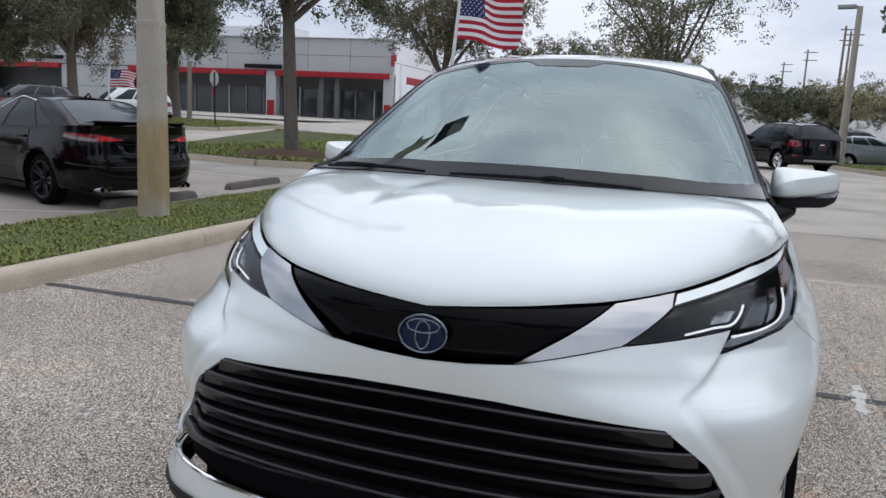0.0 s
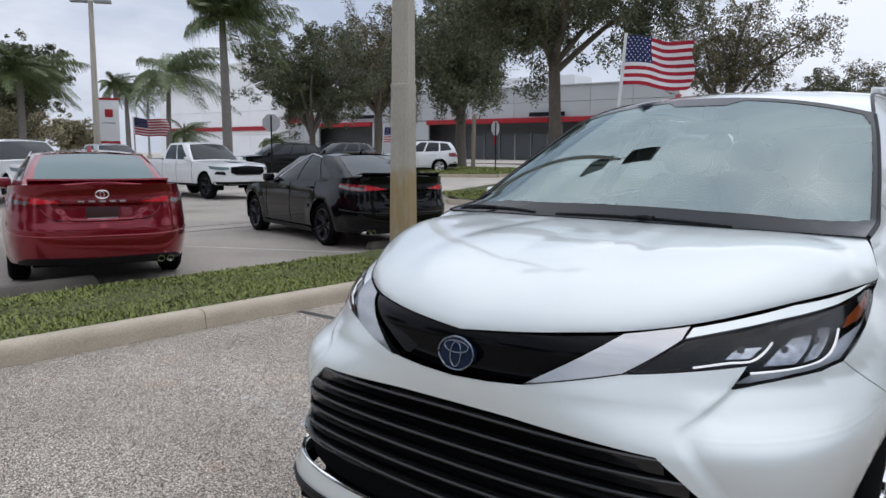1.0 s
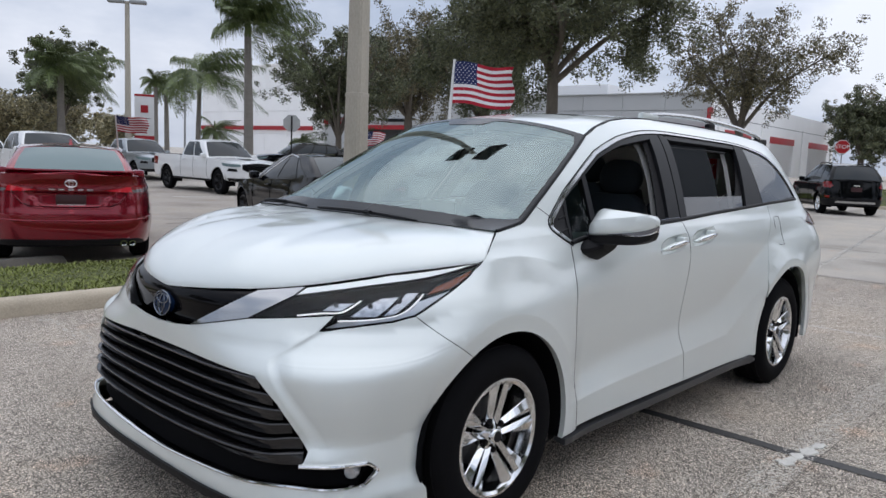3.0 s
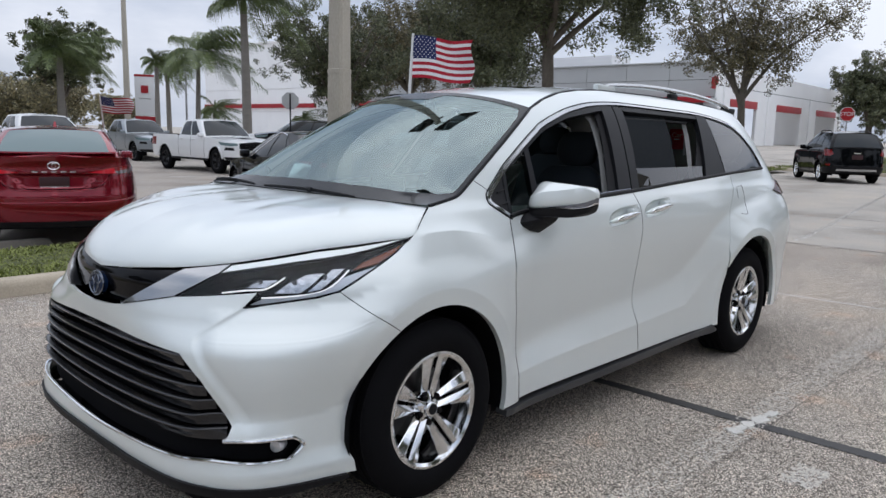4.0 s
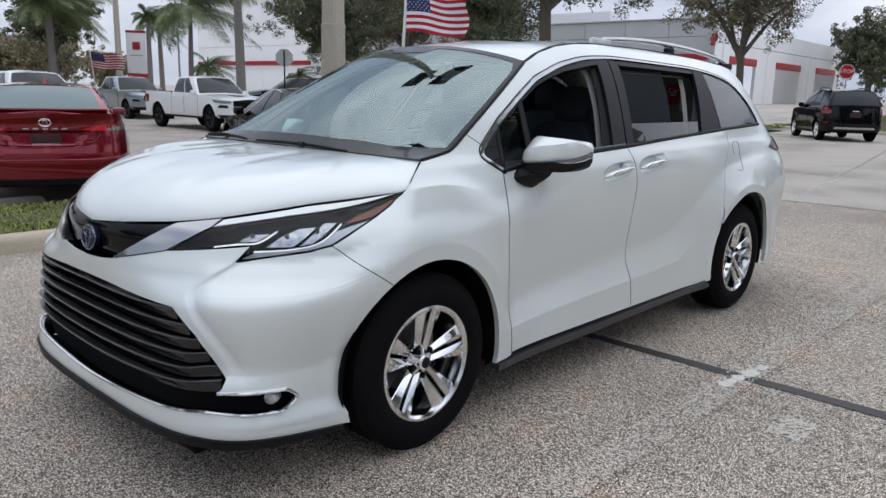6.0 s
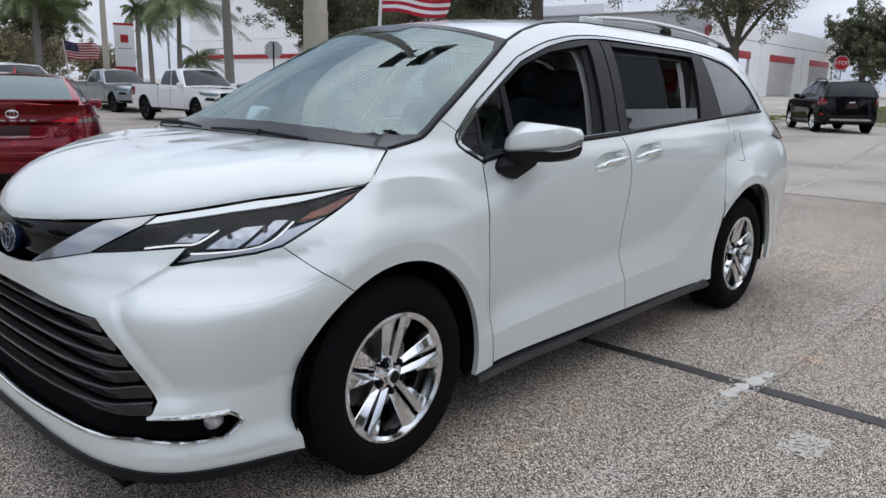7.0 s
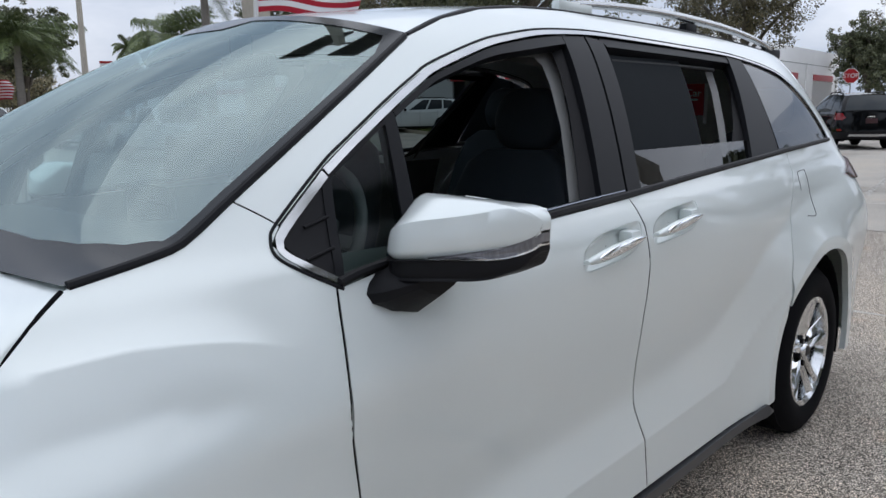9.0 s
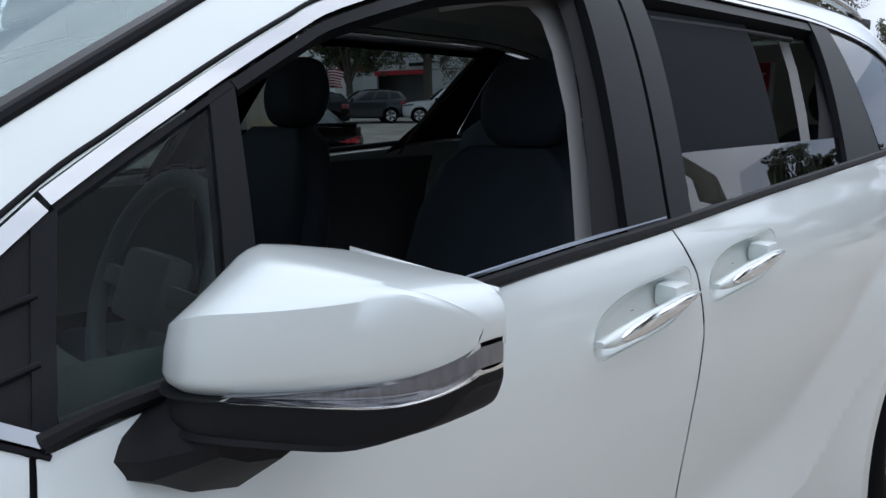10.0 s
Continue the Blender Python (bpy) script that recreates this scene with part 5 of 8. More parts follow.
def vehicle(name, label, category, m, color, spec, glass_back=None, rims=None, group=""):
    """A parked car, facing its own -x, front axle at the origin, on spec's curves."""
    car = thing(name, label, category, m, group)
    fo, wb, ro, W, r = spec["fo"], spec["wb"], spec["ro"], spec["W"] / 2, spec["r"]
    zb, sill = spec["belt"], spec.get("sill", 0.24)
    x1, x2 = 0.05, wb + 0.05
    low = min(sill, 0.22)
    nose = spec.get("nose", curve((low, -fo + 0.06), (0.35, -fo), (0.55, -fo), (0.75, -fo + 0.06), (1.2, -fo + 0.22)))
    end = wb + ro
    tail = spec.get("tail", curve((low, end - 0.10), (0.40, end), (0.75, end), (1.0, end - 0.05), (1.2, end - 0.12)))
    side = spec.get("side", curve((low, 0.93), (0.35, 0.975), (0.6, 1.0), (0.8, 0.99), (1.0, 0.95), (1.25, 0.90)))
    dent = spec.get("dent", lambda y, z: 0.0)
    nf, nr = spec.get("nf", 3.4), spec.get("nr", 3.8)

    def width(x, z):
        y = W * side(z)
        for cx in (0.0, wb):
            y += 0.02 * smooth(r + 0.30, r + 0.06, math.hypot(x - cx, z - r)) * smooth(1.0, 0.7, z)
        return y

    def surf(u, z):
        if u <= 1:
            a = math.radians(90 * max(u, 0.0))
            q = (math.sin(a) ** nf + math.cos(a) ** nf) ** (-1 / nf)
            x = nose(z) + (x1 - nose(z)) * (1 - q * math.cos(a))
            return Vector((x, -q * math.sin(a) * width(x, z), z))
        if u < 2:
            x = x1 + (x2 - x1) * (u - 1)
            return Vector((x, -width(x, z), z))
        a = math.radians(90 * min(max(3 - u, 0.0), 1.0))
        q = (math.sin(a) ** nr + math.cos(a) ** nr) ** (-1 / nr)
        x = tail(z) - (tail(z) - x2) * (1 - q * math.cos(a))
        y = q * math.sin(a) * width(x, z)
        return Vector((x - dent(y, z), -y, z))

    def u_at(x, z):
        lo, hi = 0.0, 3.0
        for _ in range(24):
            mid = (lo + hi) / 2
            lo, hi = (mid, hi) if surf(mid, z).x < x else (lo, mid)
        return lo

    core = Vector((wb / 2, 0, 0.6))
    # body side with its wheel openings, both halves
    bottom = [(0.0, sill)]
    for cx in (0.0, wb):
        bottom += [(u_at(x, max(z, sill)), max(z, sill)) for x, z in arc(cx, r, r + 0.065, 195, -15, 20)]
    bottom += [(2.6, sill + 0.02), (3.0, sill + 0.02)]
    tops = [(3.0 - 3.0 * i / 60) for i in range(61)]
    top = [(u, zb(surf(u, 0.7).x)) for u in tops]
    half = skin("body", surf, bottom + top, color, car, step=spec.get("step", 0.055), depth=0.03, core=core)
    mirrored(half)
    edge = [surf(3.0 * i / 90, zb(surf(3.0 * i / 90, 0.7).x)) for i in range(91)]

    def lid(name, xa, xb, crown, flipped=False):
        rows = []
        for p in edge:
            if xa <= p.x <= xb:
                rows.append([Vector((p.x, p.y * k / 8, p.z + crown * (1 - (k / 8) ** 2) * smooth(0, 0.25, -p.y))) for k in range(-8, 9)])
        return part(name, sheet(geo(), rows), color, car, sharp=60)

    g_ = spec["house"]
    lid("hood", -fo - 1, g_["cowl"] + 0.12, spec.get("crown", 0.05))
    if not spec.get("bed"):
        lid("trunk_lid", g_["deck"] - 0.15, end + 1, 0.03)

    # glasshouse
    cowl, deck, ft, rt = g_["cowl"], g_["deck"], g_["front_top"], g_["rear_top"]
    zr, yr = g_["roof"], g_["half"]
    inset = g_.get("inset", 0.0)

    def base(w):
        a = abs(w)
        if a < 1:
            return Vector((cowl - 0.16 * (1 - a * a), -a * (width(cowl, zb(cowl)) - 0.05), zb(cowl) + 0.03 * (1 - a * a)))
        if a <= 2:
            x = cowl + (deck - cowl) * (a - 1)
            return Vector((x, -(width(x, zb(x)) - 0.035 - inset * smooth(1.15, 1.8, a)), zb(x) - 0.004))
        k = 3 - a
        return Vector((deck + 0.12 * (1 - k * k), -k * (width(deck, zb(deck)) - 0.05 - inset), zb(deck) + 0.02 * (1 - k * k)))

    def head(w):
        a = abs(w)
        if a < 1:
            return Vector((ft - 0.07 * (1 - a * a), -a * yr, zr(ft) + 0.035 * (1 - a * a)))
        if a <= 2:
            x = ft + (rt - ft) * (a - 1)
            return Vector((x, -yr * (1 + 0.05 * math.sin(math.pi * (a - 1))), zr(x)))
        k = 3 - a
        return Vector((rt + 0.06 * (1 - k * k), -k * yr, zr(rt) + 0.03 * (1 - k * k)))

    def house(w, v):
        a, b = base(w), head(w)
        p = a + (b - a) * v
        out = Vector((p.x - (cowl + deck) / 2, p.y * 1.5, 0.3)).normalized()
        p = p + out * 0.03 * math.sin(math.pi * v)
        return p if w >= 0 else Vector((p.x, -p.y, p.z))

    def hind(a, v):
        p = house(3 - abs(a), v)
        return p if a >= 0 else Vector((p.x, -p.y, p.z))

    ws = [-3 + 6 * i / 96 for i in range(97)]
    part("glasshouse", sheet(geo(), [[house(w, v / 6) for v in range(7)] for w in ws]), color, car, sharp=60)
    cap = []
    for i in range(13):
        x = ft + (rt - ft) * i / 12
        y = yr * (1 + 0.05 * math.sin(math.pi * i / 12))
        bow = 0.07 * (1 - i / 6) if i < 2 else (-0.06 * (i / 6 - 1) if i > 10 else 0)
        cap.append([Vector((x - (0.07 if i == 0 else (-0.06 if i == 12 else 0)) * (1 - (k / 8) ** 2), -y * k / 8, zr(x) + 0.045 * (1 - (k / 8) ** 2))) for k in range(-8, 9)])
    part("roof", sheet(geo(), cap), color, car, sharp=60)
    skin("windshield", house, [(-0.95, 0.05), (0.95, 0.05), (0.93, 0.95), (-0.93, 0.95)], GLASS_DARK, car, step=0.12, lift=0.006, depth=0.006, core=core)
    gl = glass_back or GLASS_DARK
    skin("rear_window", hind, [(-0.88, 0.04), (0.88, 0.04), (0.87, 0.93), (0.74, 0.95), (-0.74, 0.95), (-0.87, 0.93)] if glass_back else [(-0.92, 0.06), (0.92, 0.06), (0.86, 0.93), (-0.86, 0.93)], gl, car, step=0.12, lift=0.006, depth=0.006, core=core)
    for s in (1, -1):
        f = (lambda w, v, s=s: house(s * w, v))
        for loop in g_["windows"]:
            skin("side_window", f, [(1 + a, b) for a, b in loop], GLASS_DARK, car, step=0.08, lift=0.006, depth=0.006, core=core)
        if g_.get("trim"):
            outline = [(1 + a, b) for a, b in g_["trim"]]
            strip("window_trim", outline, 0.009, CHROME, car, lift=0.008, surface=f)
        # door joints, handles, mirror
        for xd in g_["doors"]:
            z0, z1 = sill + 0.06, zb(xd) - 0.01
            pts = [surf(u_at(xd + 0.04 * smooth(0.3, 0.9, z) * 0, z), z) for z in (z0 + (z1 - z0) * i / 8 for i in range(9))]
            part("door_joint", rod(geo(), [Vector((p.x, p.y * s + (-0.001 * s), p.z)) for p in pts], 0.005, 6), DARK, car)
        for xh in g_["handles"]:
            p = surf(u_at(xh, zb(xh) - 0.10), zb(xh) - 0.10)
            part("door_handle", box(geo(), (p.x, s * (p.y - 0.015), p.z), (0.20, 0.035, 0.032), bevel=0.012), color, car)
        p = base(1.06)
        part("door_mirror", box(geo(), (p.x + 0.02, s * (p.y - 0.09), p.z + 0.07), (0.13, 0.19, 0.14), bevel=0.05), spec.get("mirror", color), car)
        sk = geo()
        sheet(sk, [[Vector((x, s * (surf(u_at(x, z + 0.10), z + 0.10).y + 0.01), z)) for z in (sill - 0.06, sill + 0.01)] for x in (r + 0.08 + (wb - 2 * r - 0.16) * i / 6 for i in range(7))])
        part("side_sill", sk, MATT_BLACK, car)
    for (u0, u1, z0, z1, mt, nm, lf) in spec.get("patches", ()):
        for s in (1, -1):
            f = (lambda u, z, s=s: Vector((surf(u, z).x, s * surf(u, z).y, z)))
            skin(nm, f, [(u0, z0), (u1, z0 + 0.02), (u1, z1), (u0, z1 - 0.01)], mt, car, step=0.03, lift=lf, depth=0.02, core=core)
    for nm, mt, loop, lf in spec.get("shapes", ()):
        for s in (1, -1):
            f = (lambda u, z, s=s: Vector((surf(u, z).x, s * surf(u, z).y, z)))
            skin(nm, f, loop, mt, car, step=0.035, lift=lf, depth=0.02, core=core)
    under = geo()
    box(under, (wb / 2, 0, sill + 0.02), (wb + fo + ro - 0.5, W * 1.45, 0.10))
    box(under, (wb / 2, 0, sill + 0.22), (wb + fo + ro - 0.35, W * 1.1, 0.40))
    part("underbody", under, DARK, car)
    for cx in (0.0, wb):
        for s in (1, -1):
            hs = geo()
            sheet(hs, [[Vector((cx + (r + 0.068) * math.cos(radians(-15 + 210 * i / 14)), -s * y, r + (r + 0.068) * math.sin(radians(-15 + 210 * i / 14)))) for y in (W * 0.62, W * 0.97)] for i in range(15)])
            part("wheel_house", hs, DARK, car)
            wheel(car, cx, -s * (W * 1.0 - 0.125), s, radius=r, width=0.22, rim_r=r * spec.get("rim", 0.66), rim_mat=rims or RIM, turn=33 * cx, seg=28)
    return car, surf, house, hind


def bars(parent, m, width, n=9, h=0.012, material=BAR):
    """A row of plain bars where small lettering stands."""
    g = geo()
    for i in range(n):
        w = width / n
        box(g, (0, -width / 2 + w * (i + 0.5), 0), (0.004, w * 0.62, h), m)
    return tagged(part("lettering", g, material, parent, "row of plain pale bars"), kind="stuff")


TIP_RED = mat("clear red lamp tip", (0.62, 0.016, 0.03), rough=0.1, coat=1.0)
LAMP_SMOKE = mat("smoked clear lamp part", (0.20, 0.16, 0.165), rough=0.12, metal=0.5, coat=1.0, vary=0.4, scale=25)
RED_PAINT = paint("dark red metallic paint", (0.22, 0.0018, 0.013), 0.60, 0.22, 0.9)
BLACK_PAINT = mat("black car paint", (0.0025, 0.003, 0.004), rough=0.05, spec=0.36, vary=0.04, scale=3)
WHITE_PAINT = paint("white car paint", (0.78, 0.79, 0.79), 0.0, 0.3)
SILVER_PAINT = paint("grey silver paint", (0.30, 0.33, 0.35), 0.6, 0.3)

SEDAN = dict(rim=0.72, step=0.034, fo=0.95, wb=2.825, ro=1.10, W=1.84, r=0.335, sill=0.25, nf=3.0, nr=3.6,
             belt=curve((-1.0, 0.66), (-0.7, 0.76), (0.0, 0.87), (0.6, 0.935), (1.5, 0.965), (2.5, 1.00), (3.2, 1.055), (3.7, 1.085), (3.95, 1.09)),
             tail=curve((0.22, 3.80), (0.34, 3.90), (0.52, 3.945), (0.640, 3.945), (0.672, 3.900), (0.80, 3.880), (0.95, 3.868), (1.03, 3.885), (1.09, 3.915)),
             dent=lambda y, z: 0.040 * smooth(0.705, 0.730, z) * smooth(0.885, 0.860, z) * smooth(0.46, 0.42, abs(y) + (0.88 - z) * 0.75),
             house=dict(inset=0.10, cowl=0.62, deck=3.30, front_top=1.38, rear_top=2.62, half=0.58, roof=curve((1.3, 1.365), (1.8, 1.40), (2.2, 1.405), (2.7, 1.375)), doors=(0.62, 1.62, 2.55), handles=(1.45, 2.38),
                        windows=([(0.12, 0.07), (0.40, 0.07), (0.43, 0.90), (0.34, 0.90)], [(0.43, 0.07), (0.70, 0.07), (0.70, 0.90), (0.46, 0.90)], [(0.72, 0.07), (0.85, 0.10), (0.74, 0.82), (0.72, 0.88)]),
                        trim=[(0.10, 0.04), (0.36, 0.95), (0.60, 0.96), (0.73, 0.88)]))


def sedan(label, m, color, rims, dark):
    lamp = RED_LENS
    spec = dict(SEDAN, shapes=(("tail_lamp", lamp, [(2.28, 0.925), (2.42, 0.885), (2.55, 0.875), (2.75, 0.900), (2.755, 0.912), (2.60, 0.965), (2.30, 0.985)], 0.010),
                               ("lamp_clear", LAMP_SMOKE, [(2.29, 0.930), (2.42, 0.893), (2.545, 0.883), (2.57, 0.915), (2.42, 0.935), (2.30, 0.965)], 0.014),
                               ("lamp_tip", TIP_RED, [(2.56, 0.890), (2.66, 0.893), (2.74, 0.904), (2.60, 0.950), (2.565, 0.952)], 0.014), ("bumper_insert", MATT_BLACK, [(2.42, 0.262), (3.0, 0.262), (3.0, 0.330), (2.62, 0.335), (2.50, 0.325), (2.42, 0.29)], 0.008),
                               ("headlamp", GLASS_DARK, [(0.42, 0.68), (0.85, 0.76), (0.72, 0.70), (0.45, 0.62)], 0.004)))
    car, surf, house, hind = vehicle("sedan", label, "car", m, color, spec, GLASS_SMOKE if dark else GLASS_PALE, rims)
    # lid groove, spoiler, badge, plate recess, exhausts, aerial
    end = surf(3.0, 0.90).x
    groove = [(2.60, 0.88), (2.66, 0.76), (2.72, 0.72), (3.0, 0.71)]
    for s in (1, -1):
        f = (lambda u, z, s=s: Vector((surf(u, z).x, s * surf(u, z).y, z)))
        strip("lid_joint", groove, 0.006, DARK, car, surface=f, lift=0.0, smoothed=False)
        strip("lid_ledge", [(2.62, 0.845), (2.68, 0.745), (2.75, 0.700), (3.0, 0.692)], 0.009, color, car, surface=f, lift=-0.004)
        strip("bumper_ledge", [(2.30, 0.60), (2.60, 0.56), (3.0, 0.555)], 0.014, color, car, surface=f, lift=-0.006)
        strip("bumper_joint", [(2.30, 0.88), (2.33, 0.66), (2.10, 0.60)], 0.004, DARK, car, surface=f, smoothed=False)
        for k in (0, 1) if dark or s < 0 else ():
            t = geo()
            p = surf(2.54, 0.30)
            turned(t, [(0.030, -0.06), (0.036, -0.06), (0.040, -0.02), (0.040, 0.10), (0.030, 0.10)], 18, Matrix.Translation((p.x + 0.03, s * (p.y + 0.02 + 0.095 * k), 0.275)) @ pose(0, 0, 0, 0, 0, 90))
            part("exhaust_tip", t, CHROME, car, "chrome exhaust tip")
    sp = geo()
    sheet(sp, [[Vector((end + dx - 0.16 * abs(k / 8) ** 3, -0.68 * k / 8, 1.110 + dz)) for k in range(-8, 9)] for dx, dz in ((-0.22, 0.0), (-0.06, 0.022), (0.03, 0.038), (0.035, 0.022), (-0.03, -0.02))])
    part("spoiler", sp, GLOSS_BLACK if dark else color, car, "lip spoiler")
    ring = [Vector((end + 0.014, 0.062 * math.cos(a), 0.985 + 0.043 * math.sin(a))) for a in (2 * math.pi * i / 28 for i in range(29))]
    part("badge", rod(geo(), ring, 0.0055, 6, ends=False), CHROME, car, "oval chrome badge ring")
    ring = [Vector((end + 0.014, 0.020 * math.cos(a), 0.982 + 0.034 * math.sin(a))) for a in (2 * math.pi * i / 20 for i in range(21))]
    part("badge_ring", rod(geo(), ring, 0.004, 6, ends=False), CHROME, car)
    bars(car, Matrix.Translation((end + 0.006, 0, 0.915)), 0.50, 5, 0.018, SATIN_METAL if not dark else SATIN_BLACK)
    # no number plate: a dark red insert box stands for the recess's shade
    part("plate", box(geo(), (surf(3.0, 0.80).x + 0.004, 0, 0.795), (0.02, 0.32, 0.12), bevel=0.006), PLATE_SHADE, car, "plate insert with the recess's shade in its dark red")
    bars(car, Matrix.Translation((surf(3.0, 0.80).x + 0.017, 0, 0.735)), 0.30, 12, 0.016)
    part("aerial", sheet(geo(), [[(2.42, -0.02, 1.435), (2.42, 0.02, 1.435)], [(2.52, -0.012, 1.50), (2.52, 0.012, 1.50)], [(2.57, -0.02, 1.43), (2.57, 0.02, 1.43)]]), color, car)
    return car


def along_lot(x, y, heading):
    """A place on the lot for a car whose nose points to heading (degrees from +x)."""
    return pose(x, y, 0, 0, 0, heading + 180)


PICKUP = dict(fo=0.92, wb=3.45, ro=1.20, W=1.90, r=0.408, sill=0.46, nf=4.2, nr=7.0, bed=True, rim=0.62, crown=0.04,
              side=curve((0.40, 0.94), (0.6, 0.985), (0.85, 1.0), (1.05, 0.985), (1.25, 0.95)),
              nose=curve((0.40, -0.84), (0.60, -0.92), (0.9, -0.92), (1.05, -0.86), (1.2, -0.74)),
              tail=curve((0.4, 4.62), (0.6, 4.65), (1.25, 4.65)),
              belt=curve((-1.0, 1.00), (-0.6, 1.07), (0.0, 1.12), (0.7, 1.16), (2.5, 1.19), (2.62, 1.22), (4.7, 1.22)),
              house=dict(cowl=0.78, deck=2.48, front_top=1.36, rear_top=2.40, half=0.64, roof=curve((1.3, 1.69), (1.7, 1.73), (2.4, 1.715)), doors=(0.72, 1.62, 2.46), handles=(1.45, 2.28),
                         windows=([(0.10, 0.07), (0.48, 0.07), (0.48, 0.90), (0.28, 0.90)], [(0.52, 0.07), (0.93, 0.07), (0.92, 0.90), (0.52, 0.90)])))


def pickup(label, m, color, rims):
    spec = dict(PICKUP, shapes=(("headlamp", GLASS_PALE, [(0.40, 0.985), (0.62, 1.005), (0.84, 1.03), (0.76, 0.93), (0.50, 0.90), (0.40, 0.92)], 0.010), ("bumper", color, [(0.0, 0.56), (0.60, 0.56), (0.68, 0.62), (0.62, 0.72), (0.40, 0.74), (0.0, 0.73)], 0.035),
                                ("valance", MATT_BLACK, [(0.0, 0.47), (0.62, 0.47), (0.66, 0.55), (0.0, 0.55)], 0.012), ("grille", GLOSS_BLACK, [(0.0, 0.76), (0.28, 0.76), (0.37, 0.83), (0.37, 0.99), (0.0, 1.03)], 0.014),
                                ("fog_recess", MATT_BLACK, [(0.45, 0.76), (0.66, 0.77), (0.62, 0.86), (0.47, 0.85)], 0.008), ("wheel_flare", color, [(u, z) for u, z in ((0.72, 0.50), (0.76, 0.70), (0.83, 0.83), (0.93, 0.90), (0.93, 0.93), (0.80, 0.87), (0.72, 0.72), (0.69, 0.50))], 0.022),
                                ("tail_lamp", RED_LENS, [(2.30, 0.85), (2.52, 0.85), (2.52, 1.12), (2.30, 1.12)], 0.008)))
    car, surf, house, hind = vehicle("pickup_truck", label, "pickup truck", m, color, spec, GLASS_DARK, rims, group="trucks on the lot")
    bed = geo()
    for s in (1, -1):
        sheet(bed, [[(x, s * 0.88, 1.225), (x, s * 0.76, 1.225), (x, s * 0.74, 0.80)] for x in (2.56, 4.63)])
    sheet(bed, [[(2.56, y, 1.225), (2.60, y, 1.225), (2.61, y, 0.80), (4.56, y, 0.80), (4.58, y, 1.225), (4.63, y, 1.225)] for y in (-0.76, 0.76)])
    part("bed", bed, MATT_BLACK, car, "black lined truck bed")
    g = geo()
    box(g, (-0.20, 0, 1.185), (0.50, 0.55, 0.05), bevel=0.02)
    part("hood_scoop", g, color, car)
    for k in range(4):
        part("grille_bar", box(geo(), (-0.945, 0, 0.775 + 0.06 * k), (0.03, 0.85, 0.018), bevel=0.005), MATT_BLACK, car)
    return car


def suv_spec(L, W, H, wb, r, fo):
    ro = L - wb - fo
    e = wb + ro
    return dict(fo=fo, wb=wb, ro=ro, W=W, r=r, sill=0.30, nf=3.2, nr=4.6, mirror=GLOSS_BLACK,
                side=curve((0.28, 0.94), (0.45, 0.985), (0.7, 1.0), (0.95, 0.985), (1.2, 0.92)),
                belt=curve((-1.0, 0.80), (-0.6, 0.92), (0.0, 1.0), (0.6, 1.04), (2.0, 1.09), (e - 0.6, 1.12), (e, 1.10)),
                nose=curve((0.28, -fo + 0.08), (0.5, -fo), (0.8, -fo + 0.03), (1.1, -fo + 0.2)),
                tail=curve((0.28, e - 0.08), (0.5, e), (0.8, e - 0.02), (1.1, e - 0.06)),
                house=dict(cowl=0.62, deck=e - 0.16, front_top=1.30, rear_top=e - 0.42, half=0.60, roof=curve((1.2, H - 0.09), (1.8, H - 0.05), (e - 1.0, H - 0.06), (e - 0.3, H - 0.12)), doors=(0.6, 1.55, 2.45), handles=(1.4, 2.3),
                           windows=([(0.12, 0.07), (0.40, 0.07), (0.40, 0.90), (0.24, 0.90)], [(0.43, 0.07), (0.68, 0.07), (0.68, 0.90), (0.43, 0.90)], [(0.71, 0.08), (0.92, 0.20), (0.90, 0.86), (0.71, 0.90)])),
                shapes=(("tail_lamp", RED_LENS, [(2.26, 0.88), (2.50, 0.86), (2.56, 0.92), (2.50, 1.06), (2.28, 1.06)], 0.012), ("lower_trim", MATT_BLACK, [(2.2, 0.33), (3.0, 0.33), (3.0, 0.52), (2.3, 0.52)], 0.012),
                        ("skid_plate", SATIN_METAL, [(2.60, 0.40), (3.0, 0.39), (3.0, 0.46), (2.62, 0.46)], 0.022), ("reflector", RED_LENS, [(2.40, 0.55), (2.50, 0.55), (2.50, 0.61), (2.40, 0.61)], 0.014),
                        ("headlamp", GLASS_PALE, [(0.45, 0.86), (0.82, 0.92), (0.75, 0.82), (0.48, 0.78)], 0.006)))


def suv(label, m, color, L=4.26, W=1.78, H=1.66, wb=2.555, r=0.335, fo=0.86, rims=None, group="", tails=True):
    spec = suv_spec(L, W, H, wb, r, fo)
    car, surf, house, hind = vehicle("suv", label, "suv", m, color, spec, GLASS_DARK, rims, group)
    e = wb + L - wb - fo
    part("plate", box(geo(), (surf(3.0, 0.85).x + 0.004, 0, 0.83), (0.02, 0.32, 0.14), bevel=0.006), PLATE_SHADE, car, "dark number plate recess")
    bars(car, Matrix.Translation((surf(3.0, 0.95).x + 0.008, 0, 0.95)), 0.30, 1, 0.03, CHROME)
    for s in (1, -1):
        part("roof_rail", rod(geo(), [(1.5, s * 0.57, H - 0.045), (1.7, s * 0.575, H + 0.01), (e - 1.0, s * 0.575, H), (e - 0.75, s * 0.57, H - 0.06)], 0.018, 8), SATIN_BLACK, car)
    return car
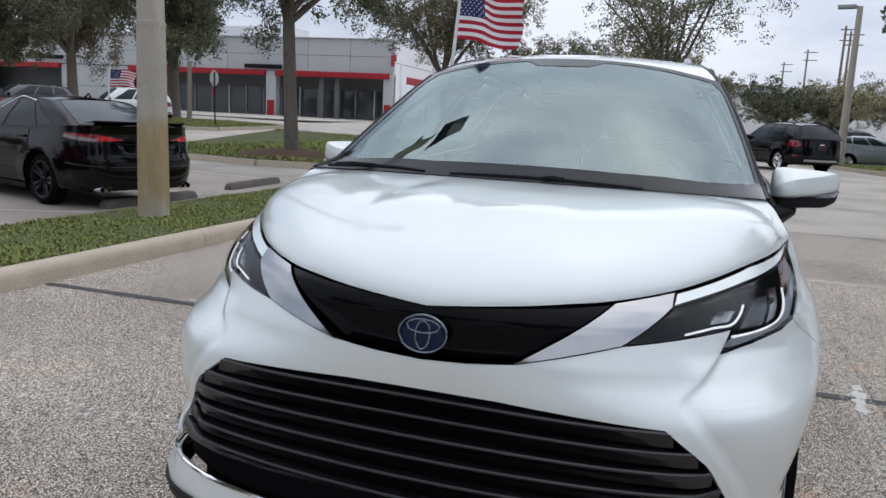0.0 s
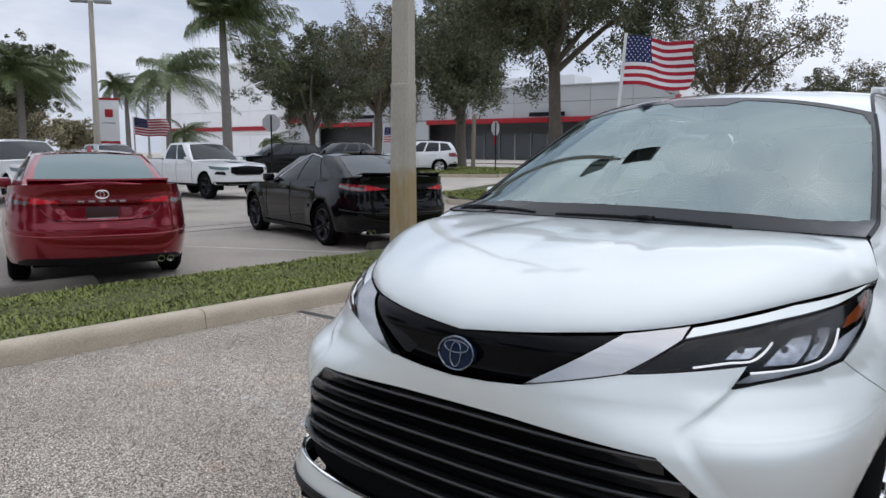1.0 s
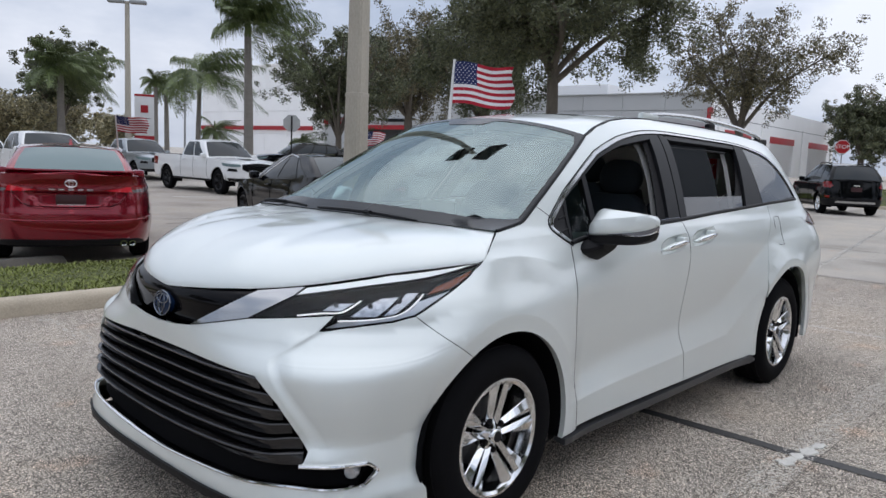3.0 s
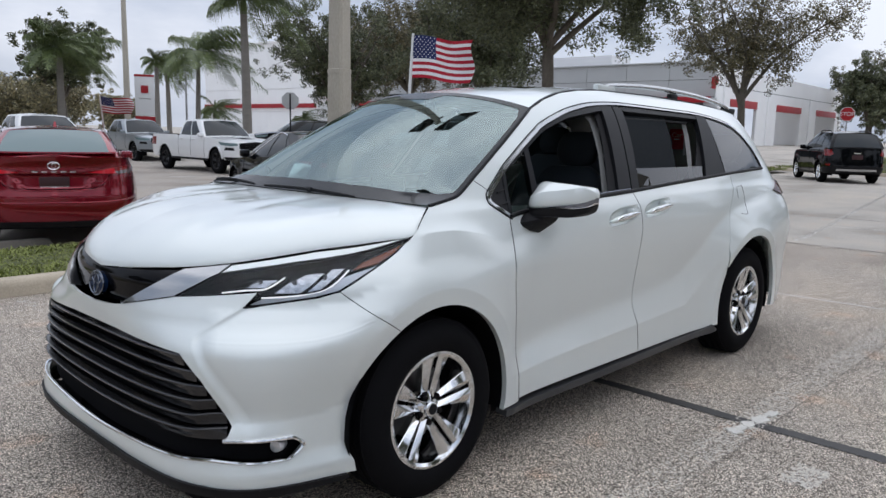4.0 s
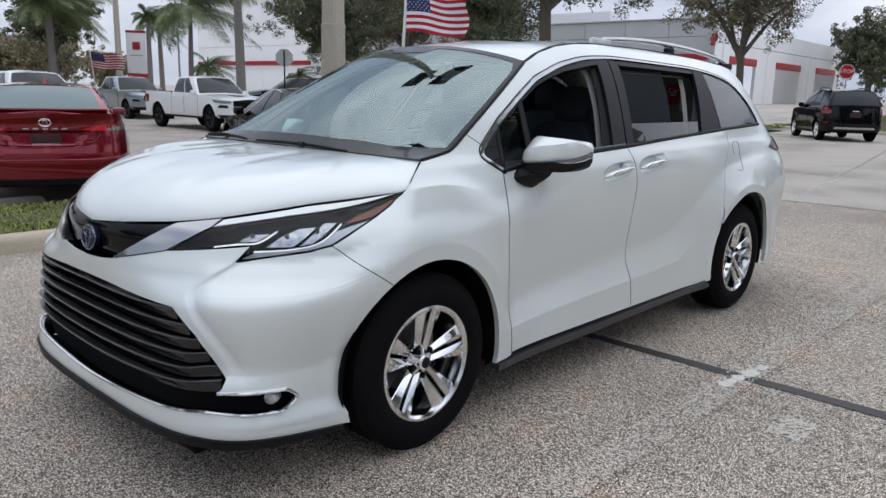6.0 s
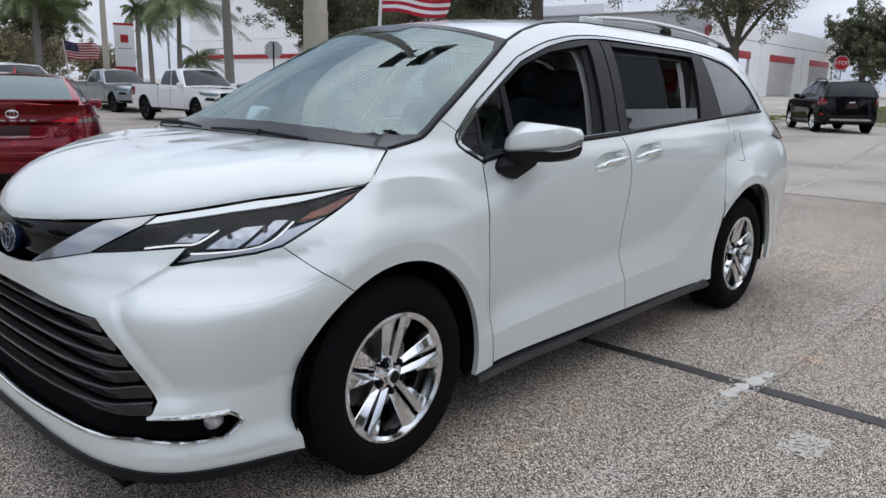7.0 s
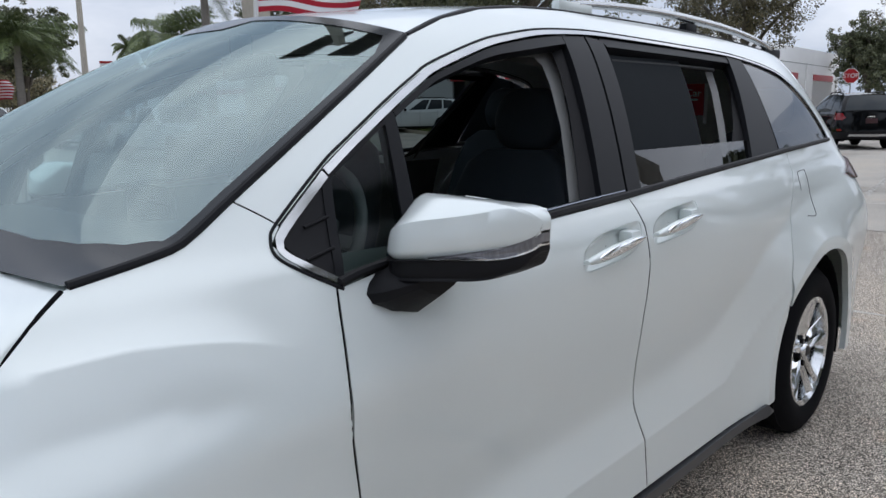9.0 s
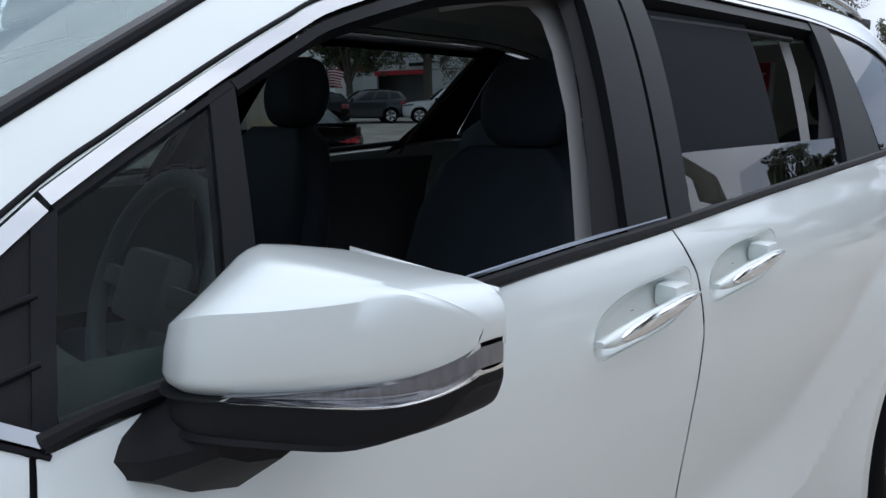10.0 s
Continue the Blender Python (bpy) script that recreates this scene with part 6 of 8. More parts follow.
# ---- ground ----
def rise(x, y):
    """The lot climbs gently towards the buildings."""
    d = (x + y) / 1.4142
    return 0.55 * smooth(24, 42, d) + 0.35 * smooth(42, 75, d) + 0.17 * smooth(10, 24, x) * smooth(38, 28, x) * smooth(18, 9, y)


def asphalt():
    m = bpy.data.materials.new("worn exposed-aggregate asphalt")
    m.use_nodes = True
    nt = m.node_tree
    N, L = nt.nodes.new, nt.links.new
    b = nt.nodes["Principled BSDF"]
    b.inputs["Roughness"].default_value = 0.82
    co = N("ShaderNodeTexCoord")

    def tex(kind, scale, detail=2.0):
        t = N(kind)
        t.inputs["Scale"].default_value = scale
        if kind == "ShaderNodeTexNoise":
            t.inputs["Detail"].default_value = detail
        L(co.outputs["Object"], t.inputs["Vector"])
        return t

    def ramp(src, *stops):
        r = N("ShaderNodeValToRGB")
        els = r.color_ramp.elements
        while len(els) < len(stops):
            els.new(0.5)
        for e, (p, c) in zip(els, stops):
            e.position, e.color = p, (*c, 1)
        L(src, r.inputs["Fac"])
        return r

    def mix(a, c, fac, kind="MIX"):
        x = N("ShaderNodeMix")
        x.data_type, x.blend_type = "RGBA", kind
        L(a, x.inputs["A"])
        L(c, x.inputs["B"])
        if isinstance(fac, float):
            x.inputs["Factor"].default_value = fac
        else:
            L(fac, x.inputs["Factor"])
        return x.outputs["Result"]

    stones = tex("ShaderNodeTexVoronoi", 235)
    cell = N("ShaderNodeSeparateColor")
    L(stones.outputs["Color"], cell.inputs["Color"])
    pebble = ramp(cell.outputs["Red"], (0.0, (0.019, 0.016, 0.013)), (0.30, (0.112, 0.094, 0.077)), (0.58, (0.46, 0.396, 0.328)), (0.80, (1.16, 1.05, 0.91)))
    groove = ramp(stones.outputs["Distance"], (0.35, (1.08, 1.08, 1.08)), (0.72, (0.40, 0.38, 0.36)))
    base = mix(pebble.outputs["Color"], groove.outputs["Color"], 1.0, "MULTIPLY")
    # pale smooth concrete farther along the lot
    far = N("ShaderNodeSeparateXYZ")
    L(co.outputs["Object"], far.inputs["Vector"])
    edge = N("ShaderNodeMapRange")
    L(far.outputs["X"], edge.inputs["Value"])
    edge.inputs["From Min"].default_value, edge.inputs["From Max"].default_value = 9.25, 9.45
    back = N("ShaderNodeMapRange")
    L(far.outputs["Y"], back.inputs["Value"])
    back.inputs["From Min"].default_value, back.inputs["From Max"].default_value = 5.0, 5.2
    either = N("ShaderNodeMath")
    either.operation = "MAXIMUM"
    L(edge.outputs[0], either.inputs[0])
    L(back.outputs[0], either.inputs[1])
    pale = ramp(tex("ShaderNodeTexNoise", 60, 4).outputs["Fac"], (0.3, (0.37, 0.342, 0.302)), (0.7, (0.50, 0.466, 0.415)))
    base = mix(base, pale.outputs["Color"], either.outputs[0])
    # the lot behind the grass is a greyer, darker asphalt
    grey = ramp(tex("ShaderNodeTexNoise", 45, 5).outputs["Fac"], (0.3, (0.285, 0.255, 0.222)), (0.7, (0.42, 0.378, 0.332)))
    beyond = N("ShaderNodeMapRange")
    L(far.outputs["Y"], beyond.inputs["Value"])
    beyond.inputs["From Min"].default_value, beyond.inputs["From Max"].default_value = 5.3, 5.5
    nearer = N("ShaderNodeMapRange")
    L(far.outputs["X"], nearer.inputs["Value"])
    nearer.inputs["From Min"].default_value, nearer.inputs["From Max"].default_value = 13.0, 11.0
    both_ = N("ShaderNodeMath")
    both_.operation = "MULTIPLY"
    L(beyond.outputs[0], both_.inputs[0])
    L(nearer.outputs[0], both_.inputs[1])
    base = mix(base, grey.outputs["Color"], both_.outputs[0])
    stain = ramp(tex("ShaderNodeTexNoise", 0.55, 6).outputs["Fac"], (0.30, (0.72, 0.70, 0.68)), (0.52, (1, 1, 1)), (0.72, (1.16, 1.12, 1.06)))
    base = mix(base, stain.outputs["Color"], 1.0, "MULTIPLY")
    rust = ramp(tex("ShaderNodeTexNoise", 2.3, 3).outputs["Fac"], (0.62, (1, 1, 1)), (0.74, (1.10, 0.94, 0.84)))
    base = mix(base, rust.outputs["Color"], 1.0, "MULTIPLY")
    L(base, b.inputs["Base Color"])
    bp = N("ShaderNodeBump")
    bp.inputs["Strength"].default_value, bp.inputs["Distance"].default_value = 0.8, 0.004
    inv = N("ShaderNodeMath")
    inv.operation = "SUBTRACT"
    inv.inputs[0].default_value = 1.0
    L(stones.outputs["Distance"], inv.inputs[1])
    L(inv.outputs[0], bp.inputs["Height"])
    L(bp.outputs[0], b.inputs["Normal"])
    return m


marks = sorted({-2500, -400, -120, -60, -30, -20, -14, -8, -4, 0, 4, *range(8, 80, 2), 90, 120, 200, 500, 2500})
tagged(part("ground", sheet(geo(), [[(x, y, rise(x, y)) for y in marks] for x in marks]), asphalt()), "pale worn asphalt car lot with exposed stones", "asphalt", kind="structure")

CONCRETE = mat("weathered kerb concrete", (0.49, 0.425, 0.33), rough=0.9, vary=0.22, scale=3.5, grain=0.25, bump=0.002, bump_scale=70, per_piece=0.06)
CONCRETE_DARK = mat("dirty concrete", (0.125, 0.115, 0.10), rough=0.9, vary=0.35, scale=5, grain=0.25, bump=0.003, bump_scale=60)
SEALER = mat("dark joint sealer", (0.045, 0.043, 0.042), rough=0.6, vary=0.25, scale=3, grain=0.2, bump=0.001, bump_scale=40)
LINE_FADED = mat("faded road paint", (0.52, 0.50, 0.46), rough=0.85, vary=0.3, scale=7, grain=0.3)
FLAKES = mat("pale paint flakes", (0.645, 0.61, 0.545), rough=0.85, vary=0.15, scale=9)
LINE_WHITE = mat("worn road paint", (0.62, 0.605, 0.56), rough=0.8, vary=0.25, scale=9, grain=0.3, bump=0.001, bump_scale=120)
SOIL = mat("soil under grass", (0.075, 0.085, 0.03), rough=1.0, vary=0.3, scale=3, grain=0.3, bump=0.01, bump_scale=25)
GRASS = mat("broad lawn blades", (0.205, 0.235, 0.058), rough=0.6, vary=0.35, scale=1.4, grain=0.4, bump_scale=30)
MULCH = mat("reddish mulch", (0.10, 0.055, 0.035), rough=1.0, vary=0.4, scale=8, grain=0.4, bump=0.02, bump_scale=30)


def kerb_run(points, name, label, height=0.15, wide=0.16, length=3.05, closed=False):
    """A row of kerb stones with rounded noses along points; the kerb lies to the left of the way."""
    run = thing(name, label, "kerb", kind="structure")
    pts = [Vector((*p, 0)) for p in points]
    for a, b in zip(pts, pts[1:]):
        d = b - a
        n = max(1, round(d.length / length))
        d.normalize()
        left = Vector((-d.y, d.x, 0))
        seg = (b - a).length / n
        for i in range(n):
            s, e = a + d * (seg * i + 0.004), a + d * (seg * (i + 1) - 0.004)
            z0, z1 = rise(s.x, s.y), rise(e.x, e.y)
            prof = ((0.0, -0.02), (0.004, 0.08), (0.012, height - 0.035), (0.035, height - 0.008), (0.065, height), (wide, height), (wide, -0.02))
            g = geo()
            sheet(g, [[p + left * o + Vector((0, 0, h + zz)) for o, h in prof] for p, zz in ((s, z0), (s * 0.5 + e * 0.5, (z0 + z1) / 2), (e, z1))])
            g[1].append(tuple(range(7)))
            g[1].append(tuple(14 + k for k in range(7)))
            part("kerb_stone", g, CONCRETE, run, sharp=50)
    return run


def lawn(name, loop, label, count, top=0.15, size=0.05, seed=1):
    """Soil inside a loop with a thick mat of small blades."""
    rnd = random.Random(seed)
    xs, ys = [p[0] for p in loop], [p[1] for p in loop]
    g = geo()
    add(g, [(x, y, top - 0.015 + rise(x, y)) for x, y in loop], [tuple(range(len(loop)))])
    tagged(part(name + "_soil", g, SOIL), "dark soil under the lawn", "soil", kind="structure")
    pts = np.array([[rnd.uniform(min(xs), max(xs)), rnd.uniform(min(ys), max(ys))] for _ in range(int(count * 1.5))])
    pts = pts[inside([tuple(p) for p in loop], pts)][:count]
    vs, fs = [], []
    for x, y in pts:
        h = size * rnd.uniform(0.5, 1.3) * (0.75 + 0.5 * noise.noise(Vector((x * 1.3, y * 1.3, 0))))
        a, lean, w = rnd.uniform(0, 6.283), rnd.uniform(0.2, 1.3), size * rnd.uniform(0.16, 0.34)
        c, s = math.cos(a), math.sin(a)
        z = top - 0.012 + rise(x, y)
        k = len(vs)
        vs += [(x - s * w, y + c * w, z), (x + s * w, y - c * w, z), (x + c * h * lean * 0.6 + s * w * 0.7, y + s * h * lean * 0.6 - c * w * 0.7, z + h * 0.75), (x + c * h * lean, y + s * h * lean, z + h)]
        fs.append((k, k + 1, k + 2, k + 3))
    me = bpy.data.meshes.new(name)
    me.from_pydata(vs, [], fs)
    me.materials.append(GRASS)
    return tagged(new(name, me), label, "grass", kind="stuff")


# the strip beside the minivan
kerb_run([(-16.0, 4.03), (0.83, 4.03), (12.6, 4.03)], "kerb_1", "pale rounded concrete kerb of the grass strip")
kerb_run([(12.6, 4.03), (13.2, 4.5), (13.2, 5.5), (12.6, 5.95)], "kerb_2", "rounded concrete kerb end", length=1.2)
lawn("grass_strip", [(-16, 4.19), (12.55, 4.19), (13.0, 4.6), (13.0, 5.4), (12.5, 5.8), (-16, 5.8)], "thick green broad-bladed lawn strip", 90000, size=0.036, seed=3)
kerb_run([(12.6, 5.95), (-16.0, 5.95)], "kerb_3", "low worn concrete edging of the grass strip", height=0.11, wide=0.14)

# joint sealer, cracks, painted lines
def flat_strip(name, a, b, width, material, label, category, z=0.004, ragged=0.0, seed=1, kind="structure", step=0.25):
    rnd = random.Random(seed)
    a, b = Vector((*a, 0)), Vector((*b, 0))
    d = (b - a).normalized()
    side = Vector((-d.y, d.x, 0))
    n = max(2, int((b - a).length / step))
    rows = []
    for i in range(n + 1):
        p = a + (b - a) * (i / n)
        w0, w1 = (width / 2 * (1 + ragged * rnd.uniform(-1, 1)) for _ in range(2))
        rows.append([p - side * w0 + Vector((0, 0, z + rise(p.x, p.y))), p + side * w1 + Vector((0, 0, z + rise(p.x, p.y)))])
    return tagged(part(name, sheet(geo(), rows), material), label, category, kind=kind)


flat_strip("joint_1", (1.81, -14), (1.77, 4.0), 0.085, SEALER, "dark tar-sealed joint across the lot", "joint", ragged=0.16)
flat_strip("joint_2", (9.35, -16), (9.3, 4.0), 0.035, SEALER, "dark narrow joint between two surfaces", "joint", ragged=0.3, seed=5)
flat_strip("joint_3", (13.6, -16), (13.6, 3.6), 0.03, SEALER, "thin dark expansion joint", "joint", ragged=0.3, seed=6)


flat_strip("joint_4", (-1.3, -1.655), (5.6, -1.605), 0.0035, CONCRETE_DARK, "hairline dark crack beside the worn line", "joint", ragged=0.6, seed=8, step=0.06)


def flecks(name, a, b, width, count, size, label, seed=2, z=0.004, lumps=1.0, material=None):
    """A painted line worn down to scattered flakes."""
    rnd = random.Random(seed)
    a, b = Vector((*a, 0)), Vector((*b, 0))
    d = (b - a).normalized()
    side = Vector((-d.y, d.x, 0))
    vs, fs = [], []
    made = 0
    while made < count:
        t = rnd.random()
        p = a + (b - a) * t
        if noise.noise(Vector((p.x * 1.7, p.y * 1.7, seed))) * lumps < rnd.uniform(-0.6, 0.5):
            made += 0.25
            continue
        made += 1
        p = p + side * (width / 2 * rnd.uniform(-1, 1))
        r = size * rnd.uniform(0.4, 1.4)
        n = rnd.randint(4, 6)
        k = len(vs)
        a0, up = rnd.uniform(0, 6), z + rise(p.x, p.y) + rnd.uniform(-0.002, 0.002)
        for i in range(n):
            q = a0 + 2 * math.pi * i / n
            rr = r * rnd.uniform(0.6, 1.2)
            vs.append((p.x + rr * math.cos(q), p.y + rr * math.sin(q), up))
        fs.append(tuple(range(k, k + n)))
    me = bpy.data.meshes.new(name)
    me.from_pydata(vs, [], fs)
    me.materials.append(material or LINE_WHITE)
    return tagged(new(name, me), label, "road marking", kind="stuff")


flecks("worn_line", (-2.6, -1.56), (5.6, -1.52), 0.17, 6500, 0.0060, "stall line worn to pale flakes", lumps=0.5, material=FLAKES)
flecks("worn_line", (-0.04, 0.9), (-0.02, 3.9), 0.11, 130, 0.012, "stall line worn to pale flakes", seed=7)
flat_strip("thin_line", (5.36, 0.1), (5.50, -7.0), 0.034, LINE_WHITE, "thin white line with ragged edges", "road marking", z=0.005, ragged=0.55, seed=9, step=0.07)
flecks("worn_line", (5.4, 0.0), (5.38, 4.0), 0.05, 500, 0.016, "broken thin white line", seed=10)
flecks("worn_line", (9.6, 0.9), (21.0, 2.4), 0.10, 800, 0.022, "pale worn lane line", seed=12, lumps=0.4)
flecks("worn_line", (12.0, 1.2), (13.5, -6.0), 0.10, 500, 0.022, "pale worn lane line", seed=13, lumps=0.4)
flecks("pale_patch", (1.20, -1.96), (1.44, -1.98), 0.15, 420, 0.007, "pale scuffed spot on the asphalt", seed=21, material=FLAKES)
# thick remains of the paint where the line crosses the joint
rnd = random.Random(4)
for x, y, sx, sy in ((1.99, -1.575, 0.060, 0.040), (1.86, -1.565, 0.085, 0.055), (1.74, -1.55, 0.055, 0.045), (1.665, -1.54, 0.050, 0.030), (1.60, -1.535, 0.045, 0.050)):
    g = geo()
    n = 19
    ring = [(x + 0.9 * sx * math.cos(2 * math.pi * i / n) * rnd.uniform(0.62, 1.2), y + 0.9 * sy * math.sin(2 * math.pi * i / n) * rnd.uniform(0.62, 1.2)) for i in range(n)]
    add(g, [(*p, 0.001) for p in ring] + [(x + (p[0] - x) * 0.93, y + (p[1] - y) * 0.93, 0.008) for p in ring], [tuple(range(n, 2 * n))] + [(i, (i + 1) % n, n + (i + 1) % n, n + i) for i in range(n)])
    tagged(part("paint_patch", g, LINE_WHITE), "thick flake of white road paint", "road marking", "paint flakes", "structure")
# stall lines of the far lot
flat_strip("stall_line", (3.7, 9.05), (5.0, 6.6), 0.07, LINE_FADED, "pale faded stall line", "road marking", ragged=0.4, seed=31)
flat_strip("tar_seam", (4.6, 10.9), (7.4, 11.1), 0.07, SEALER, "dark tar seam on the far lot", "joint", ragged=0.4, seed=32)
flat_strip("tar_seam", (5.0, 11.75), (7.8, 11.7), 0.05, SEALER, "dark tar seam on the far lot", "joint", ragged=0.4, seed=33)
for i, x in enumerate((-4.1, -1.1, 7.6, 10.6)):
    flat_strip("stall_line", (x, 6.9), (x + 1.1, 12.2), 0.075, LINE_FADED, "pale faded stall line", "road marking", seed=i, ragged=0.35)
flat_strip("stall_line", (8.6, 18.4), (12.4, 17.6), 0.10, LINE_WHITE, "pale painted lot line", "road marking", ragged=0.2)


def wheel_stop(x, y, yaw, length=1.83):
    g = geo()
    prof = ((-0.085, 0.0), (-0.075, 0.085), (-0.045, 0.118), (0.045, 0.118), (0.075, 0.085), (0.085, 0.0))
    m = pose(x, y, rise(x, y), 0, 0, yaw)
    rows = []
    for t, k in ((-0.5, 0.55), (-0.48, 0.92), (-0.44, 1.0), (0.44, 1.0), (0.48, 0.92), (0.5, 0.55)):
        rows.append([m @ Vector((length * t, o * (0.6 + 0.4 * k), h * k)) for o, h in prof])
    sheet(g, rows)
    for o in (0, 30):
        g[1].append(tuple(range(o, o + 6)))
    ob = tagged(part("wheel_stop", g, CONCRETE_DARK), "dirty grey concrete wheel stop on the lot", "wheel stop", "wheel stops")
    part("spike", turned(geo(), [(0.0, 0.0), (0.012, 0.0), (0.014, 0.004)], 10, m @ Matrix.Translation((length * 0.34, 0, 0.118)) @ pose(0, 0, 0, -90, 0, 0)), SATIN_BLACK, ob)


wheel_stop(0.30, 6.62, 8)
wheel_stop(6.25, 6.72, -2)
wheel_stop(9.4, 7.05, 4)
wheel_stop(-3.6, 6.6, 4)
# islands farther off
kerb_run([(24.5, 7.6), (15.2, 7.2), (13.9, 8.1), (13.6, 9.6), (14.2, 12.4), (16.5, 15.2), (30.0, 19.0)], "kerb_4", "concrete kerb of the tree island")
lawn("island_grass", [(24.5, 7.8), (15.3, 7.4), (14.1, 8.2), (13.8, 9.6), (14.4, 12.3), (16.6, 15.0), (30.0, 18.8), (30.0, 8.2)], "dry patchy lawn round the tree", 22000, size=0.08, seed=8)
kerb_run([(33.5, 20.2), (27.6, 20.6), (25.6, 22.6), (26.8, 26.5), (33.0, 30.5)], "kerb_5", "concrete kerb of a small island")
lawn("island_grass", [(33.5, 20.4), (27.7, 20.8), (25.8, 22.7), (27.0, 26.4), (33.0, 30.3)], "dry lawn of a small island", 9000, size=0.08, seed=9)
kerb_run([(60, 8.4), (31.5, 9.6), (30.9, 8.8), (31.5, 3.2), (60.0, -4.0)], "kerb_6", "concrete kerb of the island behind the black car")
lawn("island_grass", [(60, 8.2), (31.6, 9.4), (31.1, 8.8), (31.7, 3.4), (60.0, -3.8)], "green lawn behind the parked car", 16000, size=0.09, seed=10)
kerb_run([(24.0, -7.2), (33.0, -5.2), (70.0, -6.0)], "kerb_7", "concrete kerb along a lawn")
lawn("island_grass", [(24.0, -7.4), (33.0, -5.4), (70.0, -6.2), (70, -12), (26, -11)], "green lawn beside the far cars", 16000, size=0.09, seed=11)
kerb_run([(12.4, -4.2), (9.6, -3.6), (9.2, -4.2)], "kerb_8", "pale kerb corner", length=1.5)
# ---- poles, signs, flags ----
POLE = mat("stained concrete pole", (0.42, 0.39, 0.33), rough=0.9, vary=0.22, scale=2.5, grain=0.2, bump=0.002, bump_scale=60, stretch=(1, 1, 0.35))
STEEL = mat("grey galvanised steel", (0.33, 0.34, 0.35), rough=0.5, metal=0.6, vary=0.1, scale=4)
BRONZE = mat("dark lamp housing", (0.05, 0.05, 0.05), rough=0.5, vary=0.1, scale=4)
SIGN_RED = mat("sign red", (0.42, 0.012, 0.018), rough=0.45, vary=0.06, scale=3)
SIGN_WHITE = mat("sign white", (0.72, 0.73, 0.74), rough=0.45, vary=0.05, scale=3)
SIGN_BACK = mat("bare aluminium sign back", (0.42, 0.43, 0.43), rough=0.5, metal=0.4, vary=0.1, scale=5)
WOOD = mat("grey timber post", (0.26, 0.22, 0.17), rough=0.9, vary=0.25, scale=4, grain=0.2, stretch=(1, 1, 0.1))


def stained_pole():
    """The pole's concrete with ochre rust runs that spread over its lower shaft."""
    m = POLE.copy()
    m.name = "concrete with rust runs"
    nt = m.node_tree
    b = nt.nodes["Principled BSDF"]
    src = b.inputs["Base Color"].links[0].from_socket
    co, mp, n1, sep, band, mul, rmp, mix = (nt.nodes.new(k) for k in ("ShaderNodeTexCoord", "ShaderNodeMapping", "ShaderNodeTexNoise", "ShaderNodeSeparateXYZ", "ShaderNodeFloatCurve", "ShaderNodeMath", "ShaderNodeValToRGB", "ShaderNodeMix"))
    mp.inputs["Scale"].default_value = (9, 9, 2.2)
    n1.inputs["Scale"].default_value, n1.inputs["Detail"].default_value = 1.0, 6.0
    nt.links.new(co.outputs["Object"], mp.inputs["Vector"])
    nt.links.new(mp.outputs["Vector"], n1.inputs["Vector"])
    nt.links.new(co.outputs["Object"], sep.inputs["Vector"])
    half = nt.nodes.new("ShaderNodeMath")
    half.operation = "MULTIPLY"
    half.inputs[1].default_value = 0.5
    nt.links.new(sep.outputs["Z"], half.inputs[0])
    c = band.mapping.curves[0]
    c.points[0].location, c.points[1].location = (0.0, 0.30), (1.0, 0.0)
    for q in ((0.12, 0.75), (0.30, 1.0), (0.50, 0.85), (0.64, 0.15)):
        c.points.new(*q)
    band.mapping.update()
    nt.links.new(half.outputs[0], band.inputs["Value"])
    mul.operation = "MULTIPLY"
    nt.links.new(band.outputs[0], mul.inputs[0])
    nt.links.new(n1.outputs["Fac"], mul.inputs[1])
    rmp.color_ramp.elements[0].position, rmp.color_ramp.elements[1].position = 0.16, 0.46
    rmp.color_ramp.elements[1].color = (0.85, 0.85, 0.85, 1)
    nt.links.new(mul.outputs[0], rmp.inputs["Fac"])
    mix.data_type = "RGBA"
    nt.links.new(rmp.outputs["Color"], mix.inputs["Factor"])
    nt.links.new(src, mix.inputs["A"])
    mix.inputs["B"].default_value = (0.33, 0.235, 0.105, 1)
    nt.links.new(mix.outputs["Result"], b.inputs["Base Color"])
    return m


STAINED = stained_pole()


def shoebox(parent, m, material=BRONZE):
    g = geo()
    box(g, (0.42, 0, 0), (0.62, 0.36, 0.13), m, bevel=0.03)
    rod(g, [m @ Vector((0, 0, 0)), m @ Vector((0.2, 0, 0))], 0.03, 8)
    part("lamp_head", g, material, parent, "flat box lamp head")


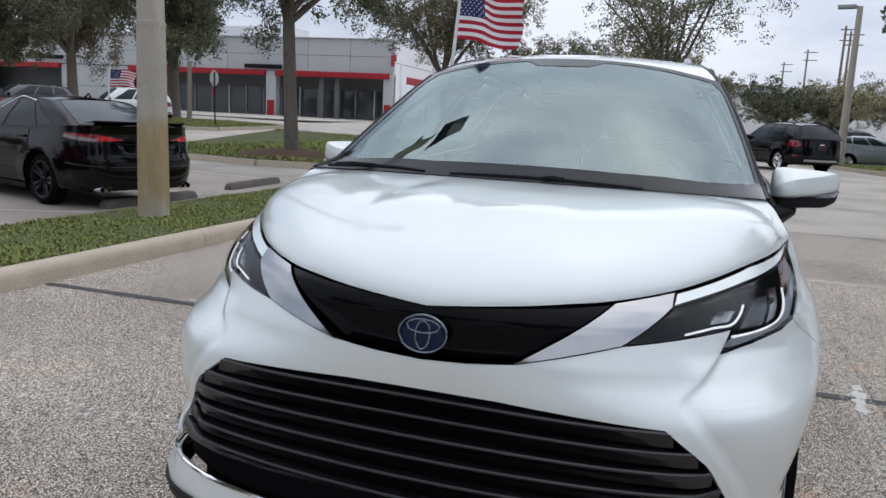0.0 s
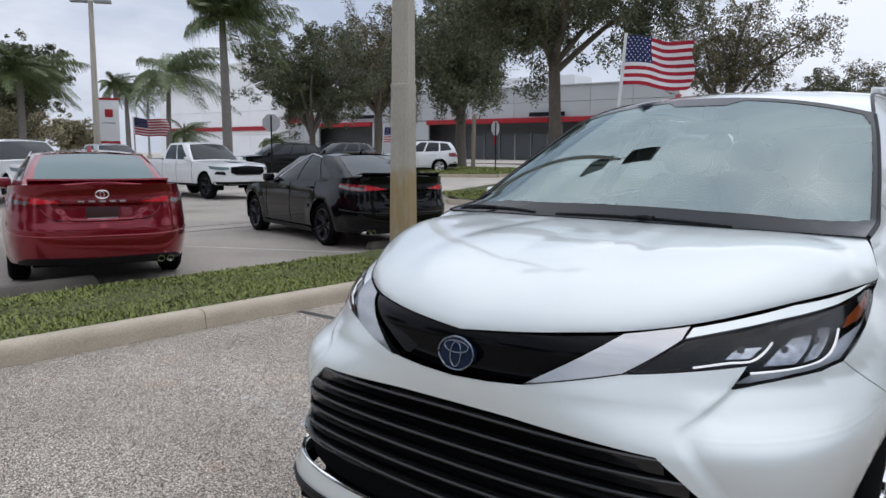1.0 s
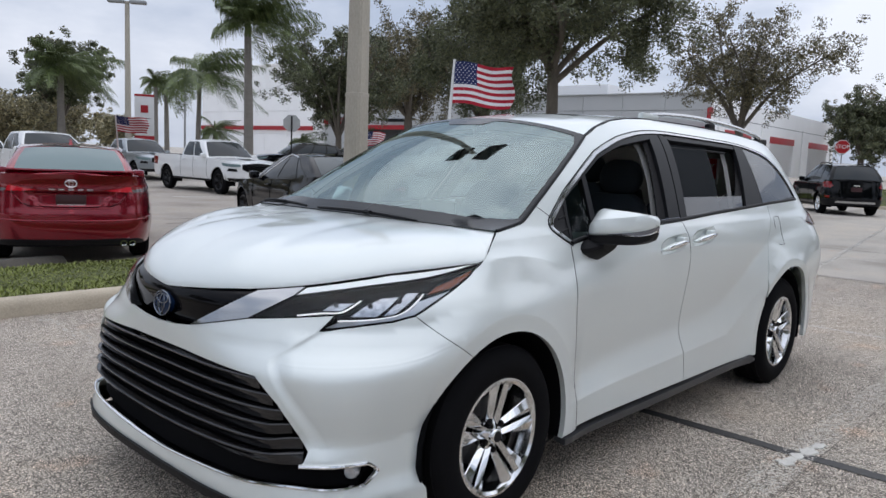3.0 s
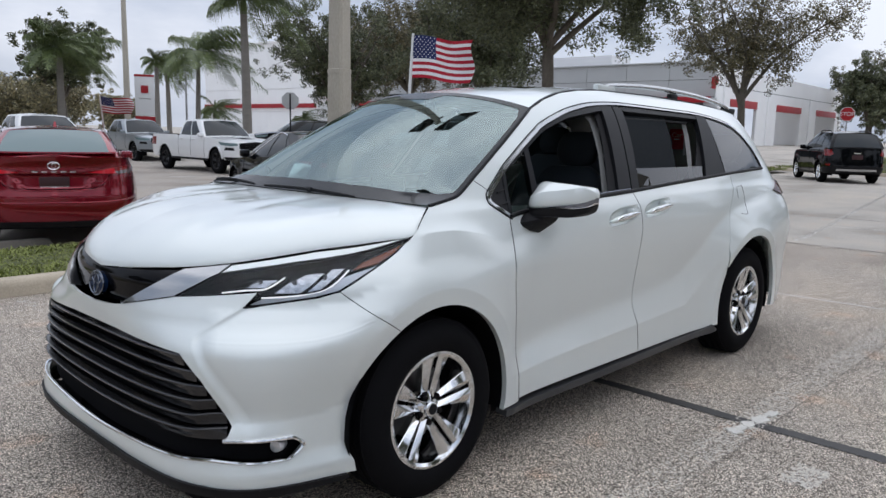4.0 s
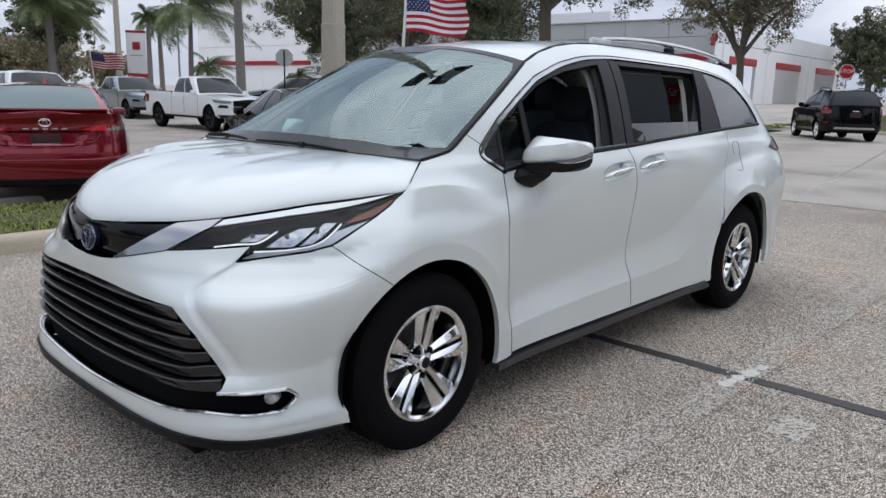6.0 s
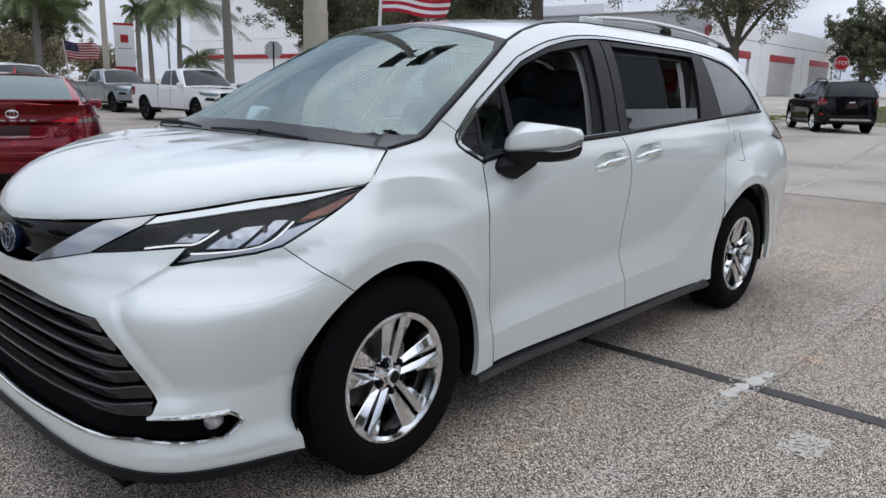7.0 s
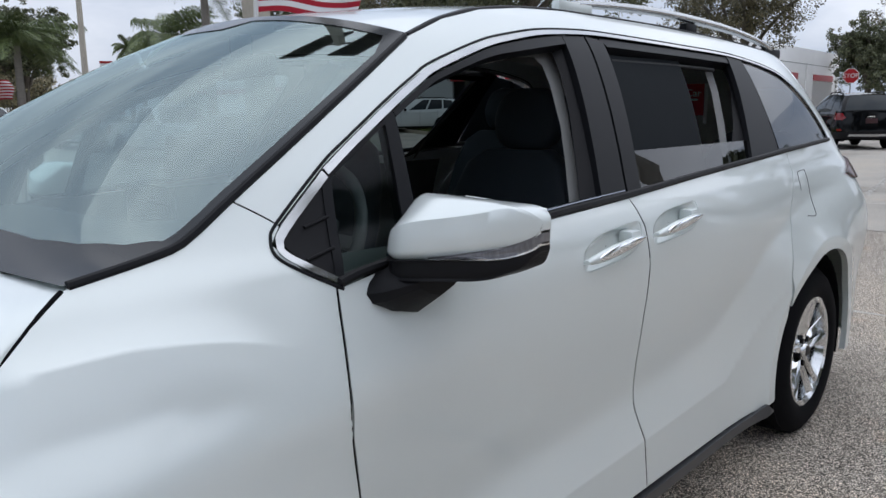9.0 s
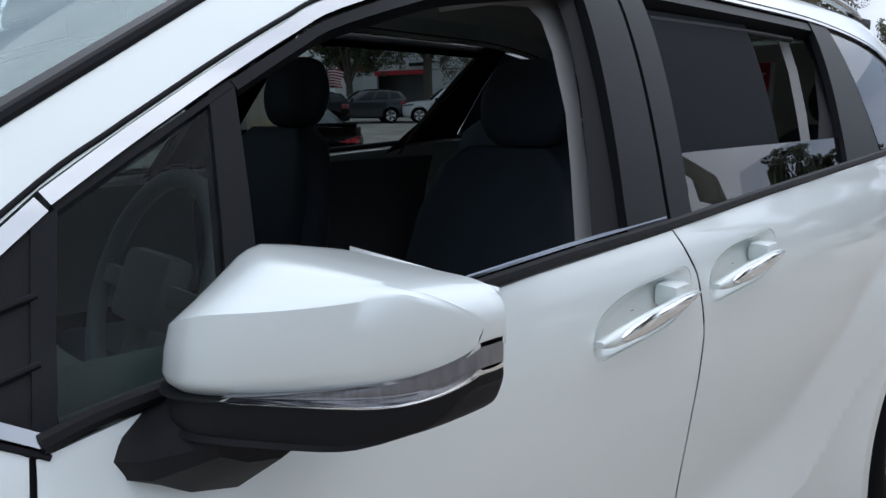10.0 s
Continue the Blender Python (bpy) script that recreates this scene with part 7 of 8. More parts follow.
def concrete_pole(x, y):
    p = thing("lamp_pole", "square concrete lamp pole with rust stains, standing in the grass", "lamp post", pose(x, y, 0.12, 0, 0, 14))
    def ring(h, s, c=0.25):
        return [Vector((a * s, b * s, h)) for a, b in ((-1, -1 + c), (-1 + c, -1), (1 - c, -1), (1, -1 + c), (1, 1 - c), (1 - c, 1), (-1 + c, 1), (-1, 1 - c))]
    shaft = geo()
    sheet(shaft, [ring(h, s) for h, s in ((-0.1, 0.142), (0.02, 0.140), (2.12, 0.122))], close_b=True)
    part("pole_shaft", shaft, STAINED, p, "stained grey concrete shaft")
    up = geo()
    sheet(up, [ring(h, s) for h, s in ((2.12, 0.117), (2.16, 0.117), (9.2, 0.072), (9.22, 0.0))], close_b=True)
    part("upper_shaft", up, POLE, p)
    part("collar", sheet(geo(), [ring(h, s) for h, s in ((2.10, 0.1222), (2.10, 0.127), (2.15, 0.127), (2.155, 0.116))], close_b=True), POLE, p, "raised collar band")
    for a in (-100, 80):
        m = pose(0, 0, 9.12, 0, 0, a)
        head = geo()
        rod(head, [m @ Vector((0, 0, 0)), m @ Vector((0.3, 0, 0))], 0.04, 8)
        box(head, (0.75, 0, 0), (0.80, 1.22, 0.18), m, bevel=0.04)
        part("lamp_head", head, BRONZE, p, "flat box lamp head")


concrete_pole(4.40, 5.17)


def steel_lamp(x, y, h, heads=(0, 180), r=0.09, label="tall grey steel lamp post with flat heads", base=True):
    p = thing("lamp_post", label, "lamp post", pose(x, y, rise(x, y)), "lamp posts")
    part("shaft", rod(geo(), [(0, 0, 0), (0, 0, h * 0.5), (0, 0, h)], [r * 1.25, r * 1.05, r * 0.8], 12), POLE if r > 0.1 else STEEL, p)
    for a in heads:
        shoebox(p, pose(0, 0, h, 0, 0, a) @ Matrix.Scale(1.15, 4), STEEL)
    if base:
        part("base", rod(geo(), [(0, 0, -0.05), (0, 0, 0.55)], r * 2.4, 14), CONCRETE, p, "concrete base")


steel_lamp(13.75, 32.7, 7.75, (-35, 145), 0.125)
steel_lamp(26.9, 52.0, 6.6, (20,), 0.07, "thin grey lamp post with one head")
steel_lamp(33.9, -6.35, 6.75, (75,), 0.14, "thick grey lamp post with a floodlight head", base=False)


def text_mesh(body, size, material, parent, m, label=""):
    c = bpy.data.curves.new("lettering", "FONT")
    c.body, c.size, c.align_x, c.align_y, c.extrude = body, size, "CENTER", "CENTER", 0.002
    t = bpy.data.objects.new("tmp", c)
    me = bpy.data.meshes.new_from_object(t)
    bpy.data.objects.remove(t)
    me.materials.clear()
    me.materials.append(material)
    ob = new("lettering", me)
    ob.parent, ob.matrix_local = parent, m
    if label:
        ob["label"] = label
    return ob


def stop_sign(x, y, face, z, front=True, below=False, size=0.375):
    """An octagon sign whose face looks to the angle face (degrees from +x)."""
    s = thing("stop_sign", "red octagon stop sign on a thin steel post" if front else "back of an octagon sign on a thin steel post", "traffic sign", pose(x, y, rise(x, y), 0, 0, face))
    part("post", rod(geo(), [(-0.03, 0, -0.1), (-0.03, 0, z + 0.3)], 0.032, 8), STEEL if front else SATIN_BLACK, s)
    def plate(d0, d1, r, nm, mt):
        g = geo()
        ring = [(math.cos(radians(22.5 + 45 * i)) * r, math.sin(radians(22.5 + 45 * i)) * r) for i in range(8)]
        add(g, [(d0, a, z + b) for a, b in ring] + [(d1, a, z + b) for a, b in ring], [tuple(range(8)), tuple(range(15, 7, -1))] + [(i, (i + 1) % 8, 8 + (i + 1) % 8, 8 + i) for i in range(8)])
        return part(nm, g, mt, s, sharp=20)
    plate(0.0, 0.006, size * 1.08, "rim_plate", SIGN_WHITE if front else SIGN_BACK)
    if front:
        plate(0.007, 0.010, size * 1.0, "red_plate", SIGN_RED)
        text_mesh("STOP", 0.30, SIGN_WHITE, s, Matrix.Translation((0.013, 0, z)) @ pose(0, 0, 0, 90, 0, 90), "white letters STOP")
    if below:
        part("lower_plate", box(geo(), (0.004, 0, z - 0.62), (0.008, 0.22, 0.50), bevel=0.003), SIGN_RED, s, "small red plate")
    return s


stop_sign(43.5, 10.1, 193, 2.5)
stop_sign(17.5, 25.0, 55, 2.55, front=False, size=0.36)
stop_sign(30.2, 22.6, 92, 2.35, front=False, below=True)
p = tagged(part("post", rod(geo(), [(31.4, 25.0, 0.3), (31.45, 25.0, 3.6)], [0.13, 0.11], 10), WOOD), "pale timber post on a small island", "post")

FLAG_RED = mat("flag red cloth", (0.40, 0.012, 0.030), rough=0.8, vary=0.06, scale=8)
FLAG_WHITE = mat("flag white cloth", (0.78, 0.76, 0.77), rough=0.8, vary=0.04, scale=8)
FLAG_BLUE = mat("flag blue cloth", (0.018, 0.028, 0.105), rough=0.8, vary=0.06, scale=8)
FLAG_POLE = mat("white plastic flag pole", (0.70, 0.70, 0.69), rough=0.45)


def car_flag(foot, tip, fly, high, wind, seed=0, stars=True, label="small striped flag on a white plastic pole clipped to the car window"):
    """A window flag: pole from foot to tip, the cloth blown along wind."""
    f = thing("car_flag", label, "flag", Matrix.Translation(foot), "window flags")
    tip = Vector(tip) - Vector(foot)
    up = tip.normalized()
    wind = Vector((*wind, 0)).normalized()
    cross = wind.cross(Vector((0, 0, 1))).normalized()
    part("pole", rod(geo(), [(0, 0, 0), tip * 0.5, tip], [0.011, 0.010, 0.009], 8), FLAG_POLE, f)

    def cloth(s, t):
        """s along the fly 0..1, t down the hoist 0..1."""
        ripple = 0.045 * fly * 2.2 * s ** 0.8 * math.sin(7.5 * s - 1.8 * t + seed) + 0.02 * fly * math.sin(15 * s + 3 * t + seed)
        return tip - up * (0.02 + high * t) + wind * (fly * s * (1 - 0.05 * math.sin(6 * t + seed))) + cross * ripple + Vector((0, 0, -0.05 * fly * s * s + 0.025 * fly * math.sin(6 * s + seed)))
    for k in range(13):
        s0 = 0.4 if k < 7 else 0.0
        g = geo()
        sheet(g, [[cloth(s0 + (1 - s0) * i / 20, (k + j) / 13) for j in (0, 1)] for i in range(21)])
        part("stripe", g, FLAG_RED if k % 2 == 0 else FLAG_WHITE, f)
    g = geo()
    sheet(g, [[cloth(0.4 * i / 10, 7 / 13 * j / 6) for j in range(7)] for i in range(11)])
    part("canton", g, FLAG_BLUE, f, "blue field with white stars")
    if stars:
        g = geo()
        for r in range(9):
            for c in range(6 if r % 2 == 0 else 5):
                s, t = 0.4 * ((c + (0.5 if r % 2 == 0 else 1.0)) / 6), 7 / 13 * (r + 0.7) / 9.4
                for side in (1, -1):
                    o = cloth(s, t) + cross * 0.0022 * side
                    ex, ey = (cloth(s + 0.01, t) - cloth(s, t)).normalized(), -up
                    q = [o + (ex * math.cos(math.pi / 2 + math.pi * i / 5) + ey * -math.sin(math.pi / 2 + math.pi * i / 5)) * ((0.019 if i % 2 == 0 else 0.0085) * high) for i in range(10)]
                    add(g, q, [tuple(range(10))])
        part("stars", g, FLAG_WHITE, f, "white stars")
    return f


car_flag((1.452, 0.745, 1.60), (1.448, 0.704, 2.105), 0.40, 0.27, (0.72, -0.70), seed=0.6, label="small striped flag on a white pole at the minivan's window")
car_flag((2.56, 8.30, 1.38), (2.40, 8.02, 1.88), 0.42, 0.26, (0.9, -0.35), seed=2.2, label="small striped flag on a pole clipped to the red sedan")
car_flag((7.25, 8.35, 1.40), (7.25, 8.30, 1.93), 0.40, 0.27, (0.85, -0.5), seed=4.0, label="small striped flag on a pole clipped to the black sedan")
car_flag((37.0, 2.9, 1.45), (37.0, 2.85, 2.2), 0.62, 0.42, (0.4, -0.9), seed=5.0, stars=False, label="small striped flag on a far parked car")

# ---- parked vehicles on the lot ----
sedan("dark red metallic sedan seen from behind, parked at a wheel stop", along_lot(2.58, 10.07, 69), RED_PAINT, RIM_DARK, False)
sedan("glossy black sedan with black wheels, parked at a wheel stop", along_lot(6.80, 10.13, 75), BLACK_PAINT, RIM_DARK, True)
pickup("white crew-cab pickup truck with black grille", along_lot(11.55, 19.3, -90), WHITE_PAINT, RIM_DARK)
pickup("grey silver pickup truck behind the white one", along_lot(12.6, 27.6, -90), SILVER_PAINT, RIM_DARK)
pickup("white pickup truck behind the red sedan", along_lot(6.15, 19.9, -90), WHITE_PAINT, RIM_DARK)
pickup("white pickup truck in the second row", along_lot(5.9, 26.2, -90), WHITE_PAINT, RIM_DARK)
suv("small black suv with silver wheels seen from behind", pose(26.95, 6.02, rise(25.7, 5.2), 0, 0, 214), BLACK_PAINT)
suv("black crossover with chrome window line", pose(28.3, -2.6, rise(27, -3.2), 0, 0, 209), BLACK_PAINT, L=4.65, W=1.84, H=1.66, wb=2.725, r=0.36, fo=0.92)
suv("white suv with roof rails near the buildings", pose(26.0, 26.6, rise(27, 25), 0, 0, -38), WHITE_PAINT, L=4.7, W=1.86, H=1.70, wb=2.69, r=0.36, fo=0.93)
suv("black crossover parked beyond the pickup", pose(18.6, 28.4, rise(18.6, 28.4), 0, 0, -20), BLACK_PAINT, L=4.6, W=1.85, H=1.62, wb=2.69, r=0.36, fo=0.93)
suv("dark grey crossover parked beyond the sedan", pose(22.6, 29.0, rise(22.6, 29), 0, 0, -30), mat("dark grey paint", (0.05, 0.055, 0.06), rough=0.25, metal=0.4, coat=1.0), L=4.6, W=1.85, H=1.60, wb=2.69, r=0.36, fo=0.93)
suv("silver car on the far lawn's edge", pose(38.0, 3.6, rise(38, 3.6), 0, 0, 170), SILVER_PAINT, L=4.6, W=1.85, H=1.50, wb=2.7, r=0.34, fo=0.93)
suv("dark suv among the far cars", pose(40.0, -9.6, rise(40, -9), 0, 0, 95), BLACK_PAINT, L=4.7, W=1.9, H=1.75, wb=2.8, r=0.37, fo=0.93)
suv("silver hatchback among the far cars", pose(36.0, -9.4, rise(36, -9), 0, 0, 92), SILVER_PAINT, L=4.3, W=1.8, H=1.5, wb=2.6, r=0.33, fo=0.88)

CARD_RED = mat("red printed card", (0.42, 0.012, 0.03), rough=0.5, vary=0.06, scale=9)
# red card hung inside the minivan behind the sun shade
at_card = pose(3.23, -0.29, 1.46, 0, 0, 218)
card = part("hang_card", box(geo(), (0, 0, 0), (0.004, 0.105, 0.150), at_card), CARD_RED, van, "red printed card hung behind the sun shade")
part("card_edge", box(geo(), (0.001, 0.060, -0.02), (0.006, 0.016, 0.190), at_card), SIGN_WHITE, card, "white edge of the card")
text_mesh("Car", 0.050, SIGN_WHITE, card, at_card @ Matrix.Translation((0.004, 0.0, 0.030)) @ pose(0, 0, 0, 90, 0, 90), "white letters Car")
bars(card, at_card @ Matrix.Translation((0.003, 0.0, 0.0)), 0.07, 1, 0.010, SIGN_WHITE)
# foam cup left on the kerb
cup = thing("foam_cup", "white foam drinking cup standing on the kerb", "cup", pose(-0.85, 4.10, 0.15))
part("cup_body", turned(geo(), [(0.0, 0.0), (0.030, 0.0), (0.046, 0.135), (0.043, 0.135), (0.028, 0.006)], 20, pose(0, 0, 0, 90, 0, 0)), SIGN_WHITE, cup)
part("lid", turned(geo(), [(0.0, 0.146), (0.040, 0.146), (0.048, 0.138), (0.048, 0.130), (0.046, 0.130)], 20, pose(0, 0, 0, 90, 0, 0)), SIGN_WHITE, cup)
part("straw", rod(geo(), [(0.005, 0, 0.13), (0.012, 0.0, 0.24)], 0.004, 6), SIGN_WHITE, cup)
# ---- buildings ----
STUCCO = mat("white painted wall panels", (0.91, 0.915, 0.915), rough=0.75, vary=0.05, scale=0.5, grain=0.04, bump=0.001, bump_scale=40, per_piece=0.02)
PANEL = mat("silver grey cladding", (0.46, 0.475, 0.48), rough=0.5, metal=0.1, vary=0.06, scale=0.4, per_piece=0.03)
RED_BAND = mat("red metal band", (0.34, 0.010, 0.018), rough=0.5, vary=0.08, scale=1.0)
RED_FADED = mat("faded red metal", (0.42, 0.055, 0.062), rough=0.55, vary=0.12, scale=1.0)
# dark tone that puts the shade under the overhang into the colour; joints share it
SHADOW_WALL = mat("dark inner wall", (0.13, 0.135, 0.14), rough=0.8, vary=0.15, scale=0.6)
PAVING = mat("pale forecourt paving", (0.46, 0.425, 0.37), rough=0.9, vary=0.12, scale=0.6, grain=0.1)
BOX = pose(64.0, 27.0, 0.75, 0, 0, 3)   # own +x runs away along the wing, own +y along the front


def wall_panels(parent, x0, y0, y1, z0, z1, wide, high, material, deep=0.25):
    """A front of cladding panels with open joints, standing at own x = x0 and looking to -x."""
    ny, nz = max(1, round((y1 - y0) / wide)), max(1, round((z1 - z0) / high))
    for i in range(ny):
        for k in range(nz):
            a, b = y0 + (y1 - y0) * i / ny + 0.02, y0 + (y1 - y0) * (i + 1) / ny - 0.02
            c, d = z0 + (z1 - z0) * k / nz + 0.02, z0 + (z1 - z0) * (k + 1) / nz - 0.02
            part("panel", box(geo(), (x0 + deep / 2, (a + b) / 2, (c + d) / 2), (deep, b - a, d - c)), material, parent, sharp=0)


front = thing("showroom", "long grey-clad showroom building with a red band over a dark forecourt", "building", BOX)
# back wall and soffit are coloured dark to stand for the overhang's shade
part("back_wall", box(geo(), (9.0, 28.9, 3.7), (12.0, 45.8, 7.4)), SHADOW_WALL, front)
wall_panels(front, 0.0, 0.0, 52.0, 4.45, 7.5, 4.3, 1.55, PANEL)
part("parapet", box(geo(), (0.6, 26.0, 7.56), (1.6, 52.0, 0.10)), PANEL, front)
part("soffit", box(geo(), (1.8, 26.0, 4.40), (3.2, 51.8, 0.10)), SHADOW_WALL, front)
for y0, y1 in ((0.3, 12.0), (13.1, 28.6), (37.2, 46.3)):
    part("red_band", box(geo(), (-0.12, (y0 + y1) / 2, 4.20), (0.5, y1 - y0, 0.52), bevel=0.03), RED_BAND, front, "red metal fascia band")
for y0, y1 in ((28.6, 37.2), (46.3, 52.0)):
    wall_panels(front, 0.1, y0, y1, 0.0, 4.4, 3.6, 2.2, PANEL)
for y, w in ((12.5, 1.05), (0.45, 0.9)):
    col = part("column", box(geo(), (0.3, y, 2.2), (0.9, w, 4.4), bevel=0.03), PANEL, front, "square clad column")
    part("red_guard", box(geo(), (-0.19, y, 0.8), (0.04, w * 0.7, 1.6)), RED_BAND, col)
# recessed columns take the shade tone in place of the cladding colour
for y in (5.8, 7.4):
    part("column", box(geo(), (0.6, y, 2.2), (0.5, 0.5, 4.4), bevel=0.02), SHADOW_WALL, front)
GLAZE = mat("shopfront glass", (0.05, 0.06, 0.065), rough=0.08, coat=0.5)
for i in range(12):
    y = 1.8 + 2.0 * i
    w = part("window", box(geo(), (2.96, y, 1.55), (0.06, 1.7, 2.7)), GLAZE, front)
    part("frame", box(geo(), (2.92, y - 0.9, 1.55), (0.10, 0.10, 2.9)), SIGN_WHITE if i % 4 == 1 else STEEL, w)
for y, w, z in ((13.2, 4.0, 4.76), (38.3, 3.6, 5.05)):
    part("sign_board", box(geo(), (-0.42, y, z), (0.16, w, 0.40), bevel=0.02), SATIN_BLACK, front, "dark sign strip")
# red raised letters, drawn as plain bars
for i in range(6):
    part("sign_bar", box(geo(), (-0.2, 47.2 + 0.86 * i, 4.95), (0.16, 0.58, 0.85), bevel=0.04), RED_BAND, front, "red raised sign shape")
part("roof_plant", box(geo(), (6.0, 17.0, 8.2), (4.0, 9.0, 1.6)), STUCCO, front)
wing = thing("service_wing", "white service wing with red valances over open bays", "building", BOX)
bays = [(3.9, 11.2, 4.45), (17.3, 26.0, 4.45), (32.2, 41.0, 4.45)]
xs = [0.3] + [v for b in bays for v in b[:2]] + [44.0]
for x0, x1 in zip(xs[0::2], xs[1::2]):
    part("wall_pier", box(geo(), ((x0 + x1) / 2, 0.15, 3.6), (x1 - x0, 0.3, 7.2)), STUCCO, wing, sharp=0)
    part("downpipe", rod(geo(), [((x0 + x1) / 2, -0.08, 0), ((x0 + x1) / 2, -0.08, 5.6)], 0.09, 8), STUCCO, wing)
for x0, x1, h in bays:
    part("wall_head", box(geo(), ((x0 + x1) / 2, 0.15, (h + 7.2) / 2), (x1 - x0, 0.3, 7.2 - h)), STUCCO, wing, sharp=0)
    part("valance", box(geo(), ((x0 + x1) / 2, 0.02, h - 0.36), (x1 - x0 - 0.06, 0.20, 0.70), bevel=0.02), RED_FADED, wing, "faded red metal valance over the bay")
part("joint_line", box(geo(), (22.1, -0.004, 5.5), (43.6, 0.02, 0.05)), SHADOW_WALL, wing)
part("roof", box(geo(), (22.1, 4.6, 7.1), (43.6, 9.0, 0.2)), STUCCO, wing)
part("bay_floor", box(geo(), (22.1, 4.6, 0.02), (43.6, 8.6, 0.06)), PAVING, wing)
part("end_wall", box(geo(), (43.9, 4.6, 3.6), (0.3, 9.0, 7.2)), STUCCO, wing)
for i, x in enumerate((-0.6, -0.1)):
    part("red_sign", box(geo(), (x, -0.12, 5.6 + 0.3 * i), (0.8, 0.10, 1.0 - 0.4 * i), bevel=0.03), RED_BAND, wing, "red sign shape")
hall = thing("white_hall", "tall plain white hall with a thin red band", "building", BOX)
wall_panels(hall, -2.0, 52.0, 78.0, 0.0, 12.4, 5.4, 3.1, STUCCO)
part("core", box(geo(), (8.0, 65.0, 6.2), (19.4, 25.8, 12.38)), STUCCO, hall)
part("red_band", box(geo(), (-2.1, 65.0, 3.9), (0.25, 26.0, 0.55)), RED_BAND, hall, "thin red band")
part("parapet", box(geo(), (-1.9, 65.0, 12.5), (0.7, 26.1, 0.22)), STUCCO, hall)
tagged(part("forecourt", box(geo(), (-9.0, 14.0, 0.01), (17.5, 28.0, 0.06), BOX), PAVING), "pale paved forecourt before the showroom", "paving", kind="structure")
# pylon sign
pylon = thing("pylon_sign", "white pylon sign with a red square and red edges", "sign", pose(19.05, 42.2, rise(18.6, 42.2) - 0.1, 0, 0, 246) @ Matrix.Diagonal((0.8, 0.88, 0.93, 1)))
part("board", box(geo(), (0, 0, 3.0), (0.30, 1.25, 2.5), bevel=0.03), SIGN_WHITE, pylon)
part("red_cap", box(geo(), (0, 0, 4.32), (0.32, 1.27, 0.14)), RED_BAND, pylon)
part("red_base", box(geo(), (0, 0, 1.45), (0.32, 1.27, 0.55)), RED_BAND, pylon)
part("plinth", box(geo(), (0, 0, 0.58), (0.30, 1.1, 1.2)), STEEL, pylon)
part("red_square", box(geo(), (0.17, 0, 3.45), (0.04, 0.48, 0.48), bevel=0.01), RED_BAND, pylon)
bars(pylon, Matrix.Translation((0.16, 0, 2.85)), 0.8, 7, 0.06, SATIN_BLACK)
# long low buildings beyond
for x, y, sx, sy, h in ((90, -16, 8, 40, 4.5), (6, 92, 44, 10, 5.0)):
    b = thing("far_building", "low pale building far beyond the trees", "building", pose(x, y, 0.9))
    part("wall", box(geo(), (0, 0, h / 2), (sx, sy, h), bevel=0.05), STUCCO, b)
    part("roof", box(geo(), (0, 0, h + 0.15), (sx + 0.8, sy + 0.8, 0.3)), STEEL, b)
# ---- trees ----
BARK = mat("grey rough bark", (0.135, 0.118, 0.098), rough=0.95, vary=0.3, scale=4, grain=0.3, bump=0.02, bump_scale=18, stretch=(1, 1, 0.35))
PALM_BARK = mat("grey palm trunk", (0.20, 0.185, 0.165), rough=0.95, vary=0.2, scale=3, grain=0.2, bump=0.012, bump_scale=14, stretch=(0.4, 0.4, 3))


def leaf_mat(name, color, spread=0.35):
    m = bpy.data.materials.new(name)
    m.use_nodes = True
    nt = m.node_tree
    b = nt.nodes["Principled BSDF"]
    b.inputs["Roughness"].default_value = 0.55
    b.inputs["Subsurface Weight"].default_value = 0.0
    ge = nt.nodes.new("ShaderNodeNewGeometry")
    r = nt.nodes.new("ShaderNodeValToRGB")
    r.color_ramp.elements[0].color = (*(c * (1 - spread) for c in color), 1)
    r.color_ramp.elements[1].color = (color[0] * (1 + spread * 1.3), color[1] * (1 + spread), color[2] * (1 + spread * 0.5), 1)
    nt.links.new(ge.outputs["Random Per Island"], r.inputs["Fac"])
    nt.links.new(r.outputs["Color"], b.inputs["Base Color"])
    return m


OAK = leaf_mat("dark oak leaves", (0.098, 0.118, 0.070), 0.55)
OAK_BROWN = leaf_mat("olive brown leaves", (0.130, 0.124, 0.078), 0.55)
PALE_LEAF = leaf_mat("pale grey-green leaves", (0.14, 0.15, 0.09), 0.45)
BUSH = leaf_mat("dry olive shrub leaves", (0.27, 0.262, 0.175), 0.5)
FROND = leaf_mat("palm leaflets", (0.095, 0.135, 0.050), 0.45)


def quads(name, corners):
    """A mesh of loose four-cornered leaves from an array (n, 4, 3)."""
    k = len(corners)
    me = bpy.data.meshes.new(name)
    me.vertices.add(4 * k)
    me.vertices.foreach_set("co", np.ascontiguousarray(corners, dtype=np.float32).ravel())
    me.loops.add(4 * k)
    me.loops.foreach_set("vertex_index", np.arange(4 * k, dtype=np.int32))
    me.polygons.add(k)
    me.polygons.foreach_set("loop_start", np.arange(0, 4 * k, 4, dtype=np.int32))
    me.update(calc_edges=True)
    return me


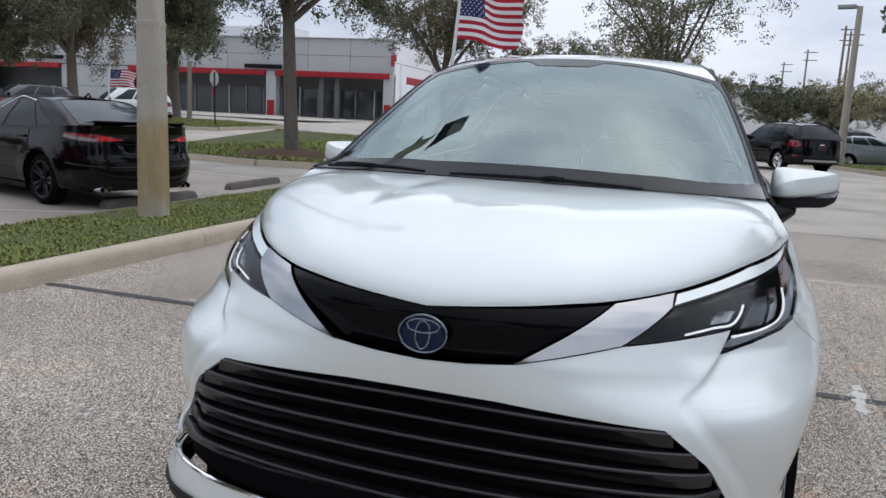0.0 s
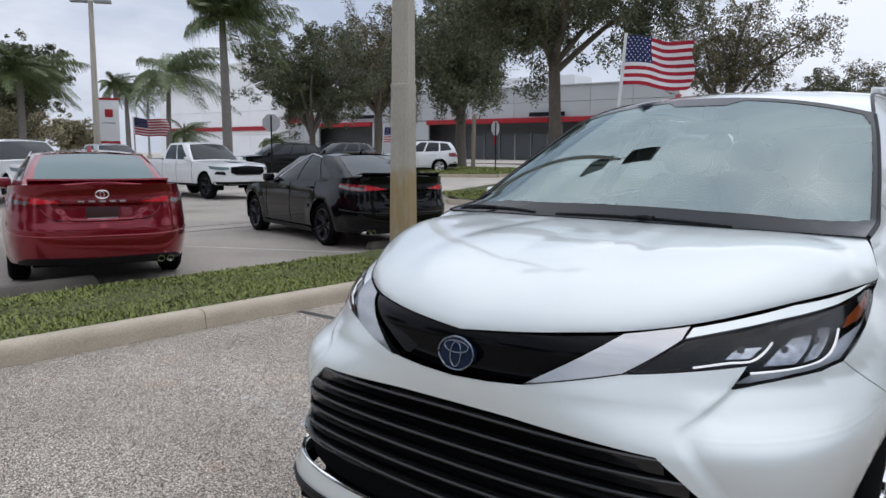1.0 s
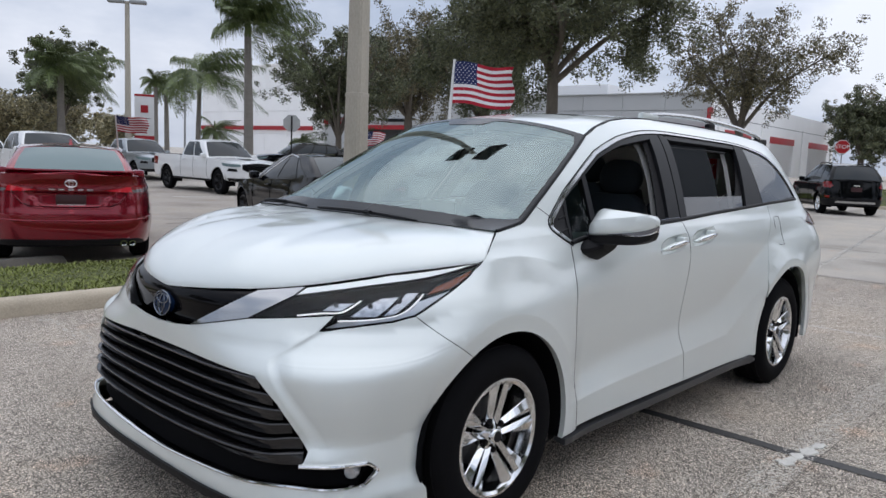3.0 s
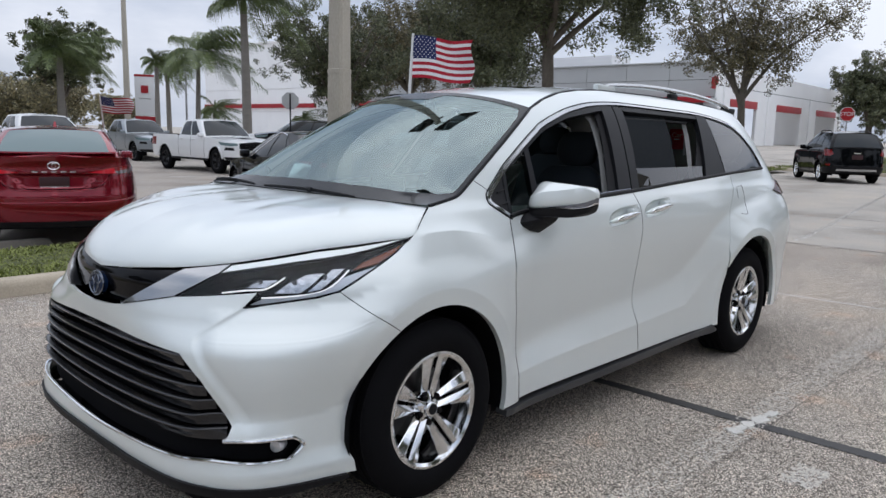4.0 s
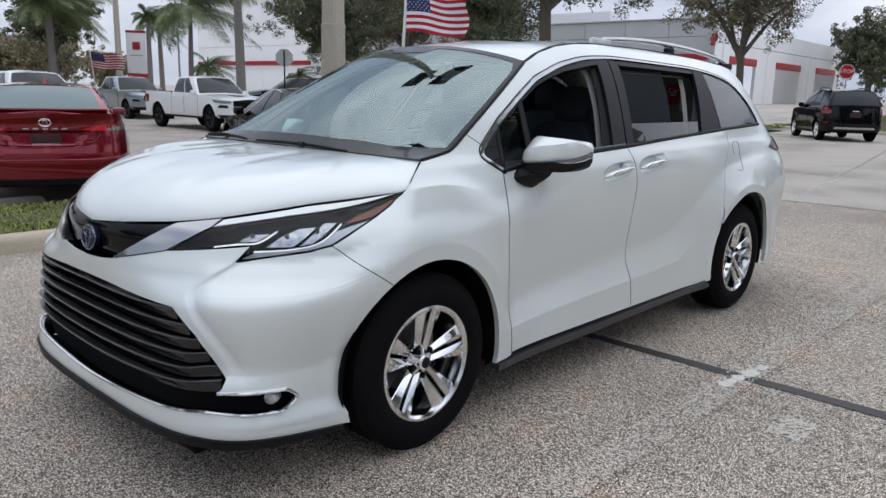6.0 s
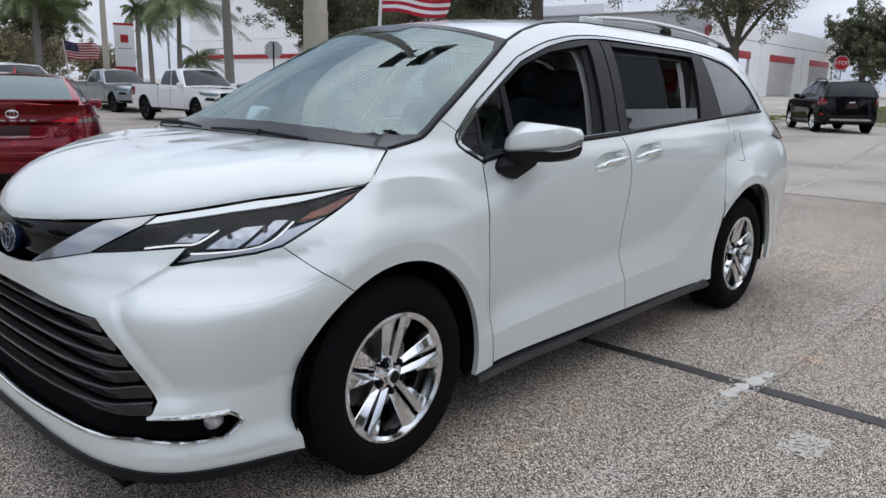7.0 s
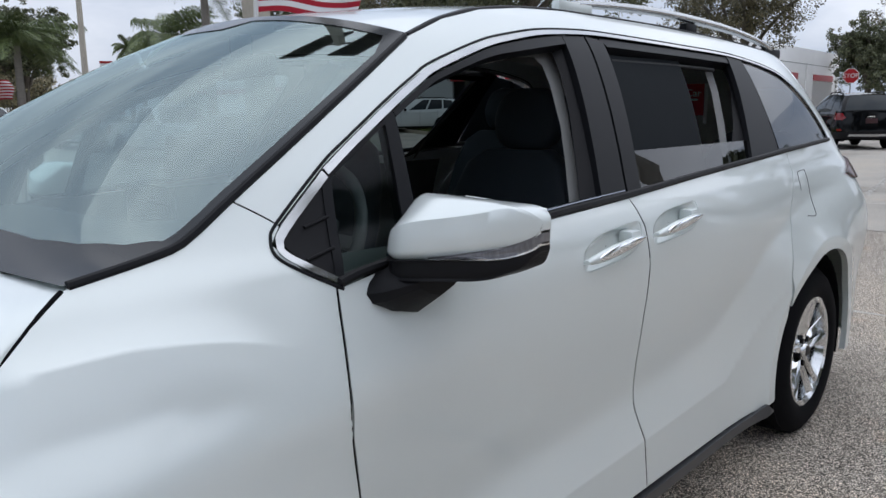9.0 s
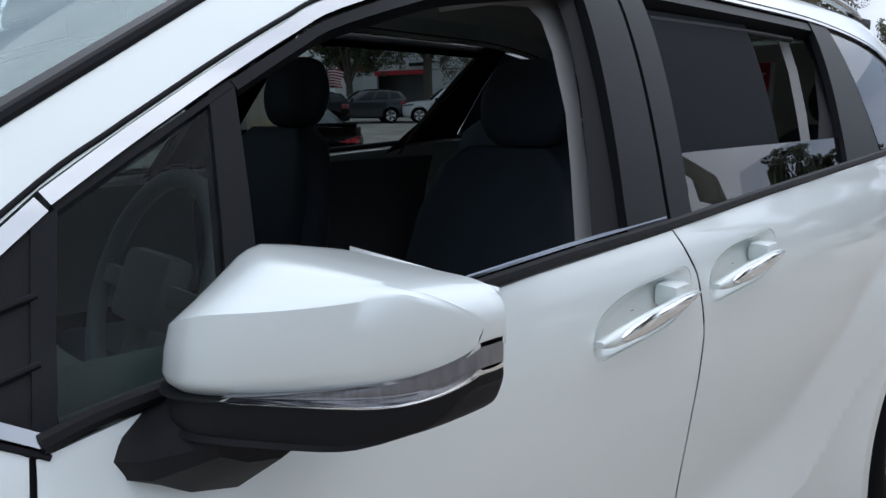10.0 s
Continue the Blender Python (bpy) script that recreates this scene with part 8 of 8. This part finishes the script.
def tree(x, y, height, crown_r, crown_low, leaves, material=OAK, seed=1, trunk_r=0.2, label="live oak with dark small leaves", leaf=0.16, density=1.0, fork=0.32, squash=0.8, limbs=7, name="oak_tree", droop=0.0):
    """A tree: a forked trunk, limbs and twigs, and leaves in clumps round the twig ends."""
    rnd = random.Random(seed)
    t = thing(name, label, "tree", pose(x, y, rise(x, y)), "trees round the lot")
    bark = geo()
    lean = Vector((rnd.uniform(-0.06, 0.06), rnd.uniform(-0.06, 0.06), 0))
    split = max(crown_low * 0.75, height * fork)
    base = [Vector((0, 0, -0.1)), Vector((0, 0, 0.15)), lean * split * 0.5 + Vector((0, 0, split * 0.5)), lean * split + Vector((0, 0, split))]
    rod(bark, base, [trunk_r * 1.7, trunk_r * 1.2, trunk_r, trunk_r * 0.9], 10)
    tips = []
    mid = Vector((0, 0, (crown_low + height) / 2))
    hz = (height - crown_low) / 2
    for i in range(limbs):
        a = 2 * math.pi * (i + rnd.uniform(-0.3, 0.3)) / limbs
        up = rnd.uniform(-0.25, 0.95)
        end = mid + Vector((math.cos(a) * crown_r * rnd.uniform(0.55, 0.85) * math.sqrt(max(0.1, 1 - max(0, up) ** 2)), math.sin(a) * crown_r * rnd.uniform(0.55, 0.85) * math.sqrt(max(0.1, 1 - max(0, up) ** 2)), hz * up * 0.8))
        s = base[-1] - Vector((0, 0, rnd.uniform(0, 0.2) * split))
        knee = s.lerp(end, 0.45) + Vector((rnd.uniform(-0.3, 0.3), rnd.uniform(-0.3, 0.3), rnd.uniform(0.1, 0.5)))
        line = bezier([s, knee, end], 5)
        rod(bark, line, [trunk_r * (0.62 - 0.5 * k / (len(line) - 1)) for k in range(len(line))], 7)
        tips.append(end)
        for j in range(7):
            q = line[int(len(line) * rnd.uniform(0.35, 0.95))]
            e = q + Vector((rnd.gauss(0, 1), rnd.gauss(0, 1), rnd.gauss(0.15, 0.7))).normalized() * crown_r * rnd.uniform(0.25, 0.5)
            d = e - mid
            k = math.sqrt((d.x / crown_r) ** 2 + (d.y / crown_r) ** 2 + (d.z / hz) ** 2)
            if k > 1:
                e = mid + d / k
            tw = [q, q.lerp(e, 0.5) + Vector((rnd.uniform(-0.15, 0.15), rnd.uniform(-0.15, 0.15), rnd.uniform(0, 0.2))), e]
            rod(bark, tw, [trunk_r * 0.16, trunk_r * 0.1, trunk_r * 0.04], 5)
            tips.append(e)
            tips.append(tw[1])
    part("trunk", bark, BARK, t, "grey forked trunk with limbs")
    # sprays of small leaves: each tip carries a few loose sub-clumps
    rs = np.random.RandomState(seed)
    tip = np.array([tuple(p) for p in tips])
    total = int(leaves * 5)
    sub = np.repeat(tip, 5, 0) + rs.normal(0, 1, (len(tip) * 5, 3)) * (0.105 * crown_r / density) * np.array([1, 1, 0.8])
    size = rs.uniform(0.5, 1.3, len(sub)) * crown_r * 0.085
    pick = rs.choice(len(sub), total, p=size ** 1.4 / np.sum(size ** 1.4))
    out = rs.normal(0, 1, (total, 3))
    out /= np.linalg.norm(out, axis=1, keepdims=True)
    c = sub[pick] + out * (size[pick] * rs.uniform(0, 1, total) ** 0.45)[:, None] * np.array([1, 1, squash])
    c[:, 2] -= droop * rs.uniform(0, 1, total) ** 2
    n = rs.normal(0, 1, (total, 3)) + np.array([0, 0, 0.5])
    u = np.cross(n, rs.normal(0, 1, (total, 3)))
    u /= np.linalg.norm(u, axis=1, keepdims=True)
    w = np.cross(n, u)
    w /= np.linalg.norm(w, axis=1, keepdims=True)
    a, b = (leaf * 0.85 * rs.uniform(0.3, 0.65, total))[:, None], (leaf * 0.85 * rs.uniform(0.15, 0.3, total))[:, None]
    me = quads("crown", np.stack([c - u * a, c + w * b, c + u * a, c - w * b], 1))
    me.materials.append(material)
    cr = part("crown", me, material, t, "uneven leafy crown with gaps")
    return t


def palm(x, y, height, spread, seed=1, trunk_r=0.16, fronds=32, label="tall palm with drooping feathery fronds", fan=False):
    rnd = random.Random(seed)
    p = thing("palm_tree", label, "palm tree", pose(x, y, rise(x, y)), "palms on the lot")
    bend = Vector((rnd.uniform(-0.02, 0.02), rnd.uniform(-0.02, 0.02), 0))
    part("trunk", rod(geo(), [Vector((0, 0, -0.1)), Vector((0, 0, 0.3)), bend * height * 0.4 + Vector((0, 0, height * 0.5)), bend * height + Vector((0, 0, height))], [trunk_r * 1.35, trunk_r * 1.1, trunk_r, trunk_r * 0.75], 10), PALM_BARK, p, "smooth grey palm trunk")
    top = bend * height + Vector((0, 0, height))
    part("crown_shaft", rod(geo(), [top - Vector((0, 0, 0.1)), top + Vector((0, 0, 0.5)), top + Vector((0, 0, 0.9))], [trunk_r * 0.8, trunk_r * 0.6, 0.03], 8), FROND, p, "green crown shaft")
    blades = []
    gust = Vector((0.7, -0.7, 0.0))
    for i in range(fronds):
        a = 2 * math.pi * i * 0.381966 + rnd.uniform(-0.2, 0.2)
        lift = rnd.uniform(-0.1, 1.35) if not fan else rnd.uniform(-0.6, 1.2)
        L = spread * rnd.uniform(0.8, 1.15)
        out = Vector((math.cos(a), math.sin(a), 0))
        n = 13
        line = []
        for k in range(n + 1):
            t = k / n
            line.append(top + Vector((0, 0, 0.35)) + out * L * t * math.cos(lift * (1 - t * 0.5)) + gust * (0.30 * L * t * t) + Vector((0, 0, L * (t * math.sin(lift) * 1.05 - 0.66 * t * t * (1.1 - 0.3 * lift)))))
        side = (out + gust * 0.3).normalized().cross(Vector((0, 0, 1)))
        for k in range(n):
            d = (line[k + 1] - line[k]).normalized()
            for h in (0.0, 0.2, 0.4, 0.6, 0.8):
                t = (k + h) / n
                if t < 0.10:
                    continue
                c = line[k].lerp(line[k + 1], h)
                ln = L * (0.34 if not fan else 0.2) * math.sin(math.pi * min(1, 0.14 + t * 0.84)) ** 0.6
                for s in (1, -1):
                    q = ln * rnd.uniform(0.75, 1.15)
                    mid = c + side * s * q * 0.48 + d * q * 0.22 + gust * q * 0.06 + Vector((0, 0, q * rnd.uniform(-0.12, 0.08)))
                    e = c + side * s * q * 0.66 + d * q * 0.42 + gust * q * 0.22 + Vector((0, 0, -q * rnd.uniform(0.35, 0.85)))
                    w = d * 0.013 * L / 2
                    blades += [(c - w, c + w, mid + w, mid - w), (mid - w, mid + w, e + w * 0.2, e - w * 0.2)]
        w = side * 0.02
        blades += [(q - w, q + w, r + w * 0.8, r - w * 0.8) for q, r in zip(line, line[1:])]
    me = quads("fronds", np.array([[tuple(v) for v in b] for b in blades]))
    me.materials.append(FROND)
    part("fronds", me, FROND, p, "green feathery fronds")
    return p


g = geo()
sheet(g, [[Vector((15.9 + r * math.cos(a) * (1 + 0.1 * math.sin(3 * a)), 9.95 + 1.15 * r * math.sin(a), h + rise(15.8, 9.95))) for a in (2 * math.pi * i / 28 for i in range(28))] for r, h in ((1.5, 0.12), (1.15, 0.20), (0.7, 0.26), (0.3, 0.30), (0.0, 0.31))], close_b=True)
tagged(part("mulch_mound", g, MULCH), "low mound of reddish mulch round the island oak", "mulch", kind="structure")
tree(28.3, 35.1, 9.6, 4.6, 2.6, 9000, OAK, seed=11, trunk_r=0.20, leaf=0.20, limbs=9, fork=0.22)
tree(33.3, 27.4, 11.5, 4.9, 3.0, 14000, OAK, seed=12, trunk_r=0.30, leaf=0.20, label="broad live oak with brownish hanging foliage", droop=0.8, limbs=9)
tree(42.6, 43.6, 13.0, 6.4, 3.4, 14000, OAK_BROWN, seed=19, trunk_r=0.36, leaf=0.24, label="live oak with olive brown foliage", droop=0.9, limbs=9)
tree(15.8, 9.95, 8.4, 3.8, 3.1, 18000, OAK, seed=13, trunk_r=0.17, leaf=0.12, label="tall live oak on the grass island", fork=0.50, limbs=9, droop=0.25)
tree(31.8, 11.0, 8.1, 4.1, 3.9, 5600, OAK_BROWN, seed=14, trunk_r=0.17, leaf=0.15, label="sparse oak with reddish green leaves", density=0.95, fork=0.40, limbs=8)
tree(40.5, 1.7, 11.6, 5.7, 4.3, 3400, PALE_LEAF, seed=15, trunk_r=0.20, leaf=0.20, label="airy tree with pale thin foliage", density=0.9, name="airy_tree", limbs=9)
palm(15.5, 25.2, 6.1, 2.35, seed=21, trunk_r=0.19)
palm(18.4, 34.7, 4.5, 2.6, seed=22, trunk_r=0.13, fronds=24)
palm(13.6, 40.5, 4.6, 2.5, seed=23, trunk_r=0.20, fronds=34)
palm(27.5, 58.0, 5.6, 1.9, seed=24, trunk_r=0.2, fan=True, label="short cabbage palm far off")
palm(29.5, 60.0, 5.4, 1.9, seed=25, trunk_r=0.2, fan=True, label="short cabbage palm far off")
palm(21.0, 37.5, 1.6, 1.5, seed=26, trunk_r=0.15, fan=True, label="low palm beside the white hall")
palm(29.5, 40.5, 1.2, 1.5, seed=27, trunk_r=0.15, fan=True, label="low palm before the showroom")
tree(90.0, 21.2, 9.2, 5.2, 1.2, 6000, OAK, seed=41, trunk_r=0.34, leaf=0.36, label="dark dense oak beyond the service wing", limbs=10)
tree(92.0, 11.5, 7.6, 4.6, 1.0, 4500, OAK, seed=42, trunk_r=0.3, leaf=0.36, label="dark dense oak beyond the drive", limbs=9)
tree(15.8, 46.0, 7.4, 3.1, 2.2, 4200, OAK, seed=31, trunk_r=0.2, leaf=0.25, label="dark oak behind the palms")
for i, (x, y, h, r) in enumerate(((3.0, 44, 5.6, 3.8), (7.5, 47, 5.8, 4.0), (11.5, 43, 4.6, 3.2), (-3, 46, 6.2, 4.5), (16.5, 50, 4.2, 3.2), (22.5, 54, 3.4, 2.6))):
    tree(x, y, h * 0.88, r, 0.6, 2600, BUSH, seed=40 + i, trunk_r=0.12, leaf=0.24, label="dry olive shrub with thin stems", name="shrub_tree", limbs=8, fork=0.15)
for i, (x, y, h, r) in enumerate(((64, -6, 4.6, 4.0), (72, -1, 5.2, 4.5), (66, -11, 5.4, 4.2), (70, -17, 6.0, 5.0), (52, -17, 7.6, 5.0), (86, 6, 9.0, 7.0), (96, 12, 11.0, 7.5), (102, 20, 12.0, 8.0), (78, 1, 6.5, 5.0), (74, -30, 9, 7))):
    tree(x, y, h, r, min(2.1, h * 0.4), 4600, (OAK, OAK_BROWN, BUSH)[i % 3], seed=60 + i, trunk_r=0.22, leaf=0.20 if i < 5 else 0.34, label="dark tree of the far tree line", name="far_tree", limbs=8, fork=0.15)
# the near side of the lot behind the walker
for i, (x, y, h, r) in enumerate(((-9, -21, 8.5, 5.5), (1, -23, 9, 6), (11, -21, 7.5, 5), (22, -24, 8.5, 6), (-17, -16, 8.5, 6), (-23, -5, 8.5, 6), (-25, 7, 9, 6), (-22, 19, 8.5, 6), (-16, 34, 8, 6), (38, -28, 9, 6))):
    tree(x, y, h, r, 1.6, 2600, OAK, seed=80 + i, trunk_r=0.25, leaf=0.4, label="dark oak along the near edge of the lot", name="edge_tree", limbs=8, fork=0.2)

tree(10.2, -11.2, 11.5, 4.4, 4.2, 5000, OAK, seed=97, trunk_r=0.26, leaf=0.26, label="tall oak near the drive aisle, mirrored in the side glass")
steel_lamp(11.2, -4.7, 7.6, (), 0.14, "plain grey steel post beside the drive aisle")
tree(30.5, -9.6, 9.3, 3.2, 2.4, 4200, OAK, seed=99, trunk_r=0.2, leaf=0.24, label="dark oak beyond the drive aisle, mirrored in the side glass")
tree(29.0, -14.2, 6.6, 2.6, 1.8, 2600, OAK, seed=100, trunk_r=0.16, leaf=0.24, label="small oak beyond the drive aisle, mirrored in the side glass")


def utility_pole(x, y, h, label="grey timber utility pole with crossarms"):
    u = thing("utility_pole", label, "utility pole", pose(x, y, 0.3), "utility poles")
    part("shaft", rod(geo(), [(0, 0, -0.4), (0, 0, h)], [0.15, 0.09], 8), WOOD, u)
    for k in (0.3, 1.2):
        part("crossarm", box(geo(), (0, -0.35, h - k), (0.10, 1.5, 0.10), bevel=0.01), WOOD, u)


utility_pole(107.0, -9.85, 10.4)
utility_pole(96.8, -11.4, 11.0)
utility_pole(71.6, -11.4, 10.5)
utility_pole(76.0, -12.5, 10.6)
utility_pole(12, -20, 9.5, "timber pole with a grey box, near the lot's edge")
